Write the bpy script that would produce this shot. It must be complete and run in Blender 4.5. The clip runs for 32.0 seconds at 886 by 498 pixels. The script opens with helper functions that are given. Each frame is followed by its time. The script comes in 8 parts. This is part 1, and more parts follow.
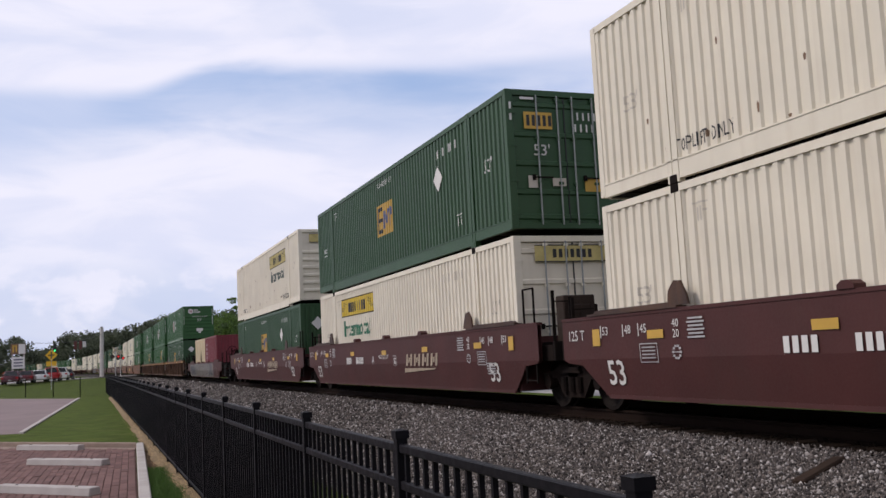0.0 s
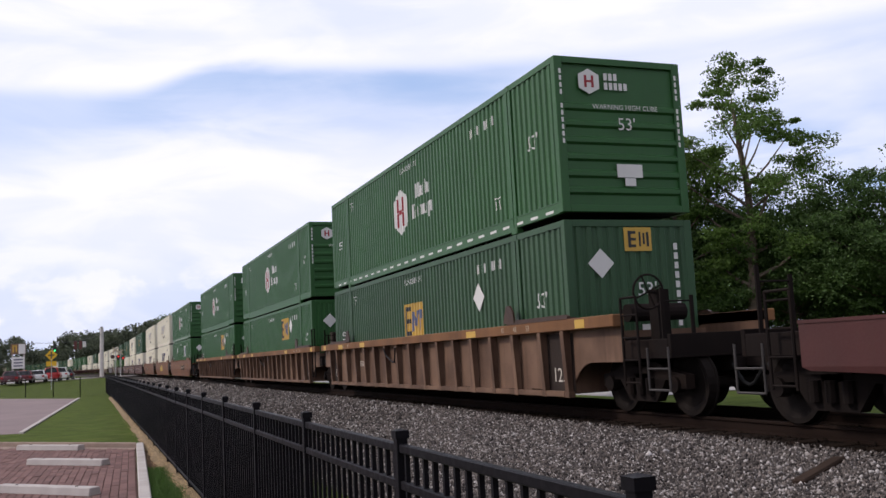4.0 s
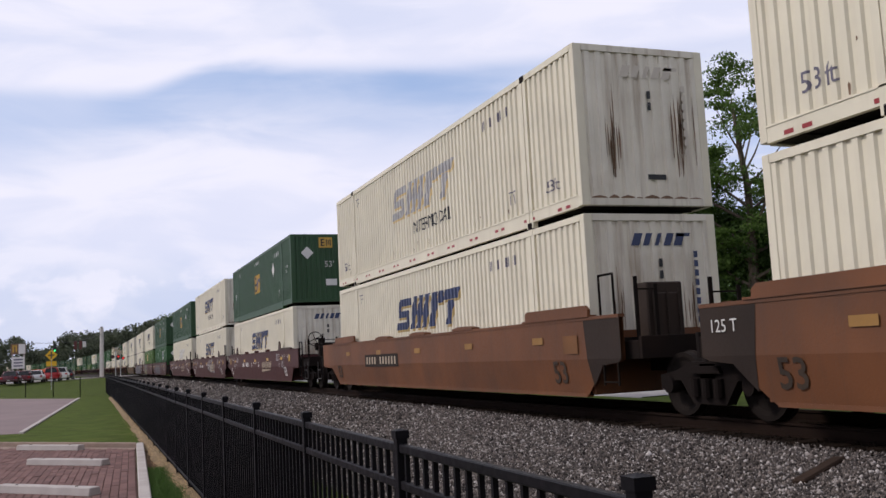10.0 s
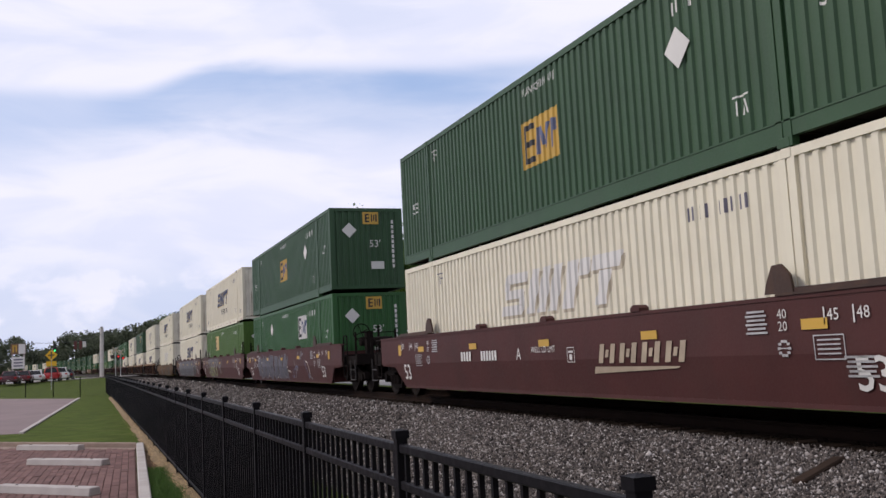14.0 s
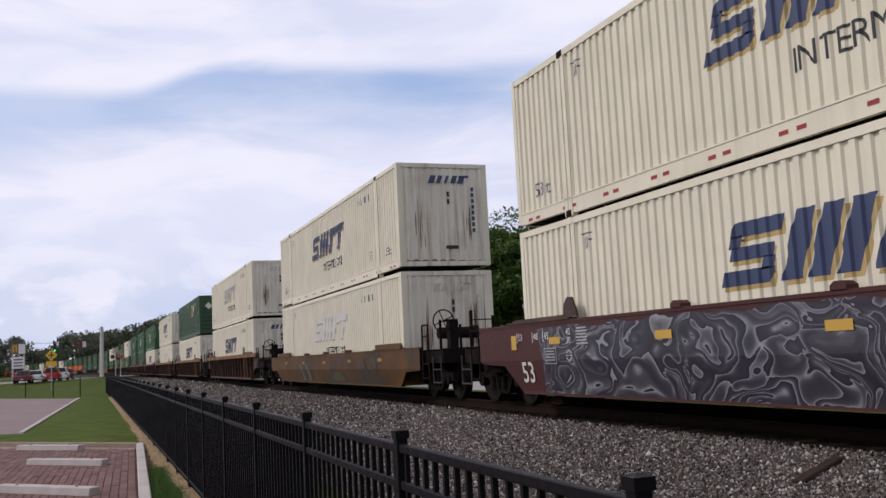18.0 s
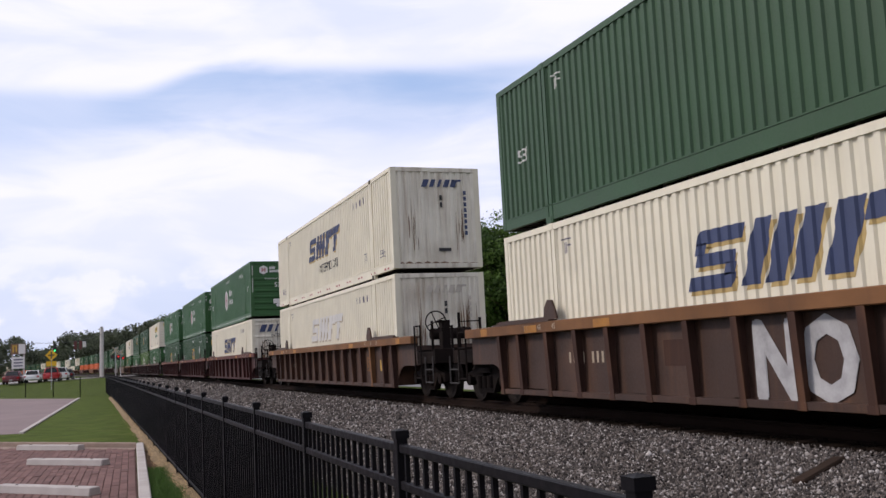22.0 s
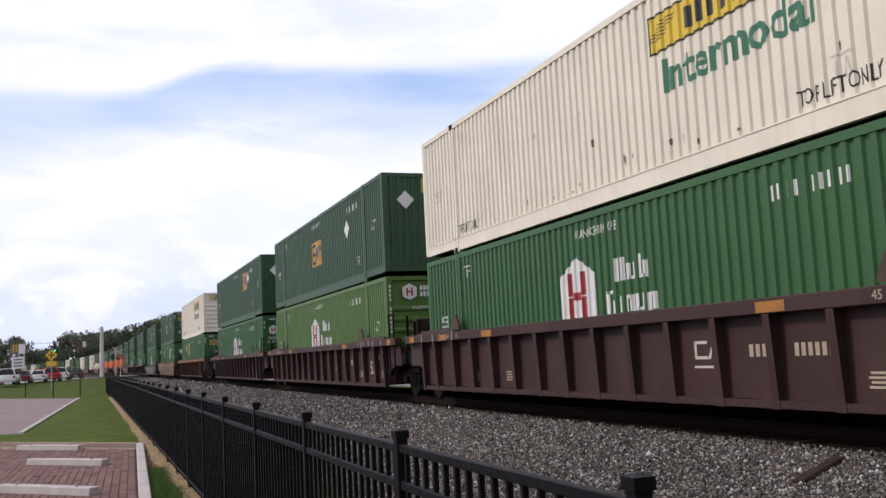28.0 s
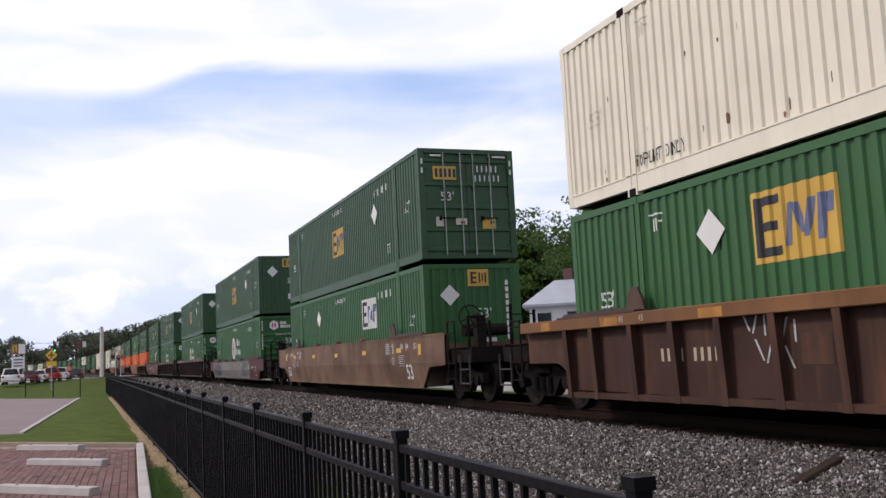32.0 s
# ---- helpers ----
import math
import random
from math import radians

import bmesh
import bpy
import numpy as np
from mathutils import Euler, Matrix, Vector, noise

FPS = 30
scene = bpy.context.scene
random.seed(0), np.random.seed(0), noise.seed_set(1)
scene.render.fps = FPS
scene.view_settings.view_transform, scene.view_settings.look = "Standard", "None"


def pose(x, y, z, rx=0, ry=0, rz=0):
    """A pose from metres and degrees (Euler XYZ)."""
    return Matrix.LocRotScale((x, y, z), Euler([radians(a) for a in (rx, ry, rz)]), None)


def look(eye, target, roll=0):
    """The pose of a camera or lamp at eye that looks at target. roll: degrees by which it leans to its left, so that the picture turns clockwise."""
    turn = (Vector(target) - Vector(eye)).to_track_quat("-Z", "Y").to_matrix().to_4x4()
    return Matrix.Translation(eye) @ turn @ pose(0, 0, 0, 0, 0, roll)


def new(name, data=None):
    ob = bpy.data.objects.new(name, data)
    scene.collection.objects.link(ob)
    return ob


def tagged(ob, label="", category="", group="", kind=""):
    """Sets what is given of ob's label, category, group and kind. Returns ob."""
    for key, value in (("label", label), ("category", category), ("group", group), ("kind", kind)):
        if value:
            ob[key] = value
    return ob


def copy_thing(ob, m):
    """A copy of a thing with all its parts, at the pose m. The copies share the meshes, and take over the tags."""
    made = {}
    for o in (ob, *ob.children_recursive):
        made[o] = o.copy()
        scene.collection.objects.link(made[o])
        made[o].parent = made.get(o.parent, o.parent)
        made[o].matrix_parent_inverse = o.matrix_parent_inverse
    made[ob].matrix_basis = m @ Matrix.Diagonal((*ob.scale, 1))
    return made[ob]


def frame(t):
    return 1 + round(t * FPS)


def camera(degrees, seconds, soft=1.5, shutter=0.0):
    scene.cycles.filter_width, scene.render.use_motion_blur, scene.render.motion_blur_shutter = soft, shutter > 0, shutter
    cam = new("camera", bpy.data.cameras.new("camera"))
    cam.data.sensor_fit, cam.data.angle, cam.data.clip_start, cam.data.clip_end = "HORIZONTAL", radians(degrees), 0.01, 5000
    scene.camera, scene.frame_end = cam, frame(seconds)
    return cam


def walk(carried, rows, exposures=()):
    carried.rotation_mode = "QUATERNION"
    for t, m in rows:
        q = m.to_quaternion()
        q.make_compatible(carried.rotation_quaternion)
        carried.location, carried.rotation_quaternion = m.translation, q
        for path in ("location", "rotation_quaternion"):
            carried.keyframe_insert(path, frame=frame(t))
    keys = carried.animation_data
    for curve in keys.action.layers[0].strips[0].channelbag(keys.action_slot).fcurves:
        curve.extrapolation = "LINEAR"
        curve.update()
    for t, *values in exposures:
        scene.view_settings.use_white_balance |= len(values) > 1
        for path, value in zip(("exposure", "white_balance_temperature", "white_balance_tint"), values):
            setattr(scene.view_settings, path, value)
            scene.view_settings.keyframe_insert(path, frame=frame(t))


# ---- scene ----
cam = camera(50.92, 32.0, soft=1.5)
EYE_Z = 1.67
SHOT = pose(0, 0, EYE_Z) @ pose(0, 0, 0, 0, 0, -20.937) @ pose(0, 0, 0, 90 + 6.380) @ pose(0, 0, 0, 0, 0, -2.861)
walk(cam, [(0.0, SHOT), (32.0, SHOT)], [(0.0, -0.24, 6600, 15.0), (1.0, -0.09, 6600, 15.0), (2.0, -0.09, 6600, 15.0), (3.0, -0.10, 6600, 15.0), (6.0, 0.16, 6600, 15.0), (7.0, 0.16, 6600, 15.0), (8.0, 0.11, 6600, 15.0), (9.0, -0.13, 6600, 15.0), (10.0, -0.23, 6600, 15.0), (11.0, -0.26, 6600, 15.0), (12.0, -0.08, 6600, 15.0), (13.0, -0.26, 6600, 15.0), (14.0, -0.18, 6600, 15.0), (17.0, -0.15, 6600, 15.0), (18.0, -0.26, 6600, 15.0), (19.0, -0.30, 6600, 15.0), (20.0, -0.23, 6600, 15.0), (21.0, -0.21, 6600, 15.0), (22.0, -0.08, 6600, 15.0), (23.0, -0.26, 6600, 15.0), (24.0, -0.08, 6600, 15.0), (25.0, 0.02, 6600, 15.0), (28.0, 0.05, 6600, 15.0), (29.0, 0.09, 6600, 15.0), (30.0, 0.12, 6600, 15.0), (31.0, 0.02, 6600, 15.0), (32.0, 0.04, 6600, 15.0)])

# ---- world and sun ----
SUN_ELEV, SUN_AZ = 40.0, -66.0      # degrees; azimuth from +Y towards +X


def build_world():
    w = bpy.data.worlds.new("world")
    scene.world = w
    w.use_nodes = True
    nt = w.node_tree
    nt.nodes.clear()
    N, Lk = nt.nodes.new, nt.links.new
    out, bg = N("ShaderNodeOutputWorld"), N("ShaderNodeBackground")
    sky = N("ShaderNodeTexSky")
    sky.sky_type, sky.sun_disc = "NISHITA", False
    sky.sun_elevation, sky.sun_rotation = radians(SUN_ELEV), radians(SUN_AZ)
    sky.air_density, sky.dust_density = 1.0, 2.0
    tc = N("ShaderNodeTexCoord")

    def calc(op, a, b=None, c=None):
        n = N("ShaderNodeMath")
        n.operation = op
        for i, v in enumerate((a, b, c)):
            if v is None:
                continue
            if isinstance(v, (int, float)):
                n.inputs[i].default_value = v
            else:
                Lk(v, n.inputs[i])
        return n.outputs[0]

    def noise_of(scale3, scale, detail, off=(0, 0, 0), distort=0.0):
        mp = N("ShaderNodeMapping")
        mp.inputs["Scale"].default_value = scale3
        mp.inputs["Location"].default_value = off
        mp.inputs["Rotation"].default_value = (0, radians(6), radians(-21))
        Lk(tc.outputs["Generated"], mp.inputs["Vector"])
        nz = N("ShaderNodeTexNoise")
        nz.inputs["Scale"].default_value = scale
        nz.inputs["Detail"].default_value = detail
        nz.inputs["Distortion"].default_value = distort
        Lk(mp.outputs[0], nz.inputs["Vector"])
        return nz.outputs["Fac"]

    sep = N("ShaderNodeSeparateXYZ")
    Lk(tc.outputs["Generated"], sep.inputs[0])
    z = sep.outputs["Z"]
    n1 = noise_of((1.0, 1.0, 3.0), 1.7, 5.0, (0.3, 0.1, 0.0), 0.5)
    n2 = noise_of((1.0, 1.0, 3.2), 6.0, 6.0, (1.7, 0.4, 0.2), 0.5)
    n3 = noise_of((1.0, 1.0, 1.5), 15.0, 7.0, (0.2, 0.9, 0.5), 0.2)
    n4 = noise_of((1.0, 1.0, 5.0), 3.2, 6.0, (0.8, 0.2, 1.4), 0.9)

    def rise(v, lo, hi, a=0.0, b=1.0):
        n = N("ShaderNodeMapRange")
        n.interpolation_type = "SMOOTHSTEP"
        for key, val in (("From Min", lo), ("From Max", hi), ("To Min", a), ("To Max", b)):
            n.inputs[key].default_value = val
        Lk(v, n.inputs["Value"])
        return n.outputs[0]

    u = sep.outputs["X"]
    # a blue belt with a crisp upper edge under a white deck; it steps up to the right and thins out there
    edge = calc("ADD", rise(u, 0.035, 0.135, 0.277, 0.307), calc("MULTIPLY", calc("SUBTRACT", n2, 0.5), 0.030))
    foot = calc("ADD", rise(u, -0.03, 0.10, 0.205, 0.243), calc("MULTIPLY", calc("SUBTRACT", n2, 0.5), 0.060))
    top = rise(calc("SUBTRACT", edge, z), -0.006, 0.016)
    base = rise(calc("SUBTRACT", z, foot), -0.030, 0.045)
    belt = calc("MULTIPLY", calc("MULTIPLY", top, base), calc("MULTIPLY", rise(u, 0.38, 0.62, 1.0, 0.45), rise(u, -0.02, 0.07, 0.62, 1.0)))
    belt = calc("MULTIPLY", belt, rise(n4, 0.30, 0.62, 0.62, 1.0))
    # thin veils: pale blue gaps in the white, more of them low down and to the right
    veil = calc("MULTIPLY", rise(n4, 0.47, 0.66), rise(z, 0.10, 0.26, 0.42, 0.16))
    veil = calc("ADD", veil, calc("MULTIPLY", rise(n1, 0.40, 0.60), calc("MULTIPLY", rise(z, 0.30, 0.20), rise(u, 0.30, 0.66, 0.14, 0.75))))
    # clearer air near the horizon, where heaped clouds stand
    low = rise(z, 0.135, 0.075, 0.0, 0.42)
    heap = rise(calc("ADD", n3, calc("MULTIPLY", calc("SUBTRACT", 0.085, z), 1.2)), 0.50, 0.66)
    low = calc("MULTIPLY", low, calc("SUBTRACT", 1.0, heap))
    clear = calc("MINIMUM", calc("MAXIMUM", calc("MAXIMUM", belt, calc("MULTIPLY", veil, calc("SUBTRACT", 1.0, low))), low), 1.0)
    cloud = N("ShaderNodeMixRGB")
    cloud.inputs[1].default_value = (0.84, 0.90, 1.09, 1)
    cloud.inputs[2].default_value = (0.97, 1.00, 1.14, 1)
    Lk(rise(n2, 0.35, 0.60), cloud.inputs[0])
    skys = N("ShaderNodeMixRGB")
    skys.blend_type = "MULTIPLY"
    skys.inputs[0].default_value = 1.0
    skys.inputs[2].default_value = (0.11, 0.11, 0.11, 1)
    Lk(sky.outputs[0], skys.inputs[1])
    soft = N("ShaderNodeMixRGB")
    soft.inputs[0].default_value = 0.75
    soft.inputs[2].default_value = (0.46, 0.65, 1.02, 1)
    Lk(skys.outputs[0], soft.inputs[1])
    mix = N("ShaderNodeMixRGB")
    Lk(clear, mix.inputs[0])
    Lk(cloud.outputs[0], mix.inputs[1])
    Lk(soft.outputs[0], mix.inputs[2])
    # unseen sky behind the view, away from the sun, dimmed to shade box ends
    away = calc("ADD", calc("MULTIPLY", u, math.sin(radians(SUN_AZ))), calc("MULTIPLY", sep.outputs["Y"], math.cos(radians(SUN_AZ))))
    dull = rise(away, -0.95, -0.35, 0.58, 1.0)
    deck = N("ShaderNodeMixRGB")
    deck.blend_type = "MULTIPLY"
    deck.inputs[0].default_value = 1.0
    Lk(mix.outputs[0], deck.inputs[1])
    Lk(dull, deck.inputs[2])
    Lk(deck.outputs[0], bg.inputs["Color"])
    bg.inputs["Strength"].default_value = 1.04
    Lk(bg.outputs[0], out.inputs[0])


build_world()
sun = new("sun", bpy.data.lights.new("sun", "SUN"))
sun.data.energy, sun.data.angle, sun.data.color = 2.3, radians(9), (1.0, 0.95, 0.88)
sun_dir = Vector((math.sin(radians(SUN_AZ)) * math.cos(radians(SUN_ELEV)), math.cos(radians(SUN_AZ)) * math.cos(radians(SUN_ELEV)), math.sin(radians(SUN_ELEV))))
sun.matrix_world = look(sun_dir * 50, (0, 0, 0))

# ---- the plan: the track, its bend, and the train's travel ----
TRACK_X, RAIL_Z = 8.91, 0.60
LONG, WIDE, HIGH = 16.154, 2.59, 2.896     # a 53-foot high-cube box
POST = 1.981                               # lifting post from the box's end
DECK = 0.35                                # floor of the well above the rail
FENCE_X, FENCE_Y0, FENCE_STEP, FENCE_TOP = 1.2135, 1.954, 1.8288, 1.366


def bend(y):
    """How far the line has swung to the left at y metres along it."""
    return -8.57e-5 * max(0, y - 19.3) ** 2 / 2 - 3.3e-4 * max(0, y - 200) ** 2 / 2


def turn(y):
    return math.degrees(math.atan(8.57e-5 * max(0, y - 19.3) + 3.3e-4 * max(0, y - 200)))


def on_track(y, x=0.0, z=RAIL_Z):
    a = radians(turn(y))
    return pose(TRACK_X + bend(y) + x * math.cos(a), y + x * math.sin(a), z, 0, 0, turn(y))


def travelled(t):
    """Metres that the train has come nearer by t seconds."""
    d, marks = 0.0, ((0, 8, 17.18), (8, 16, 17.42), (16, 24, 17.47), (24, 32, 17.50))
    for a, b, v in marks:
        d += v * max(0.0, min(t, b) - a)
    return d


# ---- materials ----
def nodes_of(name):
    m = bpy.data.materials.new(name)
    m.use_nodes = True
    nt = m.node_tree
    return m, nt, nt.nodes["Principled BSDF"]


def surface(name, base, rough=0.6, metal=0.0, spread=0.25, scale=1.2, grain=30.0, bump=0.15, streaks=0.0, dirt=(0.10, 0.07, 0.05), dirt_amount=0.0, spec=0.4, stretch=(1, 1, 1), jitter=0.0, dirt_cut=0.5, island=False):
    """Paint, metal, stone or soil: patches, grain, vertical streaks, dirt and fine relief."""
    m, nt, bs = nodes_of(name)
    N, Lk = nt.nodes.new, nt.links.new
    tc, info = N("ShaderNodeTexCoord"), N("ShaderNodeObjectInfo")
    off = N("ShaderNodeVectorMath")
    off.operation = "MULTIPLY_ADD"
    off.inputs[0].default_value = stretch
    cmb = N("ShaderNodeCombineXYZ")
    k = N("ShaderNodeMath")
    k.operation = "MULTIPLY"
    k.inputs[1].default_value = 37.0
    Lk(info.outputs["Random"], k.inputs[0])
    for i in range(3):
        Lk(k.outputs[0], cmb.inputs[i])
    Lk(tc.outputs["Object"], off.inputs[1])
    Lk(cmb.outputs[0], off.inputs[2])

    def nz(sc, det, vec=None):
        n = N("ShaderNodeTexNoise")
        n.inputs["Scale"].default_value, n.inputs["Detail"].default_value = sc, det
        Lk(vec or off.outputs[0], n.inputs["Vector"])
        return n.outputs["Fac"]

    def mixed(fac, a, b, mode="MIX"):
        n = N("ShaderNodeMixRGB")
        n.blend_type = mode
        for i, v in ((0, fac), (1, a), (2, b)):
            if isinstance(v, (int, float)):
                n.inputs[i].default_value = v
            elif isinstance(v, tuple):
                n.inputs[i].default_value = (*v[:3], 1)
            else:
                Lk(v, n.inputs[i])
        return n.outputs[0]

    def ramp(v, lo, hi):
        n = N("ShaderNodeMapRange")
        n.inputs["From Min"].default_value, n.inputs["From Max"].default_value = lo, hi
        Lk(v, n.inputs["Value"])
        return n.outputs[0]

    dark = tuple(c * (1 - spread) for c in base)
    light = tuple(min(1, c * (1 + spread * 0.6)) for c in base)
    col = mixed(ramp(nz(scale, 4), 0.3, 0.7), dark, light)
    fine = nz(grain, 3)
    col = mixed(0.35 * spread + 0.08, col, mixed(ramp(fine, 0.3, 0.7), dark, light))
    if jitter:
        pick = N("ShaderNodeNewGeometry").outputs["Random Per Island"] if island else info.outputs["Random"]
        col = mixed(jitter, col, mixed(pick, tuple(c * 0.6 for c in base), tuple(min(1, c * 1.35) for c in base)))
    if streaks or dirt_amount:
        vm = N("ShaderNodeVectorMath")
        vm.operation = "MULTIPLY"
        vm.inputs[1].default_value = (6.0, 6.0, 0.35)
        Lk(off.outputs[0], vm.inputs[0])
        st = ramp(nz(1.0, 5, vm.outputs[0]), 0.52, 0.80)
        patch = ramp(nz(0.9, 5), dirt_cut, dirt_cut + 0.25)
        a = N("ShaderNodeMath")
        a.operation, a.use_clamp = "MULTIPLY_ADD", True
        Lk(st, a.inputs[0])
        a.inputs[1].default_value = streaks
        b = N("ShaderNodeMath")
        b.operation = "MULTIPLY"
        Lk(patch, b.inputs[0])
        b.inputs[1].default_value = dirt_amount
        Lk(b.outputs[0], a.inputs[2])
        col = mixed(a.outputs[0], col, dirt)
    Lk(col, bs.inputs["Base Color"])
    bs.inputs["Metallic"].default_value = metal
    bs.inputs["Specular IOR Level"].default_value = spec
    Lk(ramp_to(nt, fine, rough - 0.08, min(1, rough + 0.1)), bs.inputs["Roughness"])
    if bump:
        bp = N("ShaderNodeBump")
        bp.inputs["Strength"].default_value, bp.inputs["Distance"].default_value = bump, 0.01
        Lk(fine, bp.inputs["Height"])
        Lk(bp.outputs[0], bs.inputs["Normal"])
    return m


def ramp_to(nt, v, lo, hi):
    n = nt.nodes.new("ShaderNodeMapRange")
    n.inputs["From Min"].default_value, n.inputs["From Max"].default_value = 0.25, 0.75
    n.inputs["To Min"].default_value, n.inputs["To Max"].default_value = lo, hi
    nt.links.new(v, n.inputs["Value"])
    return n.outputs[0]


def glow(name, colour, power):
    m, nt, bs = nodes_of(name)
    bs.inputs["Base Color"].default_value = (*colour, 1)
    bs.inputs["Emission Color"].default_value = (*colour, 1)
    bs.inputs["Emission Strength"].default_value = power
    return m


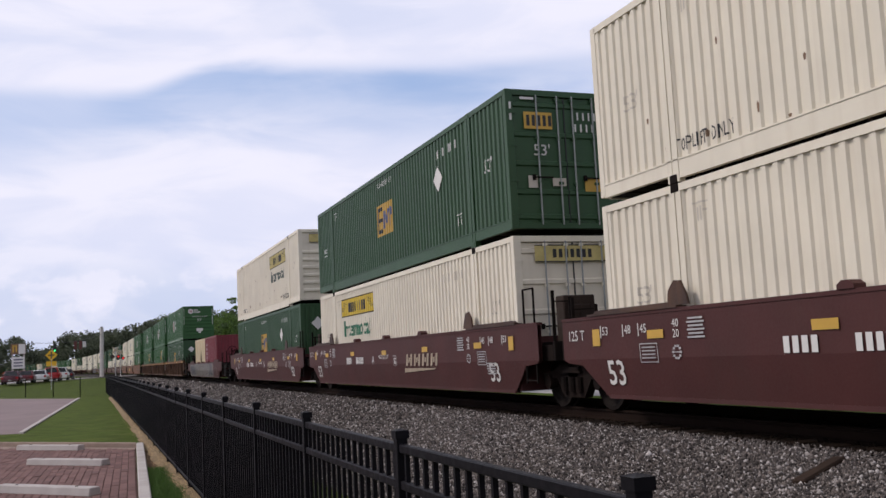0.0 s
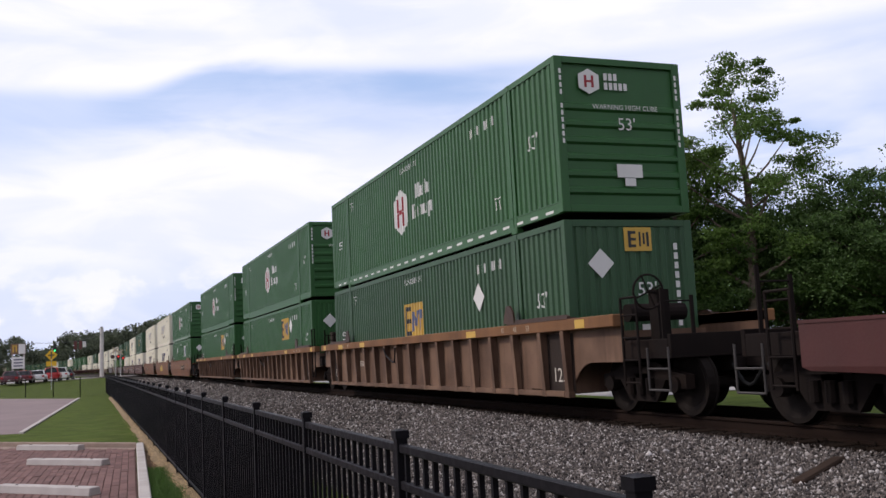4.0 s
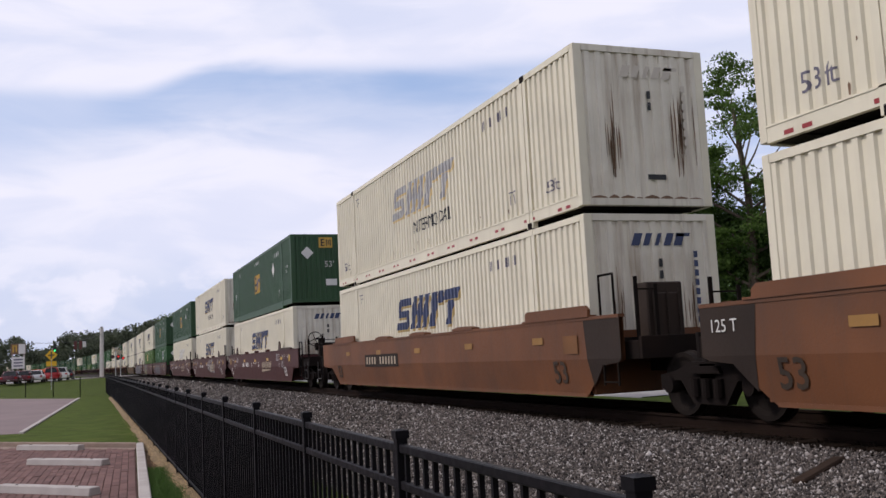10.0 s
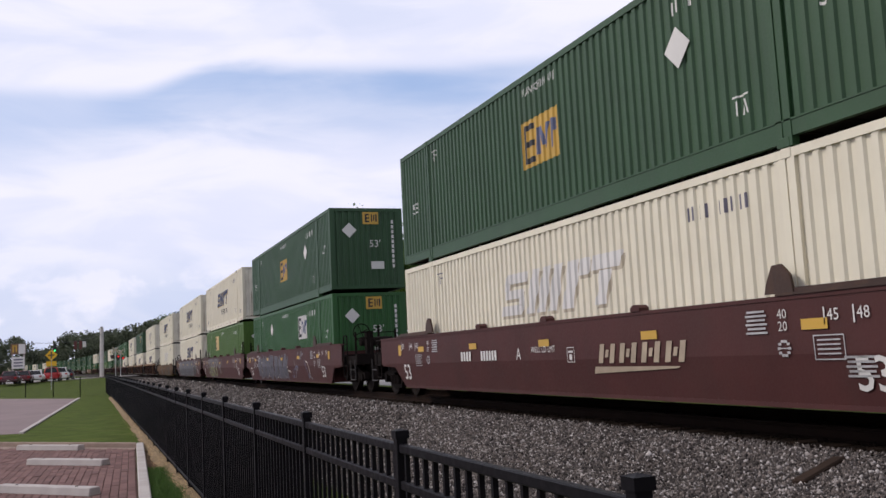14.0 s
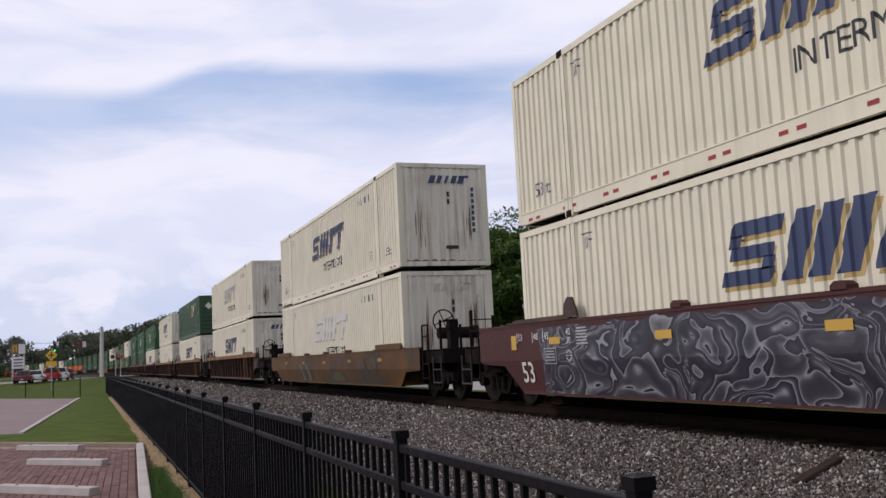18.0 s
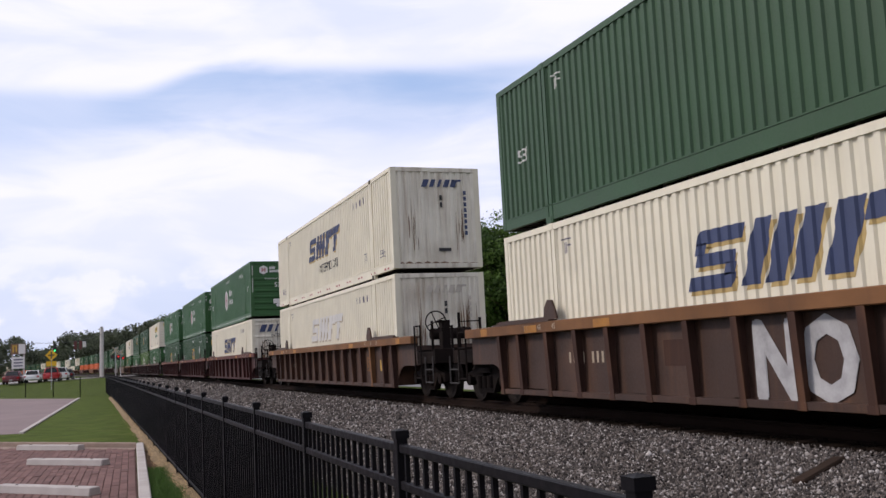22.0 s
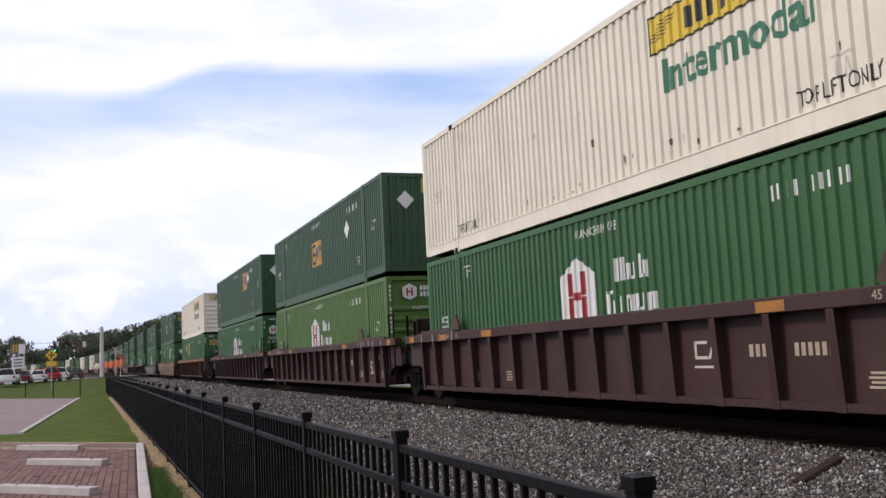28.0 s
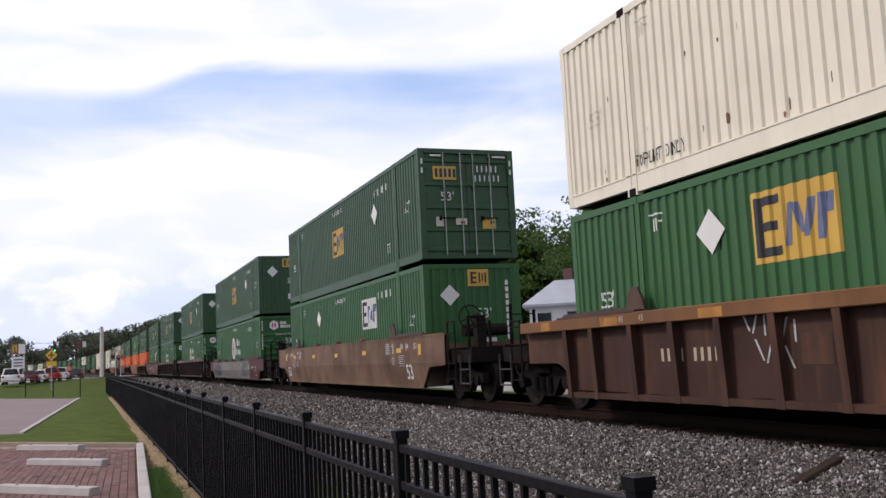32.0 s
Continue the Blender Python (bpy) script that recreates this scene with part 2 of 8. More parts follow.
RUST = (0.16, 0.075, 0.035)
M = {
    "swift": surface("cream_white_paint", (0.655, 0.605, 0.475), 0.5, spread=0.08, streaks=0.22, dirt=(0.33, 0.26, 0.18), dirt_amount=0.10),
    "white": surface("white_paint", (0.60, 0.58, 0.51), 0.5, spread=0.06, streaks=0.12, dirt=(0.36, 0.30, 0.24), dirt_amount=0.06),
    "pale": surface("off_white_paint", (0.67, 0.61, 0.495), 0.5, spread=0.07, streaks=0.2, dirt=(0.40, 0.29, 0.2), dirt_amount=0.08),
    "green": surface("dark_green_paint", (0.022, 0.064, 0.024), 0.5, spread=0.14, streaks=0.14, dirt=(0.06, 0.07, 0.05), dirt_amount=0.08),
    "hub": surface("forest_green_paint", (0.020, 0.086, 0.020), 0.48, spread=0.12, streaks=0.1, dirt=(0.05, 0.07, 0.05), dirt_amount=0.06),
    "olive": surface("olive_green_paint", (0.064, 0.132, 0.022), 0.5, spread=0.14, streaks=0.14, dirt=(0.10, 0.12, 0.05), dirt_amount=0.08),
    "maroon": surface("maroon_paint", (0.165, 0.022, 0.031), 0.5, spread=0.16, streaks=0.14, dirt=(0.10, 0.04, 0.03), dirt_amount=0.12),
    "beige": surface("beige_paint", (0.56, 0.46, 0.29), 0.5, spread=0.1, streaks=0.2, dirt=(0.25, 0.2, 0.14), dirt_amount=0.12),
    "orange": surface("orange_paint", (0.62, 0.12, 0.03), 0.5, spread=0.12, streaks=0.14, dirt_amount=0.1),
    "car_brown": surface("red_brown_car_paint", (0.062, 0.019, 0.017), 0.6, spread=0.16, streaks=0.2, dirt=(0.045, 0.026, 0.021), dirt_amount=0.25, spec=0.25),
    "car_rust": surface("rust_orange_car_paint", (0.138, 0.048, 0.015), 0.6, scale=0.7, spread=0.32, streaks=0.32, dirt=(0.06, 0.03, 0.018), dirt_amount=0.4),
    "car_tan": surface("faded_tan_car_paint", (0.155, 0.090, 0.058), 0.65, spread=0.3, streaks=0.45, dirt=(0.055, 0.028, 0.018), dirt_amount=0.75, dirt_cut=0.44, spec=0.2),
    "car_rusty": surface("rusty_brown_car_paint", (0.052, 0.026, 0.019), 0.65, spread=0.35, scale=0.9, streaks=0.5, dirt=(0.135, 0.062, 0.030), dirt_amount=0.5, dirt_cut=0.53, spec=0.15),
    "chord_rust": surface("rust_orange_chord_paint", (0.17, 0.078, 0.032), 0.65, spread=0.3, streaks=0.3, dirt=(0.06, 0.03, 0.02), dirt_amount=0.5, spec=0.2),
    "soot": surface("sooty_grey_end_paint", (0.030, 0.021, 0.017), 0.7, spread=0.25, streaks=0.2, dirt=(0.05, 0.03, 0.02), dirt_amount=0.3, spec=0.15),
    "cream": surface("cream_paint", (0.665, 0.615, 0.485), 0.5, spread=0.07, streaks=0.16, dirt=(0.36, 0.29, 0.20), dirt_amount=0.08),
    "cream_end": surface("rust_stained_cream_paint", (0.665, 0.62, 0.52), 0.55, spread=0.12, streaks=0.85, dirt=(0.26, 0.185, 0.12), dirt_amount=0.36, dirt_cut=0.52),
    "d_plum": surface("dark_plum_spray", (0.040, 0.036, 0.048), 0.55, spread=0.4, scale=2.0, bump=0.0),
    "d_bark": surface("dark_brown_spray", (0.036, 0.023, 0.014), 0.6, spread=0.3, scale=2.0, bump=0.0),
    "d_logo": surface("worn_pale_tan_marking", (0.36, 0.29, 0.21), 0.6, spread=0.2, scale=4, bump=0.0),
    "d_teal": surface("dull_teal_spray", (0.040, 0.058, 0.058), 0.6, spread=0.4, scale=3, bump=0.0),
    "car_umber": surface("umber_brown_car_paint", (0.042, 0.018, 0.0165), 0.6, spread=0.3, scale=0.8, streaks=0.35, dirt=(0.058, 0.034, 0.025), dirt_amount=0.4, spec=0.25),
    "d_slate": surface("slate_spray", (0.085, 0.080, 0.098), 0.55, spread=0.35, scale=3, bump=0.0),
    "chord_red": surface("faded_red_chord_paint", (0.105, 0.032, 0.026), 0.65, spread=0.25, streaks=0.25, dirt=(0.05, 0.03, 0.025), dirt_amount=0.4, spec=0.2),
    "d_dull": surface("dull_amber_marking", (0.27, 0.14, 0.035), 0.6, spread=0.3, bump=0.0),
    "d_ochre": surface("faded_ochre_marking", (0.42, 0.30, 0.12), 0.6, spread=0.2, scale=4, bump=0.0),
    "d_pale": surface("bleached_white_marking", (0.62, 0.60, 0.57), 0.6, spread=0.1, bump=0.0),
    "d_shade": surface("pale_brown_shading", (0.42, 0.36, 0.27), 0.6, spread=0.2, bump=0.0),
    "car_dark": surface("dark_brown_car_paint", (0.044, 0.021, 0.0135), 0.6, spread=0.3, streaks=0.4, dirt=(0.12, 0.052, 0.022), dirt_amount=0.45),
    "car_maroon": surface("faded_maroon_car_paint", (0.056, 0.0195, 0.0175), 0.6, spread=0.25, scale=0.8, streaks=0.3, dirt=(0.060, 0.036, 0.030), dirt_amount=0.35, spec=0.2),
    "car_camo": surface("blotched_brown_car_side", (0.098, 0.044, 0.012), 0.6, spread=0.45, scale=0.8, streaks=0.3, dirt=(0.040, 0.030, 0.018), dirt_amount=0.85, dirt_cut=0.47, spec=0.2),
    "steel": surface("grimy_truck_steel", (0.012, 0.0088, 0.0078), 0.8, spread=0.35, dirt=(0.030, 0.017, 0.012), dirt_amount=0.4, spec=0.06),
    "zinc_dark": surface("worn_grab_iron", (0.045, 0.040, 0.038), 0.6, spread=0.3, spec=0.2),
    "tyre_black": surface("black_hose_rubber", (0.012, 0.012, 0.012), 0.7, spread=0.2, spec=0.1),
    "zinc": surface("dull_zinc_rod", (0.30, 0.31, 0.30), 0.6, spread=0.25, spec=0.3),
    "wheel": surface("worn_wheel_steel", (0.014, 0.0105, 0.009), 0.8, metal=0.0, spread=0.3, spec=0.08),
    "rail": surface("rail_steel", (0.016, 0.0095, 0.007), 0.8, metal=0.0, spread=0.3, dirt=(0.032, 0.017, 0.011), dirt_amount=0.5, spec=0.06),
    "tie": surface("old_oak_sleeper", (0.019, 0.0125, 0.009), 0.95, spread=0.35, grain=18, bump=0.5, jitter=0.4, spec=0.05),
    # oily ballast, with the shade under the train put into its colour
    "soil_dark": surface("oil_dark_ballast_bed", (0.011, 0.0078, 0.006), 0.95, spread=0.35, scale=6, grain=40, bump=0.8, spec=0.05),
    "gravel": surface("grey_gravel_bed", (0.055, 0.048, 0.044), 0.95, spread=0.5, scale=9, grain=28, bump=1.0, spec=0.03),
    "fence": surface("black_satin_fence_paint", (0.0060, 0.0052, 0.0068), 0.5, spread=0.2, bump=0.0, spec=0.09),
    "d_white": surface("white_marking", (0.60, 0.58, 0.55), 0.55, spread=0.1, bump=0.0),
    "d_grey": surface("faded_pale_marking", (0.50, 0.45, 0.38), 0.6, spread=0.14, bump=0.0),
    "d_blue": surface("navy_blue_marking", (0.038, 0.052, 0.115), 0.5, spread=0.15, bump=0.0),
    "d_mid": surface("faded_blue_marking", (0.10, 0.115, 0.20), 0.55, spread=0.25, scale=4, bump=0.0),
    "d_yellow": surface("yellow_marking", (0.60, 0.42, 0.035), 0.5, spread=0.1, bump=0.0),
    "d_amber": surface("dull_orange_marking", (0.32, 0.135, 0.022), 0.6, spread=0.3, scale=4, bump=0.0),
    "d_straw": surface("sun_faded_yellow_marking", (0.50, 0.41, 0.16), 0.6, spread=0.25, scale=4, bump=0.0),
    "d_moss": surface("faded_dark_green_marking", (0.060, 0.085, 0.080), 0.6, spread=0.3, scale=4, bump=0.0),
    "d_ash": surface("ash_brown_spray", (0.125, 0.095, 0.068), 0.6, spread=0.3, scale=3, bump=0.0),
    "d_olive": surface("dull_olive_spray", (0.060, 0.055, 0.016), 0.6, spread=0.3, scale=3, bump=0.0),
    "d_silt": surface("silver_tan_spray", (0.155, 0.138, 0.118), 0.5, spread=0.45, scale=1.6, bump=0.0),
    "d_gold": surface("amber_marking", (0.50, 0.300, 0.050), 0.5, spread=0.14, bump=0.0),
    "d_black": surface("black_marking", (0.02, 0.02, 0.022), 0.5, spread=0.1, bump=0.0),
    "d_red": surface("red_marking", (0.28, 0.020, 0.025), 0.5, spread=0.1, bump=0.0),
    "d_green": surface("green_marking", (0.02, 0.13, 0.07), 0.5, spread=0.1, bump=0.0),
    "d_ink": surface("faded_stencil_ink", (0.13, 0.12, 0.16), 0.6, spread=0.3, scale=6, bump=0.0),
    "d_silver": surface("silver_spray_paint", (0.140, 0.125, 0.108), 0.5, spread=0.55, scale=1.1, bump=0.0),
    "d_fade": surface("bleached_logo_ink", (0.38, 0.37, 0.37), 0.6, spread=0.3, scale=5, bump=0.0),
    "d_lime": surface("pale_lime_spray", (0.25, 0.27, 0.075), 0.55, spread=0.25, scale=3, bump=0.0),
    "d_dim": surface("grey_spray", (0.16, 0.155, 0.16), 0.55, spread=0.3, scale=3, bump=0.0),
    "d_tan": surface("tan_marking", (0.62, 0.46, 0.22), 0.55, spread=0.12, bump=0.0),
    "d_rust": surface("rust_run", (0.19, 0.115, 0.07), 0.8, spread=0.35, scale=3, bump=0.0),
}


# ---- mesh helpers ----
def mesh_of(bm, name="piece", mat=None, smooth=False):
    me = bpy.data.meshes.new(name)
    bm.normal_update()
    bm.to_mesh(me)
    bm.free()
    me.materials.append(mat)
    if smooth:
        me.polygons.foreach_set("use_smooth", [True] * len(me.polygons))
    return me


def part(name, bm, mat, parent, label="", smooth=False):
    """Link a bmesh, or a mesh that others share, as one mesh object under a thing or a part."""
    me = bm if isinstance(bm, bpy.types.Mesh) else mesh_of(bm, name, mat, smooth)
    ob = new(name, me)
    if mat is not None and me.materials[0] is not mat:
        ob.material_slots[0].link = "OBJECT"
        ob.material_slots[0].material = mat
    ob.parent = parent
    if label:
        ob["label"] = label
    return ob


def box(bm, x0, x1, y0, y1, z0, z1, m=None):
    vs = [bm.verts.new((x, y, z)) for z in (z0, z1) for x, y in ((x0, y0), (x1, y0), (x1, y1), (x0, y1))]
    if m is not None:
        for v in vs:
            v.co = m @ v.co
    for q in ((3, 2, 1, 0), (4, 5, 6, 7), (0, 1, 5, 4), (1, 2, 6, 5), (2, 3, 7, 6), (3, 0, 4, 7)):
        bm.faces.new([vs[i] for i in q])
    return vs


def boxes(*specs, bevel=0.0):
    bm = bmesh.new()
    for s in specs:
        box(bm, *s)
    if bevel:
        bmesh.ops.bevel(bm, geom=bm.edges[:], offset=bevel, segments=1, affect="EDGES")
    return bm


def rod(bm, a, b, r, n=8, r2=None):
    a, b = Vector(a), Vector(b)
    q = (b - a).to_track_quat("Z", "Y").to_matrix()
    rings = []
    for p, rr in ((a, r), (b, r if r2 is None else r2)):
        rings.append([bm.verts.new(p + q @ Vector((math.cos(i * math.tau / n) * rr, math.sin(i * math.tau / n) * rr, 0))) for i in range(n)])
    for i in range(n):
        bm.faces.new((rings[0][i], rings[0][(i + 1) % n], rings[1][(i + 1) % n], rings[1][i]))
    bm.faces.new(rings[0][::-1])
    bm.faces.new(rings[1])


def rods(*specs, n=8):
    bm = bmesh.new()
    for a, b, r in specs:
        rod(bm, a, b, r, n)
    return bm


def prism(bm, outline, axis, a, b):
    """Extrude an outline of 2D points between a and b along an axis: x takes (y, z), y takes (x, z), z takes (x, y)."""
    def at(p, d):
        return {"x": (d, p[0], p[1]), "y": (p[0], d, p[1]), "z": (p[0], p[1], d)}[axis]
    r0, r1 = [bm.verts.new(at(p, a)) for p in outline], [bm.verts.new(at(p, b)) for p in outline]
    n = len(outline)
    for i in range(n):
        bm.faces.new((r0[i], r0[(i + 1) % n], r1[(i + 1) % n], r1[i]))
    bm.faces.new(r0[::-1])
    bm.faces.new(r1)
    bmesh.ops.recalc_face_normals(bm, faces=bm.faces[:])


def empty(name, m=None):
    ob = new(name)
    ob.empty_display_size = 0.3
    if m is not None:
        ob.matrix_basis = m
    return ob

# ---- markings: flat shapes and words that follow the ribs of a wall ----
TEXTS = {}


def words(text, high, heavy=0.0):
    """A flat mesh of the text in (u, v), its foot on v = 0, centred on u = 0."""
    if (text, heavy) not in TEXTS:
        cu = bpy.data.curves.new("words", "FONT")
        cu.body, cu.size, cu.resolution_u, cu.align_x, cu.offset = text, 1.0, 2, "CENTER", heavy
        ob = new("words", cu)
        bpy.context.view_layer.update()
        dg = bpy.context.evaluated_depsgraph_get()
        TEXTS[(text, heavy)] = bpy.data.meshes.new_from_object(ob.evaluated_get(dg))
        bpy.data.objects.remove(ob)
    bm = bmesh.new()
    bm.from_mesh(TEXTS[(text, heavy)])
    k = high / 0.69
    for v in bm.verts:
        v.co = (v.co.x * k, v.co.y * k, 0)
    return bm


def narrow(text, high, k=0.66):
    bm = words(text, high)
    for v in bm.verts:
        v.co.x *= k
    return bm


def shapes(*polys):
    bm = bmesh.new()
    for p in polys:
        bm.faces.new([bm.verts.new((u, v, 0)) for u, v in p])
    return bm


def rect(u, v, w, h, slant=0.0):
    return ((u - w / 2 - slant * h / 2, v - h / 2), (u + w / 2 - slant * h / 2, v - h / 2), (u + w / 2 + slant * h / 2, v + h / 2), (u - w / 2 + slant * h / 2, v + h / 2))


def bars(count, high, step=0.62, fill=0.62, gaps=()):
    """Plain bars in the place of a number or a small notice."""
    return shapes(*[rect((i - (count - 1) / 2) * high * step, high / 2, high * step * fill, high) for i in range(count) if i not in gaps])


PITCH = 0.2125                    # of the ribs
RIB = 0.034                      # their depth
SIDE = WIDE / 2


def rib_depth(s):
    """How far a ribbed wall is set back, s metres along it."""
    q = (s / PITCH) % 1.0
    if q < 0.42:
        return 0.0
    if q < 0.54:
        return RIB * (q - 0.42) / 0.12
    if q < 0.88:
        return RIB
    return RIB * (1.0 - q) / 0.12


RIB_CUTS = (0.0, 0.42, 0.54, 0.88)


def follow(bm, lo, hi):
    """Cut a flat mesh in (u, v) where the ribs break, so that it can lie on them."""
    k0, k1 = int(math.floor(lo / PITCH)), int(math.ceil(hi / PITCH))
    for k in range(k0, k1 + 1):
        for c in RIB_CUTS:
            s = (k + c) * PITCH
            if lo < s < hi:
                bmesh.ops.bisect_plane(bm, geom=bm.verts[:] + bm.edges[:] + bm.faces[:], plane_co=(s, 0, 0), plane_no=(1, 0, 0), dist=1e-5)


def side_mark(bm, y, z, lift=0.005, ribbed=True, proud=0.0, on_post=False):
    """Lay a flat mesh on the box's near side, its middle at y, its foot at z."""
    for v in bm.verts:
        v.co = (y - v.co.x, v.co.y + z, 0)
    if ribbed and not on_post:
        follow(bm, min(v.co.x for v in bm.verts), max(v.co.x for v in bm.verts))
    for v in bm.verts:
        s, h = v.co.x, v.co.y
        d = 0.014 + rib_depth(s) if ribbed and not on_post else -proud
        v.co = (-SIDE + d - lift, s, h)
    bmesh.ops.recalc_face_normals(bm, faces=bm.faces[:])
    for f in bm.faces:
        f.normal_update()
        if f.normal.x > 0:
            f.normal_flip()
    return bm


def end_mark(bm, x, z, y=-0.006):
    for v in bm.verts:
        v.co = (x + v.co.x, y, v.co.y + z)
    for f in bm.faces:
        f.normal_update()
        if f.normal.y > 0:
            f.normal_flip()
    return bm


# ---- containers ----
def ribbed_sheet(bm, s0, s1, z0, z1, place, depth=0.014):
    """A ribbed wall from s0 to s1; place(s, set back, z) gives a point."""
    marks = {s0, s1}
    for k in range(int(s0 / PITCH) - 1, int(s1 / PITCH) + 2):
        for c in RIB_CUTS:
            s = (k + c) * PITCH
            if s0 < s < s1:
                marks.add(s)
    ms = sorted(marks)
    lower = [bm.verts.new(place(s, depth + rib_depth(s), z0)) for s in ms]
    upper = [bm.verts.new(place(s, depth + rib_depth(s), z1)) for s in ms]
    for i in range(len(ms) - 1):
        bm.faces.new((lower[i], lower[i + 1], upper[i + 1], upper[i]))


def box_meshes(long, posts):
    """The parts that all boxes of one length share."""
    ms = {}
    secs = [(0.14, long - 0.14)] if not posts else [(0.14, POST - 0.13), (POST + 0.13, long - POST - 0.13), (long - POST + 0.13, long - 0.14)]
    for sgn, key in ((-1, "side_wall"), (1, "far_side_wall")):
        for i, (a, b) in enumerate(secs):
            bm = bmesh.new()
            foot = 0.30 if posts else 0.16
            ribbed_sheet(bm, a, b, foot, HIGH - 0.10 if posts else 2.49, lambda s, d, z: (sgn * (SIDE - d), s, z))
            bmesh.ops.recalc_face_normals(bm, faces=bm.faces[:])
            ms[(key, i)] = mesh_of(bm, key)
    return ms


SHARED = {}


def shared(key, make):
    if key not in SHARED:
        SHARED[key] = mesh_of(make(), str(key[0]))
    return SHARED[key]


def channel(x, y):
    """A lifting post: one upright with a groove down its face."""
    bm = bmesh.new()
    prism(bm, [(x * (SIDE - d), y + e) for d, e in ((0.1, -0.13), (-0.004, -0.13), (-0.004, -0.02), (0.012, -0.02), (0.012, 0.02), (-0.004, 0.02), (-0.004, 0.13), (0.1, 0.13))], "z", 0.0, HIGH - 0.1)
    return bm


def container(kind, paint, end, label, marks=(), end_marks=(), dashes=None):
    """A 53-foot box: origin at the middle of its near end's foot. marks: (name, mesh, paint)."""
    root = empty("container")
    tagged(root, label, "container", "containers on the train")
    end_paint = M["cream_end"] if paint in (M["swift"], M["cream"]) else paint
    if "53" not in SHARED:
        SHARED["53"] = box_meshes(LONG, True)
    for (key, i), me in SHARED["53"].items():
        part("side_wall", me, paint, root)
    # rails along the top and the foot; the foot rail steps up beyond the lifting posts
    part("top_rail", shared(("top_rail", -1), lambda: boxes((-SIDE, -SIDE + 0.09, 0.12, LONG - 0.12, HIGH - 0.11, HIGH - 0.004))), paint, root)
    part("top_rail", shared(("top_rail", 1), lambda: boxes((SIDE - 0.09, SIDE, 0.12, LONG - 0.12, HIGH - 0.11, HIGH - 0.004))), paint, root)

    def foot(x0, x1):
        bm = bmesh.new()
        prism(bm, ((0.12, 0.11), (POST - 0.12, 0.11), (POST - 0.02, 0.045), (LONG - POST + 0.02, 0.045), (LONG - POST + 0.12, 0.11), (LONG - 0.12, 0.11), (LONG - 0.12, 0.31), (0.12, 0.31)), "x", x0, x1)
        return bm

    def lip(s):
        x0, x1 = sorted((s * (SIDE + 0.004), s * (SIDE - 0.08)))
        return lambda: boxes((x0, x1, 0.1, LONG - 0.1, 0.297, 0.318))
    part("bottom_rail", shared(("bottom_rail", -1), lambda: foot(-SIDE + 0.006, -SIDE + 0.09)), paint, root)
    part("bottom_rail", shared(("bottom_rail", 1), lambda: foot(SIDE - 0.09, SIDE - 0.006)), paint, root)
    for x in (-1, 1):
        part("rail_flange", shared(("rail_flange", x), lip(x)), paint, root)
        for y in (0.0, LONG - 0.14):
            part("corner_post", shared(("corner_post", x, y), lambda: boxes((min(x * SIDE, x * (SIDE - 0.16)), max(x * SIDE, x * (SIDE - 0.16)), y, y + 0.14, 0.12, HIGH), bevel=0.008)), paint, root)
        for y in (POST, LONG - POST):
            part("lifting_post", shared(("lifting_post", x, y), lambda: channel(x, y)), paint, root)
            for z0, z1 in ((HIGH - 0.12, HIGH + 0.004), (-0.012, 0.11)):
                part("corner_casting", shared(("corner_casting", x, y, z0), lambda: boxes((min(x * (SIDE + 0.012), x * (SIDE - 0.15)), max(x * (SIDE + 0.012), x * (SIDE - 0.15)), y - 0.09, y + 0.09, z0, z1), bevel=0.01)), M["steel"] if paint in (M["swift"], M["pale"]) else paint, root)
    part("roof", shared(("roof",), lambda: boxes((-SIDE + 0.06, SIDE - 0.06, 0.1, LONG - 0.1, HIGH - 0.06, HIGH - 0.02))), paint, root)
    part("floor", shared(("floor",), lambda: boxes((-SIDE + 0.08, SIDE - 0.08, 0.1, LONG - 0.1, 0.12, 0.2))), M["steel"], root)
    part("underframe", shared(("underframe",), lambda: boxes(*[(-SIDE + 0.08, SIDE - 0.08, 0.5 + k * 0.6, 0.58 + k * 0.6, 0.0 if 2 < k < 23 else 0.1, 0.12) for k in range(26)])), M["steel"], root)["kind"] = "stuff"
    part("rear_wall", shared(("rear_wall",), lambda: boxes((-SIDE + 0.12, SIDE - 0.12, LONG - 0.10, LONG - 0.04, 0.1, HIGH - 0.02))), paint, root)
    part("end_header", shared(("end_header",), lambda: boxes((-SIDE + 0.16, SIDE - 0.16, 0.0, 0.12, HIGH - 0.12, HIGH), bevel=0.006)), end_paint, root)
    part("end_sill", shared(("end_sill",), lambda: boxes((-SIDE + 0.16, SIDE - 0.16, 0.0, 0.12, 0.12, 0.24), bevel=0.006)), end_paint, root)
    if end == "ribs":
        def ribs():
            o = [(0.1, 0.24), (0.06, 0.24)]
            for k in range(6):
                z = 0.50 + k * 0.30
                o += [(0.06, z - 0.075), (0.012, z - 0.035), (0.012, z + 0.035), (0.06, z + 0.075)]
            bm = bmesh.new()
            prism(bm, [*o, (0.06, HIGH - 0.12), (0.1, HIGH - 0.12)], "x", -SIDE + 0.16, SIDE - 0.16)
            return bm
        part("front_wall", shared(("front_wall", end), ribs), end_paint, root)
    elif end == "doors":
        def leaf(s):
            def make():
                a, b = sorted((s * 0.012, s * (SIDE - 0.17)))
                o = [(0.09, 0.25), (0.05, 0.25)]
                for z in (0.36, 0.85, 1.42, 2.0, 2.6):
                    o += [(0.05, z - 0.06), (0.018, z - 0.035), (0.018, z + 0.035), (0.05, z + 0.06)]
                bm = bmesh.new()
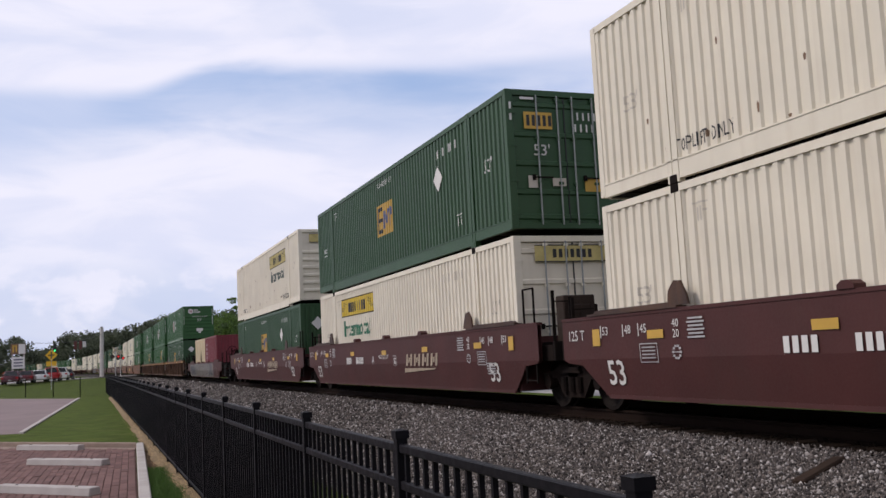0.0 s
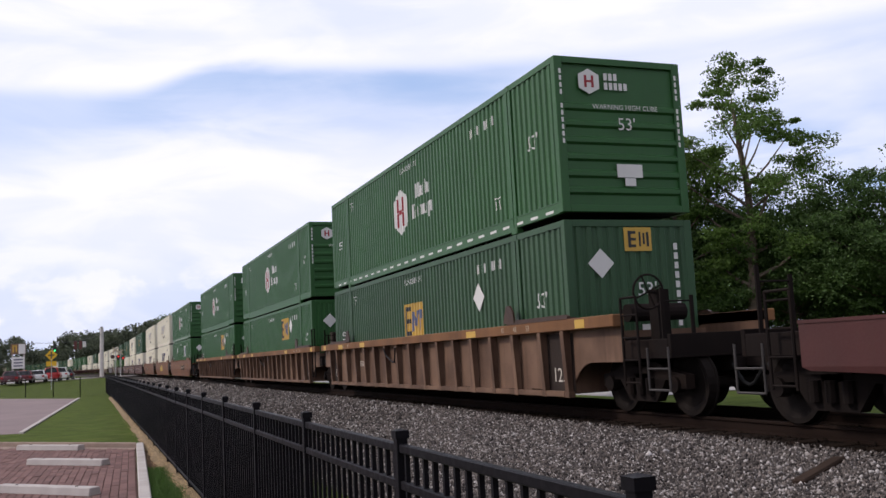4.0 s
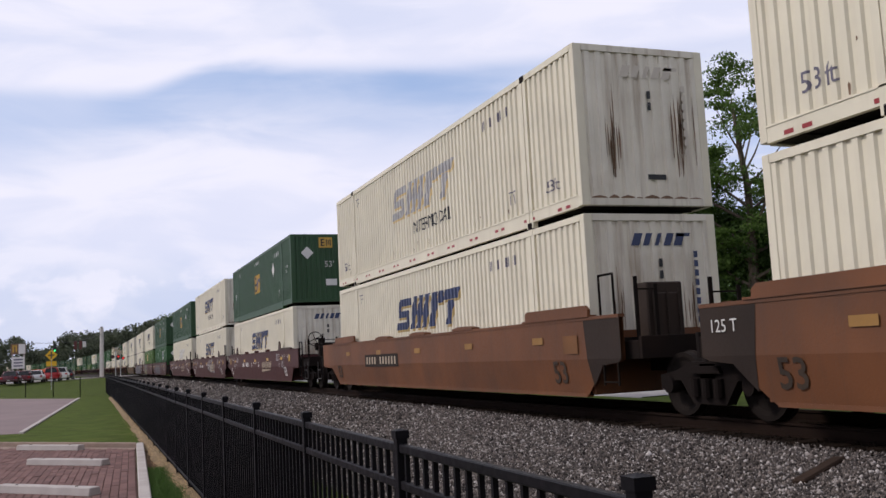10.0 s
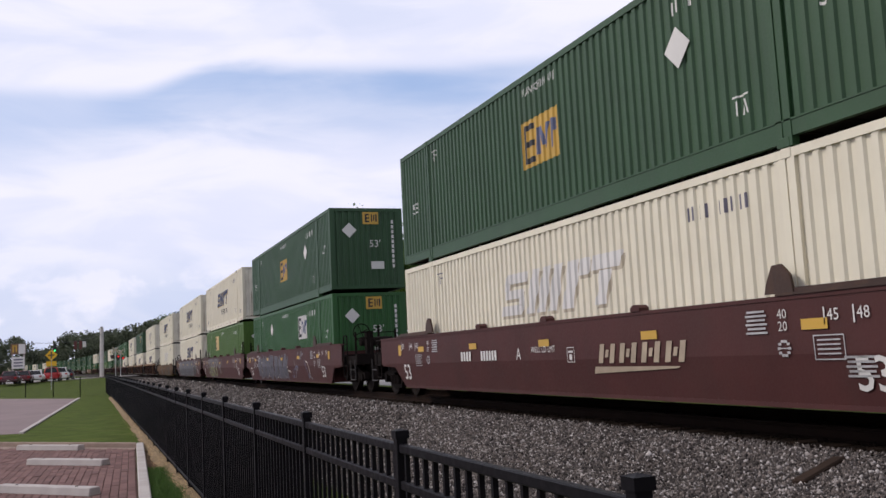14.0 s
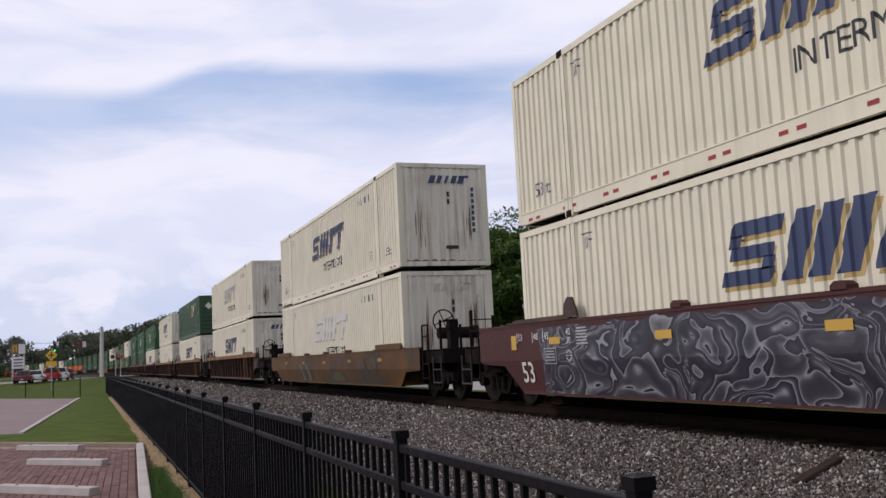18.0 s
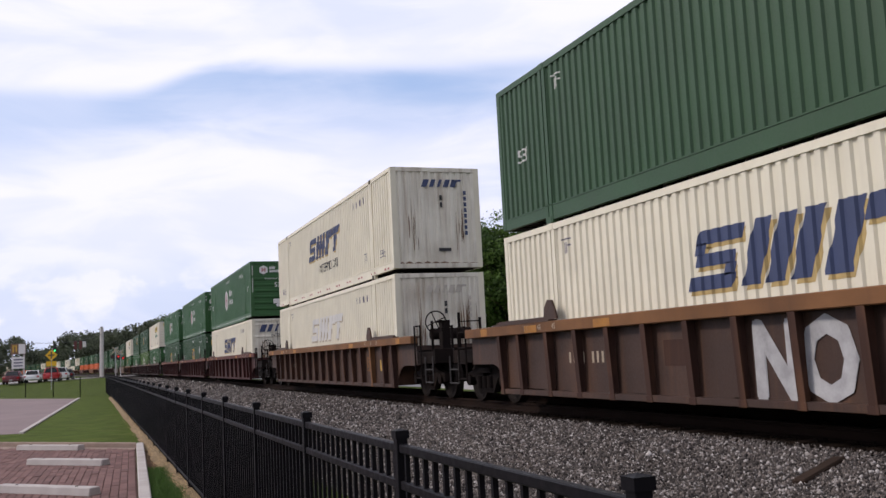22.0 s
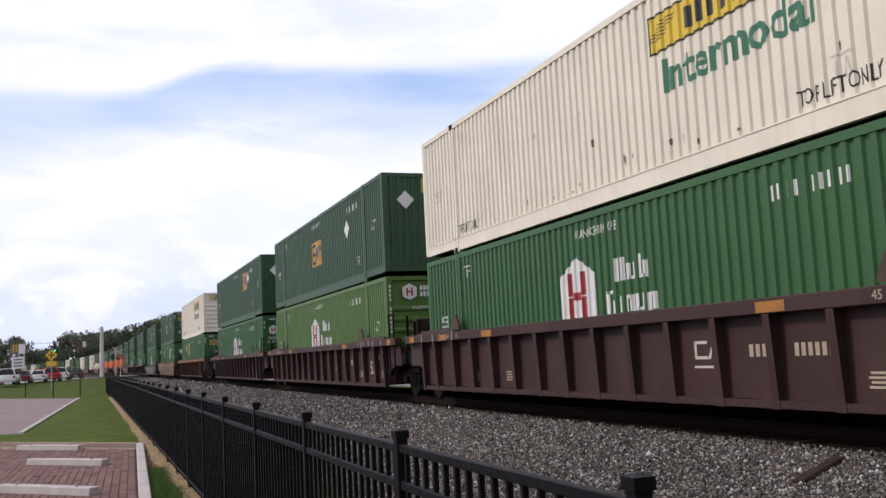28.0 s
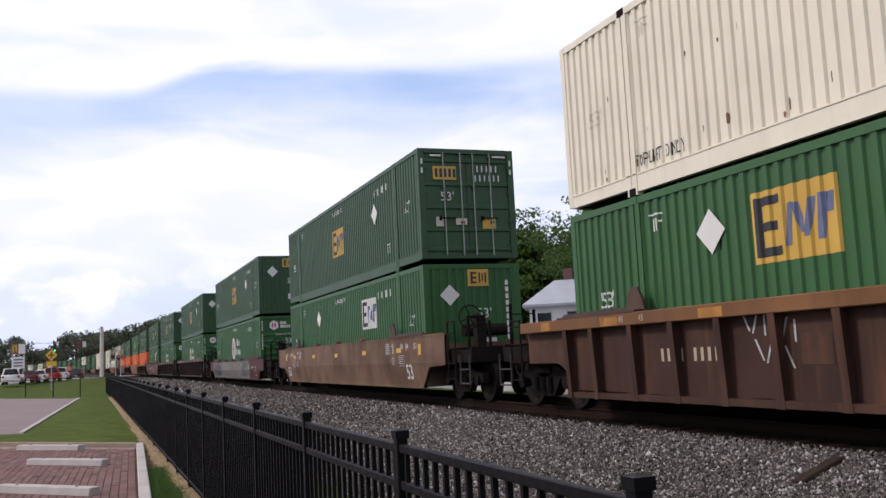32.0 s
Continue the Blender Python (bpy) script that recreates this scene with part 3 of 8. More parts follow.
                prism(bm, [*o, (0.05, HIGH - 0.13), (0.09, HIGH - 0.13)], "x", a, b)
                return bm
            return make
        for s in (-1, 1):
            d = part("door", shared(("door", s), leaf(s)), end_paint, root)
            for x in (0.17, 0.63):
                part("lock_rod", shared(("lock_rod", s, x), lambda: rods(((s * x, -0.004, 0.2), (s * x, -0.004, HIGH - 0.1), 0.017))), M["zinc"] if end_paint is paint else end_paint, d)
                for z in (0.24, 1.0, 1.9, HIGH - 0.2):
                    part("rod_keeper", shared(("rod_keeper", s, x, z), lambda: boxes((s * x - 0.05, s * x + 0.05, -0.016, 0.02, z, z + 0.055))), paint, d)
            for z in (0.4, 1.05, 1.75, 2.4):
                part("hinge", shared(("hinge", s, z), lambda: boxes((min(s * (SIDE - 0.2), s * (SIDE - 0.03)), max(s * (SIDE - 0.2), s * (SIDE - 0.03)), -0.012, 0.02, z, z + 0.09))), paint, d)
            part("door_handle", shared(("door_handle", s), lambda: boxes((s * 0.57 - 0.22, s * 0.57 + 0.22, -0.03, -0.01, 1.12, 1.15), (s * 0.57 - 0.22, s * 0.57 - 0.16, -0.02, 0.03, 1.08, 1.19))), M["steel"], d)
        part("door_gap", shared(("door_gap",), lambda: boxes((-0.011, 0.011, 0.03, 0.09, 0.25, HIGH - 0.13))), M["d_black"], root)
    else:
        def corr():
            bm = bmesh.new()
            ribbed_sheet(bm, -SIDE + 0.16, SIDE - 0.16, 0.24, HIGH - 0.12, lambda s, d, z: (s, d, z), 0.012)
            return bm
        part("front_wall", shared(("front_wall", end), corr), end_paint, root)
    for name, me, mat in (*marks, *end_marks):
        add_mark(name, me, mat, root)
    return root


def add_mark(name, me, mat, root):
    ob = part(name, me, mat, root)
    if name in ("number_strip", "sprayed_paint", "reflector_strip", "notice_block", "rust_mark", "rust_run", "plate", "sprayed_word", "sprayed_shape", "height_warning", "load_limit"):
        ob["kind"] = "stuff"


def mark(name, mat, make, key):
    """A marking mesh that all boxes with it share."""
    return (name, shared(("marking", key), make), M[mat])


def swift_marks(ink, shade, small=True):
    """A slanted five-piece device with a shadow, over one word."""

    def glyph(du, dv):
        h, s = 0.80, 0.40
        def p(u, v, w, hh):
            return rect(u + s * (v - h / 2) + du, v + dv, w, hh, s)
        return shapes(p(-1.64, 0.10, 0.92, 0.19), p(-1.64, 0.40, 0.78, 0.17), p(-1.64, 0.70, 0.92, 0.19), p(-1.98, 0.55, 0.22, 0.16), p(-1.32, 0.25, 0.22, 0.16), p(-0.82, 0.40, 0.34, 0.80), p(-0.38, 0.40, 0.34, 0.80), p(0.06, 0.40, 0.34, 0.80),
                      p(0.62, 0.40, 0.40, 0.80), p(1.02, 0.66, 0.32, 0.28), p(1.72, 0.27, 0.34, 0.54), p(1.72, 0.68, 0.90, 0.24))
    y, z = 8.02, 1.37
    out = []
    if shade:
        out.append(mark("logo_shadow", shade, lambda: side_mark(glyph(0.05, -0.06), y, z, 0.003), ("glyph_shadow", shade)))
    out.append(mark("logo", ink, lambda: side_mark(glyph(0, 0), y, z, 0.006), "glyph"))
    if small:
        out.append(mark("lettering", "d_black", lambda: side_mark(words("INTERMODAL", 0.30), y - 0.68, 0.82), "intermodal_small"))
    return out


def common_marks(ink="d_white", ft="53'", long_no=True):
    out = [mark("length_mark", ink, lambda: side_mark(words(ft, 0.27 if ft != "53ft" else 0.21), 1.05, 1.44 if ft != "53ft" else 0.54, ribbed=True), ("ft", ft)),
           mark("length_mark", ink, lambda: side_mark(words(ft, 0.25), LONG - 1.02, 1.30 if ft != "53ft" else 0.54), ("ft_far", ft)),
           mark("lift_mark", ink, lambda: side_mark(shapes(rect(-0.08, 0.11, 0.03, 0.19), rect(0.03, 0.11, 0.03, 0.19, 0.25), rect(0.10, 0.11, 0.03, 0.19, -0.25), rect(0, 0.26, 0.3, 0.025)), POST + 0.72, 0.56), "lift_mark"),
           mark("lift_mark", ink, lambda: side_mark(shapes(rect(-0.08, 0.11, 0.03, 0.19), rect(0.03, 0.11, 0.03, 0.19), rect(0.10, 0.15, 0.06, 0.03), rect(0, 0.26, 0.3, 0.025)), LONG - POST - 0.5, 2.30), "lift_mark_far")]
    if long_no:
        out.append(mark("number_strip", "d_ink" if ink == "d_black" else ink, lambda: side_mark(bars(10, 0.19, 0.72, 0.27, (4,)), POST + 1.40, 2.33), "number"))
    return out


def dashes(ink, step, w, h=0.05, z=0.17, pair=0.0):
    def make():
        ps, y = [], 0.5
        while y < LONG - 0.5:
            ps.append(rect(-y, 0, w, h))
            if pair:
                ps.append(rect(-y - pair, 0, w, h))
            y += step
        return side_mark(shapes(*ps), 0, z, 0.004, ribbed=False, proud=-0.006)
    return mark("reflector_strip", ink, make, ("dashes", step, z))


def hexagon(k):
    return ((0, -0.5 * k), (0.45 * k, -0.27 * k), (0.45 * k, 0.27 * k), (0, 0.5 * k), (-0.45 * k, 0.27 * k), (-0.45 * k, -0.27 * k))


def group_marks(z, tall=1.0):
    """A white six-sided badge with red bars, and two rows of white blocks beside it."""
    y = 8.86
    k = 1.23 * tall

    def blocks():
        ps = [rect(u, 0.69 + h / 2, 0.085, h) for u, h in ((-0.34, 0.36), (-0.16, 0.36), (0.02, 0.25), (0.16, 0.25), (0.32, 0.36), (0.47, 0.25))]
        ps += [rect(u, top - h / 2, 0.085, h) for u, h, top in ((-0.62, 0.36, 0.56), (-0.46, 0.20, 0.40), (-0.26, 0.25, 0.46), (-0.08, 0.25, 0.46), (0.06, 0.25, 0.46), (0.22, 0.25, 0.46), (0.36, 0.25, 0.46), (0.52, 0.36, 0.46), (0.67, 0.25, 0.46))]
        ps += [rect(0.09, 0.715, 0.14, 0.05), rect(0.395, 0.715, 0.14, 0.05), rect(-0.54, 0.535, 0.18, 0.05), rect(-0.01, 0.435, 0.14, 0.05), rect(0.29, 0.235, 0.14, 0.05), rect(0.595, 0.435, 0.14, 0.05)]
        return side_mark(shapes(*ps), 7.27, 1.0)
    red = lambda: side_mark(shapes(rect(-0.17 * k, 0.16 * k, 0.13 * k, 0.30 * k), rect(0.17 * k, 0.16 * k, 0.13 * k, 0.30 * k), rect(-0.17 * k, -0.16 * k, 0.13 * k, 0.30 * k), rect(0.17 * k, -0.16 * k, 0.13 * k, 0.30 * k), rect(0, 0, 0.20 * k, 0.10 * k)), y, z + 0.57, 0.008)
    return [mark("badge", "d_white", lambda: side_mark(shapes(hexagon(k)), y, z + 0.57), ("badge", z)),
            mark("badge_device", "d_red", red, ("badge_device", z)),
            mark("logo_device", "d_white", blocks, ("badge_blocks", z)),
            mark("height_warning", "d_white", lambda: side_mark(narrow("WARNING HIGH CUBE", 0.145, 0.62), 8.17, 2.50), "warn_cube")]


def square_marks(z, y=8.2, back="d_gold", second="d_mid"):
    """A yellow square with a dark upright device and blue slanted bars."""
    def dark():
        return side_mark(shapes(rect(-0.36, 1.03, 0.34, 0.11), rect(-0.36, 0.41, 0.34, 0.11), rect(-0.39, 0.72, 0.28, 0.11), rect(-0.585, 0.72, 0.11, 0.73)), y, z, 0.009)

    def blue():
        return side_mark(shapes(rect(-0.06, 0.70, 0.12, 0.50, 0.1), rect(0.10, 0.76, 0.10, 0.36, -0.3), rect(0.27, 0.74, 0.10, 0.44, 0.25), rect(0.47, 0.72, 0.11, 0.52, 0.1), rect(0.60, 0.86, 0.14, 0.22, 0.1)), y, z, 0.009)
    return [mark("square_panel", back, lambda: side_mark(shapes(rect(0, 0.72, 1.45, 0.88)), y, z), ("square", z, y)),
            mark("panel_device", "d_black", dark, ("square_dark", z, y)), mark("panel_device", second, blue, ("square_blue", z, y)),
            mark("height_warning", "d_white", lambda: side_mark(narrow("WARNING HIGH CUBE", 0.145, 0.62), 8.17, 2.50), "warn_cube"),
            *[mark("placard", "d_white", lambda: side_mark(shapes(((0, -0.3), (0.3, 0), (0, 0.3), (-0.3, 0))), 11.2 if back == "d_white" else y + 1.5 if y > 10 else y - 4.3 if y > 7 else y - 1.3, 1.84 if 7 < y < 10 else 2.13, ribbed=False), ("diamond", y, back))][:0 if back == "d_tan" else 1]]


def carrier_marks(z=1.78, y=4.45, back="d_yellow", ink="d_green"):
    """A yellow scroll panel with a black edge and bars, over one green word."""
    def panel():
        return side_mark(shapes(rect(0, 0.42, 3.6, 0.58)), y, z, 0.005)

    def edge():
        return side_mark(shapes(rect(0, 0.15, 3.6, 0.03), rect(0, 0.69, 3.6, 0.03), rect(-1.78, 0.42, 0.03, 0.56), rect(1.78, 0.42, 0.03, 0.56), *[rect(s * (1.32 + k * 0.07), 0.58 - k * 0.05, 0.36, 0.015, s * 0.5) for s in (-1, 1) for k in range(6)], *[rect(-0.86 + k * 0.245, 0.41, 0.13, 0.30) for k in range(8)]), y, z, 0.009)
    return [mark("yellow_panel", back, panel, ("scroll", z)), mark("panel_device", "d_black", edge, ("scroll_edge", z)),
            mark("lettering", ink, lambda: side_mark(words("Intermodal", 0.47, 0.022), y + 0.05, z - 0.47), ("intermodal_big", z))]


def rust_spots(seed, count):
    """Small dark rust spots and runs low on the ribs."""
    def make():
        rnd, ps = random.Random(seed), []
        for _ in range(count):
            u, v, w, h = -rnd.uniform(2.4, LONG - 1.0), rnd.choice((0.36, 0.42, 0.5, 0.9, 1.6)) + rnd.uniform(-0.04, 0.1), rnd.uniform(0.02, 0.06), rnd.uniform(0.04, 0.16)
            ps.append(((u - w * 0.3, v), (u + w * 0.25, v), (u + w / 2, v + h * 0.7), (u, v + h), (u - w / 2, v + h * 0.75)))
        return side_mark(shapes(*ps), 0, 0, 0.004)
    return [mark("rust_mark", "d_rust", make, ("spots", seed))]


def lift_words(ink="d_black"):
    return [mark("lettering", ink, lambda: side_mark(narrow("TOP LIFT ONLY", 0.19), LONG - POST - 0.70, 0.40), "top_lift_far"),
            mark("lettering", ink, lambda: side_mark(narrow("TOP LIFT ONLY", 0.19), POST + 0.80, 0.40), "top_lift_near")]


def runs(seed, count):
    """Thin rust runs down an end wall, crowded in two bands."""
    rnd, out = random.Random(seed), []
    for k in range(count):
        x = rnd.gauss((-0.66, 0.72)[k % 2], 0.09)
        z0, high, w = rnd.uniform(0.55, 1.2), rnd.uniform(0.3, 1.3), rnd.uniform(0.008, 0.036)
        out.append(((x - w * 0.2, z0), (x + w * 0.3, z0 + 0.03), (x + w * 0.6, z0 + high * 0.6), (x, min(2.65, z0 + high)), (x - w * 0.5, z0 + high * 0.7)))
    # ragged grime along the foot
    x = -1.12
    while x < 1.08:
        w, h = rnd.uniform(0.12, 0.34), rnd.uniform(0.015, 0.07)
        out.append(((x, 0.245), (x + w, 0.245), (x + w * 0.9, 0.245 + h * 0.5), (x + w * 0.5, 0.245 + h), (x + w * 0.1, 0.245 + h * 0.4)))
        x += w + rnd.uniform(0.0, 0.02)
    return out


def end_set(style):
    E = []
    if style == "square":
        E += [mark("panel", "d_gold", lambda: end_mark(shapes(rect(0.15, 2.55, 0.56, 0.42)), 0, 0, -0.004), "e_sq"),
              mark("panel_device", "d_black", lambda: end_mark(shapes(rect(-0.02, 2.55, 0.06, 0.3), rect(0.06, 2.67, 0.1, 0.05), rect(0.06, 2.55, 0.1, 0.05), rect(0.06, 2.43, 0.1, 0.05), rect(0.19, 2.55, 0.04, 0.26), rect(0.27, 2.56, 0.04, 0.2), rect(0.35, 2.55, 0.05, 0.26)), 0, 0, -0.008), "e_sqb"),
              mark("placard", "d_white", lambda: end_mark(shapes(((-0.62, 1.92), (-0.36, 2.18), (-0.62, 2.44), (-0.88, 2.18))), 0, -0.05, -0.004), "e_dia"),
              mark("length_mark", "d_white", lambda: end_mark(words("53'", 0.24), 0.28, 1.55, -0.004), "e_53"),
              mark("plate", "d_white", lambda: end_mark(shapes(rect(0.35, 0.92, 0.46, 0.26)), 0, 0, -0.004), "e_plate"),
              mark("number_strip", "d_white", lambda: end_mark(shapes(*[rect(0.92, 2.42 - k * 0.17, 0.08, 0.12) for k in range(10)]), 0, 0, -0.004), "e_no")]
    elif style == "hex":
        E += [mark("badge", "d_white", lambda: end_mark(shapes(hexagon(0.46)), -0.62, 2.46, -0.002), "e_hex"),
              mark("badge_device", "d_red", lambda: end_mark(shapes(rect(-0.07, 0, 0.05, 0.22), rect(0.07, 0, 0.05, 0.22), rect(0, 0, 0.1, 0.04)), -0.62, 2.46, -0.006), "e_hexb"),
              mark("logo_device", "d_white", lambda: end_mark(shapes(*[rect(k * 0.1, 0.1, 0.07, 0.13) for k in range(3)], *[rect(k * 0.1, -0.07, 0.07, 0.13) for k in range(5)]), -0.28, 2.46, -0.002), "e_hexc"),
              mark("height_warning", "d_white", lambda: end_mark(words("WARNING HIGH CUBE", 0.09), 0.1, 1.97, 0.004), "e_warn"),
              mark("length_mark", "d_white", lambda: end_mark(words("53'", 0.22), 0.1, 1.60, 0.004), "e_53b"),
              mark("plate", "d_white", lambda: end_mark(shapes(rect(0.1, 0.86, 0.52, 0.24), rect(0.1, 0.66, 0.22, 0.14)), 0, 0, 0.004), "e_plateb"),
              mark("number_strip", "d_white", lambda: end_mark(shapes(*[rect(s * 1.19, 2.62 - k * 0.125, 0.045, 0.085) for k in range(11) if k != 4 for s in (-1, 1)]), 0, 0, -0.004), "e_nob")]
    elif style in ("slant", "slant_pale"):
        ink = "d_blue" if style == "slant" else "d_grey"
        E += [mark("logo", ink, lambda: end_mark(shapes(*[rect(-0.42 + k * 0.21, 0, w, 0.21, 0.4) for k, w in enumerate((0.16, 0.12, 0.08, 0.14, 0.16))], rect(0.5, 0.08, 0.28, 0.06, 0.4)), 0.12, 2.46, 0.004), "e_sl"),
              mark("number_strip", "d_grey", lambda: end_mark(shapes(*[rect(0.85, 2.2 - k * 0.16, 0.08, 0.11) for k in range(8)]), 0, 0, 0.004), "e_sln"),
              mark("plate", "d_black", lambda: end_mark(shapes(rect(0.14, 2.06, 0.07, 0.14), rect(0.14, 1.86, 0.07, 0.14), rect(0.2, 0.62, 0.36, 0.09)), 0, 0, 0.004), "e_slp"),
              mark("rust_run", "d_rust", lambda: end_mark(shapes(*runs(4, 34)), 0, 0, 0.006), "e_slr")] if style == "slant_pale" else [
              mark("logo", ink, lambda: end_mark(shapes(*[rect(-0.42 + k * 0.21, 0, w, 0.21, 0.4) for k, w in enumerate((0.16, 0.12, 0.08, 0.14, 0.16))], rect(0.5, 0.08, 0.28, 0.06, 0.4)), 0.12, 2.46, 0.004), "e_sl"),
              mark("number_strip", "d_blue", lambda: end_mark(shapes(*[rect(0.85, 2.2 - k * 0.16, 0.08, 0.11) for k in range(8)]), 0, 0, 0.004), "e_sln"),
              mark("rust_run", "d_rust", lambda: end_mark(shapes(*runs(7, 14)), 0, 0, 0.006), "e_sls"),
              mark("plate", "d_black", lambda: end_mark(shapes(rect(0.14, 2.06, 0.07, 0.14), rect(0.14, 1.86, 0.07, 0.14), rect(0.2, 0.62, 0.36, 0.09)), 0, 0, 0.004), "e_slp")]
    elif style == "scroll":
        E += [mark("yellow_panel", "d_straw", lambda: end_mark(shapes(rect(0.0, 2.55, 1.7, 0.34)), 0, 0, 0.004), "e_sc"),
              mark("panel_device", "d_black", lambda: end_mark(shapes(*[rect(-0.42 + k * 0.13, 2.55, 0.08, 0.17) for k in range(7)], rect(0, 2.39, 1.7, 0.02), rect(0, 2.71, 1.7, 0.02)), 0, 0, -0.002), "e_scb"),
              mark("plate", "d_grey", lambda: end_mark(shapes(rect(0.35, 0.75, 0.12, 0.14), rect(0.1, 0.75, 0.1, 0.12), rect(0.72, 0.74, 0.24, 0.3)), 0, 0, 0.004), "e_scp")]
    elif style == "door_slant":
        E += [mark("logo", "d_blue", lambda: end_mark(shapes(*[rect(-0.66 + k * 0.34, 0, w, 0.36, 0.4) for k, w in enumerate((0.27, 0.2, 0.1, 0.22, 0.26))], rect(0.82, 0.12, 0.44, 0.1, 0.4)), -0.05, 2.42, -0.024), "e_ds"),
              mark("lettering", "d_black", lambda: end_mark(words("INTERMODAL", 0.15), 0.35, 1.98, -0.024), "e_dsw"),
              mark("number_strip", "d_grey", lambda: end_mark(bars(13, 0.14, 0.8, 0.3, (3, 8)), 0.1, 1.66, -0.024), "e_dsn"),
              mark("placard", "d_rust", lambda: end_mark(shapes(((-0.72, 0.62), (-0.48, 0.86), (-0.72, 1.1), (-0.96, 0.86))), 0, 0, 0.01), "e_dsd"),
              mark("rust_run", "d_rust", lambda: end_mark(shapes(*runs(11, 34)), 0, 0, 0.014), "e_dsr"),
              mark("plate", "d_gold", lambda: end_mark(shapes(rect(0.5, 0.82, 0.34, 0.3)), 0, 0, 0.01), "e_dsp")]
    elif style == "door_hex":
        E += [mark("badge", "d_white", lambda: end_mark(shapes(hexagon(0.44)), -0.78, 2.22, 0.012), "e_dx"),
              mark("badge_device", "d_red", lambda: end_mark(shapes(rect(-0.07, 0, 0.05, 0.22), rect(0.07, 0, 0.05, 0.22), rect(0, 0, 0.1, 0.04)), -0.78, 2.22, 0.008), "e_dxb"),
              mark("logo_device", "d_white", lambda: end_mark(shapes(*[rect(k * 0.1, 0.1, 0.07, 0.13) for k in range(3)], *[rect(k * 0.1, -0.07, 0.07, 0.13) for k in range(5)]), -0.48, 2.22, 0.012), "e_dxc"),
              mark("height_warning", "d_white", lambda: end_mark(words("WARNING", 0.13), -0.58, 1.78, 0.012), "e_dxw"), mark("height_warning", "d_white", lambda: end_mark(words("HIGH CUBE", 0.13), -0.58, 1.60, 0.012), "e_dxh"),
              mark("number_strip", "d_white", lambda: end_mark(bars(5, 0.18, 0.8, 0.28), 0.55, 2.32, 0.012), "e_dgn"), mark("number_strip", "d_white", lambda: end_mark(bars(6, 0.18, 0.8, 0.28), 0.55, 2.06, 0.012), "e_dgm"),
              mark("plate", "d_grey", lambda: end_mark(shapes(rect(-0.78, 1.05, 0.2, 0.24)), 0, 0, 0.012), "e_dxp"),
              mark("plate", "d_gold", lambda: end_mark(shapes(rect(0.55, 1.0, 0.36, 0.26)), 0, 0, 0.012), "e_dgp"),
              mark("reflector_strip", "d_white", lambda: end_mark(shapes(rect(-0.8, 2.72, 0.36, 0.05), rect(0.9, 2.72, 0.36, 0.05), rect(-1.2, 2.45, 0.05, 0.36), rect(1.2, 2.45, 0.05, 0.36)), 0, 0, -0.004), "e_dgr")]
    elif style == "door_green":
        E += [mark("badge", "d_gold", lambda: end_mark(shapes(rect(-0.6, 2.28, 0.62, 0.34)), 0, 0, 0.012), "e_dg"),
              mark("panel_device", "d_black", lambda: end_mark(shapes(*[rect(-0.82 + k * 0.12, 2.28, 0.07, 0.22) for k in range(5)]), 0, 0, 0.008), "e_dgb"),
              mark("number_strip", "d_white", lambda: end_mark(bars(5, 0.16, 0.8, 0.28), 0.55, 2.32, 0.012), "e_dgn"),
              mark("number_strip", "d_white", lambda: end_mark(bars(6, 0.16, 0.8, 0.28), 0.55, 2.08, 0.012), "e_dgm"),
              mark("length_mark", "d_white", lambda: end_mark(words("53'", 0.22), -0.55, 1.58, 0.012), "e_dg53"),
              mark("plate", "d_gold", lambda: end_mark(shapes(rect(0.55, 1.0, 0.36, 0.26)), 0, 0, 0.012), "e_dgp"),
              mark("plate", "d_grey", lambda: end_mark(shapes(rect(-0.78, 1.05, 0.2, 0.24), rect(-0.2, 1.05, 0.3, 0.16)), 0, 0, 0.012), "e_dgq"),
              mark("reflector_strip", "d_white", lambda: end_mark(shapes(rect(-0.8, 2.72, 0.36, 0.05), rect(0.9, 2.72, 0.36, 0.05), rect(-1.2, 2.45, 0.05, 0.36), rect(1.2, 2.45, 0.05, 0.36)), 0, 0, -0.004), "e_dgr")]
    return E


def red_pairs():
    return [dashes("d_red", 1.35, 0.16, 0.055, 0.17, 0.30)]


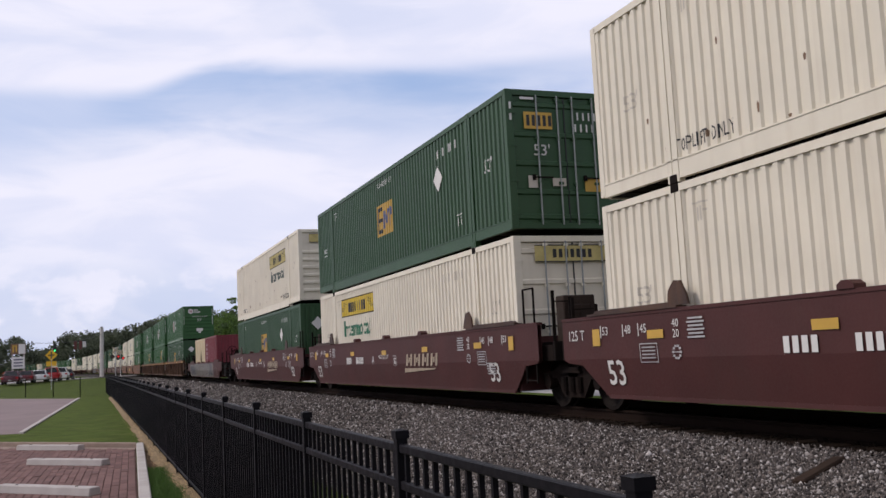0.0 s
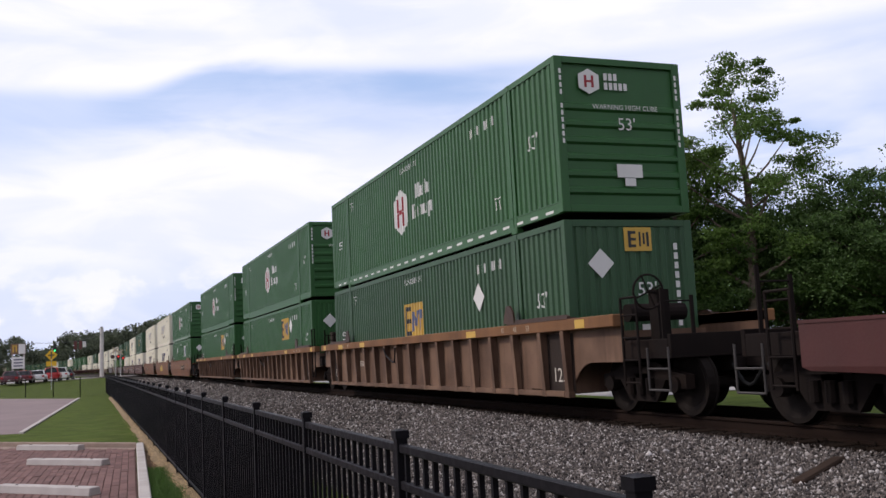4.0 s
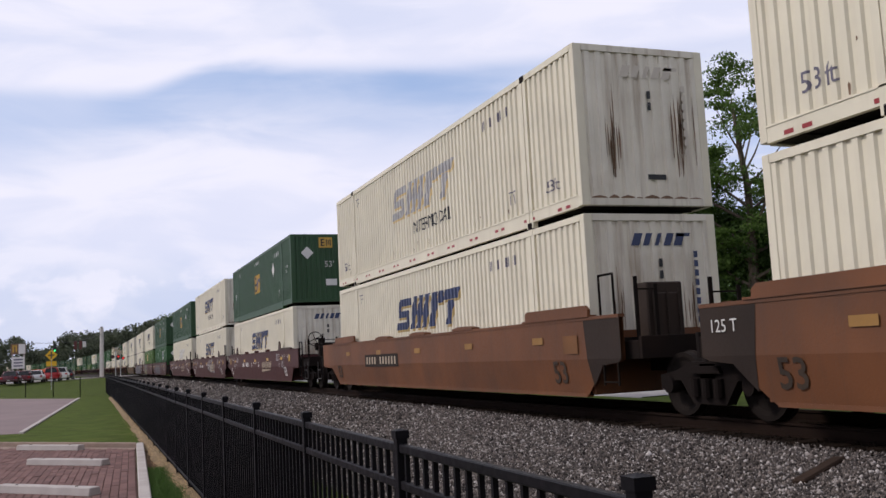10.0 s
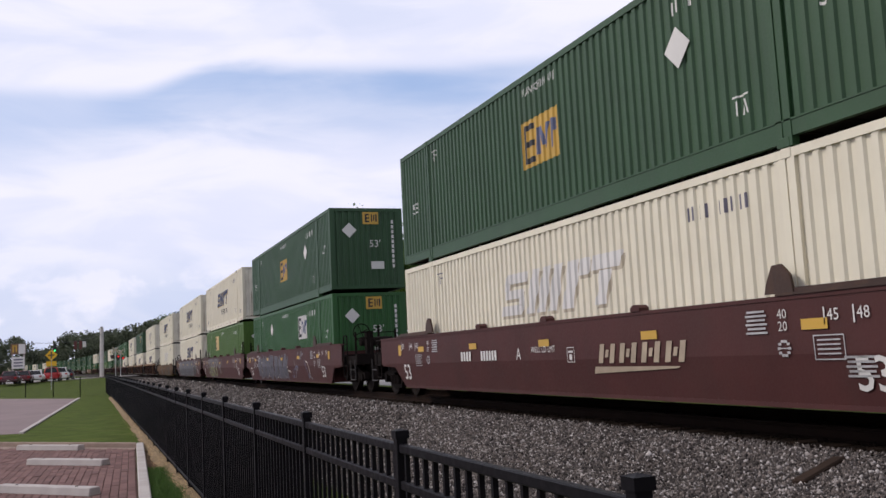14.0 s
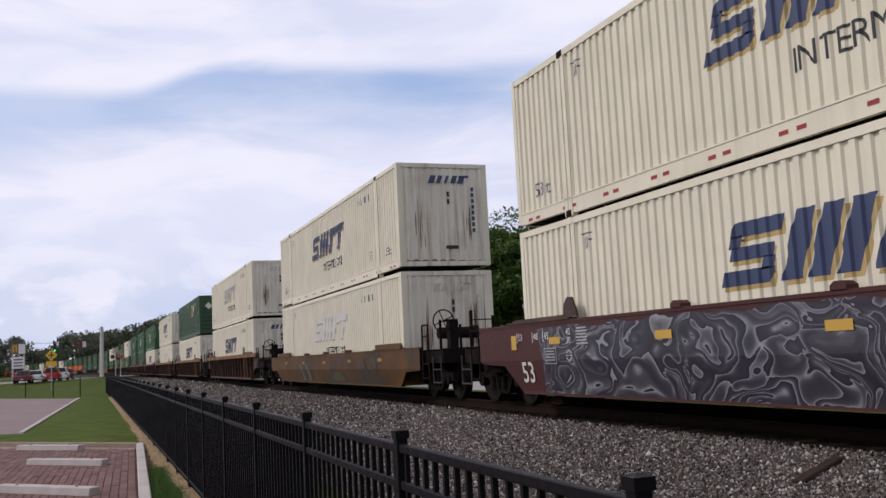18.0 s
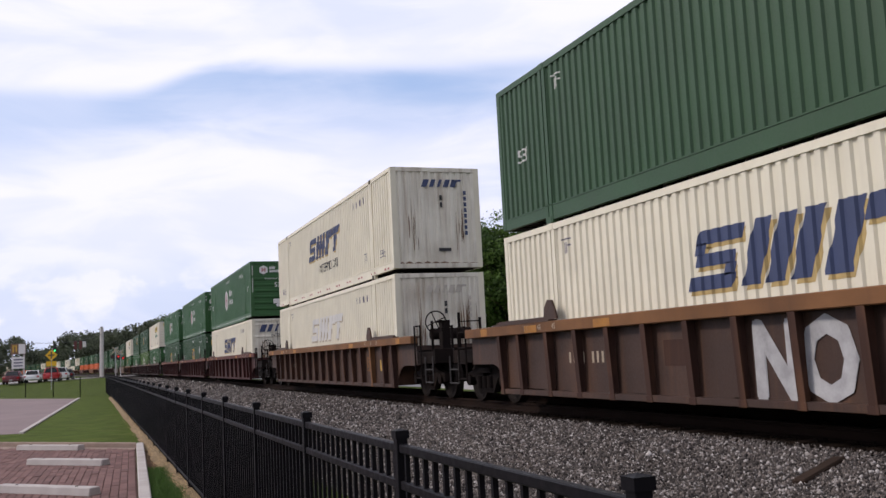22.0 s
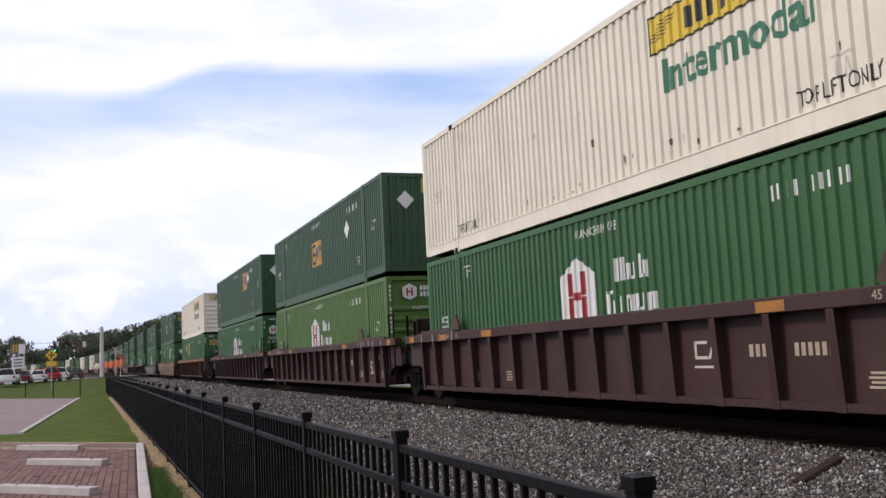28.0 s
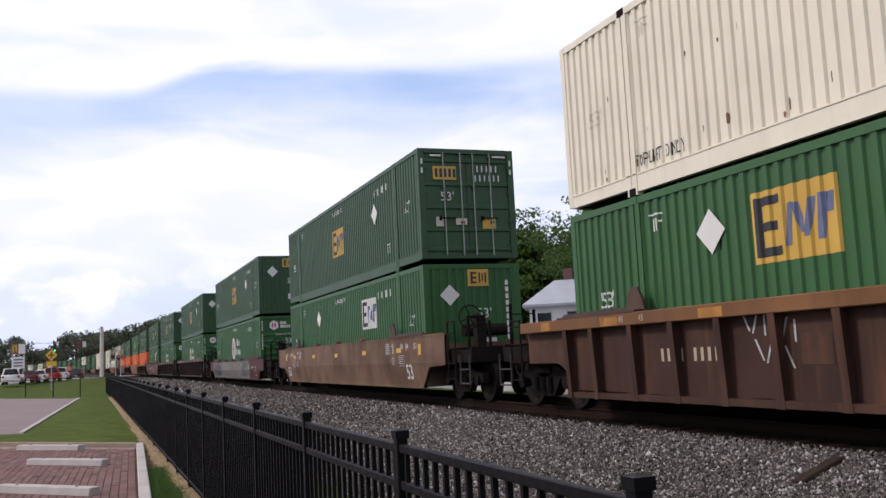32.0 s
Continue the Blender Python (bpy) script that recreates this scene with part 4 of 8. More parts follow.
def make_box(code):
    """One box of each paint scheme that the train carries."""
    p, tag = code.split("/")[0], code.split("/")[1] if "/" in code else ""
    W53 = common_marks("d_ink", "53ft")
    G53 = common_marks("d_white", "53'")
    if p == "SB":
        return container(code, M["swift"], tag or "corr", "cream ribbed steel shipping container with a navy slanted logo", swift_marks("d_blue", "d_ochre") + W53 + red_pairs(), end_set("door_slant" if tag == "doors" else "slant"))
    if p == "SW":
        return container(code, M["cream"], tag or "corr", "white ribbed steel shipping container with a navy slanted logo", swift_marks("d_blue", "d_ochre", False) + W53, end_set("door_slant" if tag == "doors" else "slant"))
    if p == "SF":
        return container(code, M["swift"], tag or "corr", "dirty cream ribbed shipping container with a faded grey logo", swift_marks("d_fade", "d_tan") + rust_spots(9, 16) + W53 + red_pairs(), end_set("door_slant" if tag == "doors" else "slant_pale"))
    if p == "SP":
        return container(code, M["cream"], tag or "corr", "white ribbed shipping container with a bleached pale logo", swift_marks("d_pale", "d_shade") + W53, end_set("slant_pale"))
    if p == "EM":
        return container(code, M["green"], tag or "corr", "dark green ribbed shipping container with a yellow logo square", square_marks(0.85) + G53, end_set("door_green" if tag == "doors" else "square"))
    if p == "EW":
        return container(code, M["hub"], tag or "corr", "green ribbed shipping container with a white logo square", square_marks(1.25, 4.9, "d_white") + G53, end_set("square"))
    if p == "EY":
        return container(code, M["hub"], tag or "corr", "green ribbed shipping container with a yellow square near its far end", square_marks(1.32, 10.9) + G53, end_set("door_green" if tag == "doors" else "square"))
    if p == "HU":
        return container(code, M["hub"], tag or "ribs", "green ribbed shipping container with a white six-sided badge", group_marks(0.95) + G53, end_set("door_hex" if tag == "doors" else "hex"))
    if p == "HD":
        return container(code, M["hub"], tag or "ribs", "green ribbed shipping container with a badge and white dashes", group_marks(0.95) + G53 + [dashes("d_white", 0.62, 0.3, 0.05, 0.17)], end_set("door_hex" if tag == "doors" else "hex"))
    if p == "HL":
        return container(code, M["hub"], tag or "ribs", "bright green ribbed shipping container with a low white badge", group_marks(0.98, 1.06) + G53, end_set("door_hex" if tag == "doors" else "hex"))
    if p == "OL":
        return container(code, M["olive"], tag or "ribs", "olive green ribbed shipping container with a low white badge", group_marks(0.98, 1.06) + G53, end_set("hex"))
    if p == "OE":
        return container(code, M["olive"], tag or "corr", "olive green ribbed shipping container with a pale yellow square", square_marks(1.32, 10.9, "d_tan", "d_tan") + G53, end_set("square"))
    if p == "JH":
        return container(code, M["pale"], tag or "ribs", "off-white shipping container with a yellow and green logo", carrier_marks(back="d_straw", ink="d_moss") + rust_spots(8, 46) + lift_words() + common_marks("d_grey", "53'"), end_set("scroll"))
    if p == "JY":
        return container(code, M["pale"], tag or "ribs", "off-white shipping container with a bright yellow and green logo", carrier_marks(1.781, 4.451) + rust_spots(12, 20) + lift_words() + common_marks("d_grey", "53'"), end_set("scroll"))
    if p == "JB":
        return container(code, M["pale"], tag or "doors", "white ribbed shipping container with a yellow and green logo", carrier_marks(1.88, 11.5) + common_marks("d_grey", "53'"), end_set("scroll"))
    if p == "E3":
        return container(code, M["hub"], tag or "ribs", "green ribbed shipping container with a high yellow square", square_marks(1.32, 5.15) + G53, end_set("square"))
    if p == "E2":
        return container(code, M["green"], tag or "ribs", "dark green ribbed shipping container with a high yellow square", square_marks(1.32, 5.15) + G53, end_set("door_green" if tag == "doors" else "square"))
    if p == "JP":
        return container(code, M["pale"], tag or "corr", "plain white ribbed shipping container", common_marks("d_grey", "53'"), ())
    if p == "JW":
        return container(code, M["pale"], tag or "corr", "plain off-white ribbed shipping container with black stencils", rust_spots(3, 10) + lift_words() + common_marks("d_grey", "53'"), ())
    if p == "OR":
        return container(code, M["orange"], tag or "corr", "orange ribbed steel shipping container", (), ())


def short_box(paint, label, marks, end):
    """A 20-foot box, 8 ft 6 in high."""
    root = empty("container")
    tagged(root, label, "container", "containers on the train")
    if "20" not in SHARED:
        SHARED["20"] = box_meshes(6.058, False)
    for (key, i), me in SHARED["20"].items():
        part("side_wall", me, paint, root)
    for x in (-1, 1):
        a, b = sorted((x * (SIDE - 0.1), x * SIDE))
        part("top_rail", shared(("t20", x), lambda: boxes((a, b, 0.12, 5.94, 2.49, 2.586))), paint, root)
        part("bottom_rail", shared(("b20", x), lambda: boxes((a, b, 0.12, 5.94, 0.02, 0.17))), paint, root)
        for y in (0.0, 5.918):
            c, e = sorted((x * (SIDE - 0.16), x * SIDE))
            part("corner_post", shared(("p20", x, y), lambda: boxes((c, e, y, y + 0.14, 0.0, 2.591), bevel=0.01)), paint, root)
    part("roof", shared(("r20",), lambda: boxes((-SIDE + 0.06, SIDE - 0.06, 0.08, 5.98, 2.53, 2.57))), paint, root)
    part("floor", shared(("f20",), lambda: boxes((-SIDE + 0.06, SIDE - 0.06, 0.08, 5.98, 0.06, 0.16))), M["steel"], root)
    part("rear_wall", shared(("w20",), lambda: boxes((-SIDE + 0.14, SIDE - 0.14, 5.98, 6.03, 0.05, 2.56))), paint, root)
    def corr():
        bm = bmesh.new()
        ribbed_sheet(bm, -SIDE + 0.16, SIDE - 0.16, 0.16, 2.49, lambda s, d, z: (s, d, z), 0.012)
        return bm
    part("front_wall", shared(("c20",), corr), paint, root)
    part("end_header", shared(("h20",), lambda: boxes((-SIDE + 0.16, SIDE - 0.16, 0.0, 0.1, 2.48, 2.588))), paint, root)
    part("end_sill", shared(("s20",), lambda: boxes((-SIDE + 0.16, SIDE - 0.16, 0.0, 0.1, 0.02, 0.17))), paint, root)
    for name, me, mat in marks:
        part(name, me, mat, root)
    return root

# ---- well cars ----
SILL, FOOT, CREASE, ARCH = 1.53, 0.26, 0.86, 0.80
CAR_X = 1.49
LOW = 0.77                       # how high the low-sided cars reach, of the others


def end_reach(gap, style):
    return 1.75 if gap > 5 else (1.27 if style == "ribbed" else 1.2)


def side_outline(n, f, arch=False):
    """The side plate in (y, z): it steps up over the trucks beyond the well, in a slope or a rounded arch."""
    e = LONG
    if arch:
        bow = [(-0.70, ARCH), (-0.50, ARCH - 0.05), (-0.32, 0.64), (-0.17, 0.50), (-0.06, 0.36), (0.02, FOOT)]
        return [(-n, SILL), (-n, ARCH)] + bow + [(e - y, z) for y, z in bow[::-1]] + [(e + f, ARCH), (e + f, SILL)]
    return [(-n, SILL), (-n, ARCH + 0.05), (-n + 0.12, ARCH), (-0.62, ARCH - 0.04), (-0.12, FOOT + 0.12), (0.05, FOOT), (e - 0.05, FOOT), (e + 0.12, FOOT + 0.12), (e + 0.62, ARCH - 0.04), (e + f - 0.12, ARCH), (e + f, ARCH + 0.05), (e + f, SILL)]


def plate_x(z, s, inset=0.0):
    """The smooth side leans in below its crease."""
    return s * (CAR_X - inset - (0.09 * (CREASE - z) / (CREASE - FOOT) if z < CREASE else 0.0))


def smooth_side(s, n, f):
    def make():
        bm = bmesh.new()
        for inset in (0.0, 0.07):
            vs = [bm.verts.new((plate_x(z, s, inset), y, z)) for y, z in side_outline(n, f)]
            bm.faces.new(vs)
        bmesh.ops.bisect_plane(bm, geom=bm.verts[:] + bm.edges[:] + bm.faces[:], plane_co=(0, 0, CREASE), plane_no=(0, 0, 1))
        for v in bm.verts:
            inset = 0.07 if abs(v.co.x) < abs(plate_x(v.co.z, s)) - 0.03 else 0.0
            v.co.x = plate_x(v.co.z, s, inset)
        prism(bm, ((s * (CAR_X - 0.10), SILL - 0.05), (s * (CAR_X + 0.012), SILL - 0.05), (s * (CAR_X + 0.012), SILL), (s * (CAR_X - 0.10), SILL)), "y", -n, LONG + f)
        prism(bm, ((s * (CAR_X - 0.20), FOOT - 0.01), (s * (CAR_X - 0.08), FOOT - 0.01), (s * (CAR_X - 0.08), FOOT + 0.05), (s * (CAR_X - 0.20), FOOT + 0.05)), "y", 0.05, LONG - 0.05)
        bmesh.ops.recalc_face_normals(bm, faces=bm.faces[:])
        return bm
    return make


def ribbed_side(s, n, f):
    def make():
        bm = bmesh.new()
        for inset in (0.13, 0.16):
            bm.faces.new([bm.verts.new((s * (CAR_X - inset), y, z)) for y, z in side_outline(n, f, True)])
        a, b = sorted((s * (CAR_X - 0.15), s * (CAR_X - 0.02)))
        box(bm, a, b, 0.05, LONG - 0.05, FOOT - 0.02, FOOT + 0.07)
        bmesh.ops.recalc_face_normals(bm, faces=bm.faces[:])
        return bm
    return make


def chord(s, n, f):
    a, b = sorted((s * (CAR_X - 0.16), s * (CAR_X + 0.03)))
    return lambda: boxes((a, b, -n, LONG + f, SILL - 0.19, SILL), bevel=0.012)


def stiffener(s):
    def make():
        bm = bmesh.new()
        o = [(s * (CAR_X - 0.13), FOOT + 0.02), (s * (CAR_X - 0.035), FOOT + 0.02), (s * (CAR_X + 0.022), SILL - 0.22), (s * (CAR_X + 0.022), SILL - 0.18), (s * (CAR_X - 0.13), SILL - 0.18)]
        prism(bm, o, "y", -0.02, 0.02)
        prism(bm, ((s * (CAR_X - 0.035), FOOT + 0.02), (s * (CAR_X - 0.02), FOOT + 0.02), (s * (CAR_X + 0.032), SILL - 0.19), (s * (CAR_X + 0.018), SILL - 0.19)), "y", -0.06, 0.06)
        a, b = sorted((s * (CAR_X - 0.13), s * (CAR_X - 0.012)))
        box(bm, a, b, -0.075, 0.075, FOOT - 0.03, FOOT + 0.06)
        return bm
    return make


def guide(s, tall):
    """The bar that steers a box into the well: a high plate, or a low one."""
    h = 0.20 if tall else 0.085
    def make():
        bm = bmesh.new()
        prism(bm, ((-0.2, SILL), (2.1, SILL), (2.1, SILL + h * 0.8), (2.02, SILL + h), (-0.1, SILL + h * 0.95), (-0.2, SILL + h * 0.6)), "x", s * (CAR_X - 0.03), s * (CAR_X - 0.09))
        prism(bm, ((-0.3, SILL), (2.12, SILL), (2.12, SILL + 0.03), (-0.3, SILL + 0.03)), "x", s * (CAR_X + 0.03), s * (CAR_X - 0.14))
        return bm
    return make


def fin(s):
    def make():
        bm = bmesh.new()
        prism(bm, ((1.86, SILL + 0.031), (2.34, SILL + 0.031), (2.30, SILL + 0.16), (2.18, SILL + 0.36), (2.04, SILL + 0.37), (1.90, SILL + 0.24)), "x", s * (CAR_X - 0.01), s * (CAR_X - 0.05))
        return bm
    return make


def lock_block(s):
    a, b = sorted((s * (CAR_X + 0.03), s * (CAR_X - 0.14)))
    def make():
        bm = bmesh.new()
        prism(bm, ((-0.17, 0), (0.17, 0), (0.17, 0.10), (0.07, 0.19), (-0.07, 0.19), (-0.17, 0.10)), "x", a, b)
        return bm
    return make


WHEEL_R = 0.457


def wheelset():
    bm = bmesh.new()
    for s in (-1, 1):
        prof = [(0.0, 0.10), (0.02, 0.10), (0.035, 0.17), (0.02, 0.33), (-0.01, 0.39), (-0.01, 0.455), (0.115, 0.457), (0.13, 0.48), (0.155, 0.48), (0.155, 0.40), (0.13, 0.36), (0.10, 0.17), (0.16, 0.10)]
        n = 28
        rings = [[bm.verts.new((s * (0.845 - q), math.cos(i * math.tau / n) * r, math.sin(i * math.tau / n) * r)) for i in range(n)] for q, r in prof]
        for a, b in zip(rings, rings[1:]):
            for i in range(n):
                bm.faces.new((a[i], a[(i + 1) % n], b[(i + 1) % n], b[i]))
    rod(bm, (-1.02, 0, 0), (1.02, 0, 0), 0.085, 12)
    bmesh.ops.recalc_face_normals(bm, faces=bm.faces[:])
    return bm


def side_frame(s):
    def make():
        bm = bmesh.new()
        o = [(-1.12, 0.40), (-1.12, 0.60), (-0.72, 0.66), (-0.42, 0.78), (0.42, 0.78), (0.72, 0.66), (1.12, 0.60), (1.12, 0.40), (0.94, 0.40), (0.94, 0.52), (0.62, 0.52), (0.36, 0.20), (-0.36, 0.20), (-0.62, 0.52), (-0.94, 0.52), (-0.94, 0.40)]
        prism(bm, o, "x", s * 0.93, s * 1.08)
        for y in (-0.26, 0.0, 0.26):
            rod(bm, (s * 1.10, y, 0.30), (s * 1.10, y, 0.55), 0.075, 10)
        for y in (-0.875, 0.875):
            rod(bm, (s * 0.98, y, 0.457), (s * 1.13, y, 0.457), 0.12, 12)
        prism(bm, ((-0.34, 0.62), (0.34, 0.62), (0.28, 0.72), (-0.28, 0.72)), "x", s * 0.9, s * 1.14)
        return bm
    return make


def truck(parent, y):
    """A two-axle truck, its middle y metres along the car."""
    t = part("truck", shared(("truck_bolster",), lambda: boxes((-1.08, 1.08, -0.2, 0.2, 0.5, 0.78), bevel=0.03)), M["steel"], parent)
    t.location = (0, y, 0)
    for s in (-1, 1):
        part("side_frame", shared(("side_frame", s), side_frame(s)), M["steel"], t)
    for dy in (-0.875, 0.875):
        w = part("wheelset", shared(("wheelset",), wheelset), M["wheel"], t)
        w.location = (0, dy, WHEEL_R)


def ladder(y, tall):
    sp = [((-1.46, y, 0.45), (-1.46, y, tall), 0.022), ((-1.46, y - 0.42, 0.45), (-1.46, y - 0.42, tall), 0.022), ((-1.46, y, tall), (-1.46, y - 0.42, tall), 0.02)]
    sp += [((-1.46, y, 0.5 + k * 0.33), (-1.46, y - 0.42, 0.5 + k * 0.33), 0.016) for k in range(4)]
    return rods(*sp, n=6)


def hand_rail(y, x0, tall, wide=0.5):
    """Two flat uprights joined by a thin grab iron."""
    bm = boxes((x0 - 0.03, x0 + 0.03, y - 0.012, y + 0.012, 0.95, tall), (x0 + wide - 0.03, x0 + wide + 0.03, y - 0.012, y + 0.012, 0.95, tall - 0.12))
    rod(bm, (x0, y, tall - 0.2), (x0 + wide, y, tall - 0.2), 0.014, 6)
    return bm


def gear_housing(y):
    """The tall cabinet with brake gear on the platform between two units."""
    bm = boxes((-0.78, -0.12, y - 0.16, y + 0.16, 1.0, 2.02), (-0.70, -0.20, y - 0.20, y - 0.16, 1.15, 1.85), bevel=0.02)
    for x in (-0.66, -0.45, -0.24):
        rod(bm, (x, y - 0.22, 1.1), (x, y - 0.22, 1.9), 0.016, 6)
    return bm


def step_ladder(y):
    """The stirrup step that hangs below the platform."""
    x = -1.40
    return rods(((x, y - 0.26, 0.40), (x, y - 0.26, 1.0), 0.018), ((x, y + 0.26, 0.40), (x, y + 0.26, 1.0), 0.018), ((x, y - 0.26, 0.40), (x, y + 0.26, 0.40), 0.018), ((x, y - 0.26, 0.70), (x, y + 0.26, 0.70), 0.016), n=6)


def air_hoses(y, way):
    """Two slack brake hoses that hang at the coupling."""
    bm = bmesh.new()
    for x, drop in ((-0.36, 0.30), (0.30, 0.24)):
        pts = [Vector((x, y + way * k * 0.11, 0.72 - drop * math.sin(math.pi * k / 6))) for k in range(7)]
        for a, b in zip(pts, pts[1:]):
            rod(bm, a, b, 0.026, 6)
    return bm


def brake_stand(y):
    bm = boxes((-0.62, -0.40, y - 0.12, y + 0.12, 0.9, 1.9), (-0.75, -0.3, y - 0.2, y + 0.2, 0.86, 0.95))
    n, c = 18, Vector((-0.80, y - 0.16, 1.86))
    for k in range(n):
        a, b = k * math.tau / n, (k + 1) * math.tau / n
        rod(bm, c + Vector((math.cos(a) * 0.27, 0, math.sin(a) * 0.27)), c + Vector((math.cos(b) * 0.27, 0, math.sin(b) * 0.27)), 0.018, 5)
    for k in range(4):
        a = k * math.tau / 4 + 0.4
        rod(bm, c, c + Vector((math.cos(a) * 0.27, 0, math.sin(a) * 0.27)), 0.014, 5)
    rod(bm, c, c + Vector((0.3, 0.16, 0)), 0.03, 6)
    return bm


def air_tank(y):
    bm = bmesh.new()
    rod(bm, (-0.55, y, 1.58), (0.55, y, 1.58), 0.15, 14)
    return bm


def end_frame(root, y0, y1):
    """The frame over a truck: deck, side channels, centre sill and cross girders."""
    a, b = min(y0, y1), max(y0, y1)
    for name, spec in (("end_deck", (-1.21, 1.21, a + 0.081, b - 0.081, 0.92, 1.0)), ("side_channel", (-1.34, -1.22, a + 0.081, b - 0.081, 0.84, 1.12)), ("side_channel", (1.22, 1.34, a + 0.081, b - 0.081, 0.84, 1.12)),
                       ("centre_sill", (-0.30, 0.30, a, b, 0.62, 0.83)), ("cross_girder", (-1.34, 1.34, a, a + 0.08, 0.84, 1.18)), ("cross_girder", (-1.34, 1.34, b - 0.08, b, 0.84, 1.18))):
        part(name, shared((name, *[round(v, 2) for v in spec]), lambda: boxes(spec, bevel=0.008)), M["steel"], root)


def coupler(y, way):
    return boxes((-0.10, 0.10, min(y, y + way * 0.7), max(y, y + way * 0.7), 0.66, 0.86), (-0.17, 0.13, min(y + way * 0.5, y + way * 0.85), max(y + way * 0.5, y + way * 0.85), 0.60, 0.92), bevel=0.02)


CHORDS = {"maroon": M["chord_red"], "tan": M["chord_rust"], "dark": M["chord_rust"]}


def car_mark(name, mat, bm_make, y, z, key, ribbed, lift=0.018):
    def make():
        bm = bm_make()
        for v in bm.verts:
            v.co = ((-CAR_X + 0.13 if ribbed == 1 else -CAR_X - 0.03 if ribbed == 2 else plate_x(v.co.y + z, -1)) - lift - v.co.z, y - v.co.x, v.co.y + z)
        for f in bm.faces:
            f.normal_update()
            if f.normal.x > 0:
                f.normal_flip()
        return bm
    return (name, shared(("car_mark", key, y, z, ribbed), make), M[mat])


def end_panel(reach, way):
    """The plate over a truck, as (u, v) faces that break at the crease."""
    def at(y, z):
        return (-way * y, z)
    up = [at(-reach, SILL - 0.055), at(-reach, CREASE), at(-0.17, CREASE), at(-0.10, SILL - 0.055)]
    low = [at(-reach, CREASE), at(-reach, ARCH + 0.05), at(-reach + 0.12, ARCH), at(-0.62, ARCH - 0.04), at(-0.24, 0.42), at(-0.17, CREASE)]
    return shapes(up, low)


def notice(rows=5, wide=0.42):
    return shapes(*[rect(0, k * 0.05, wide - 0.06 * (k % 2), 0.025) for k in range(rows)])


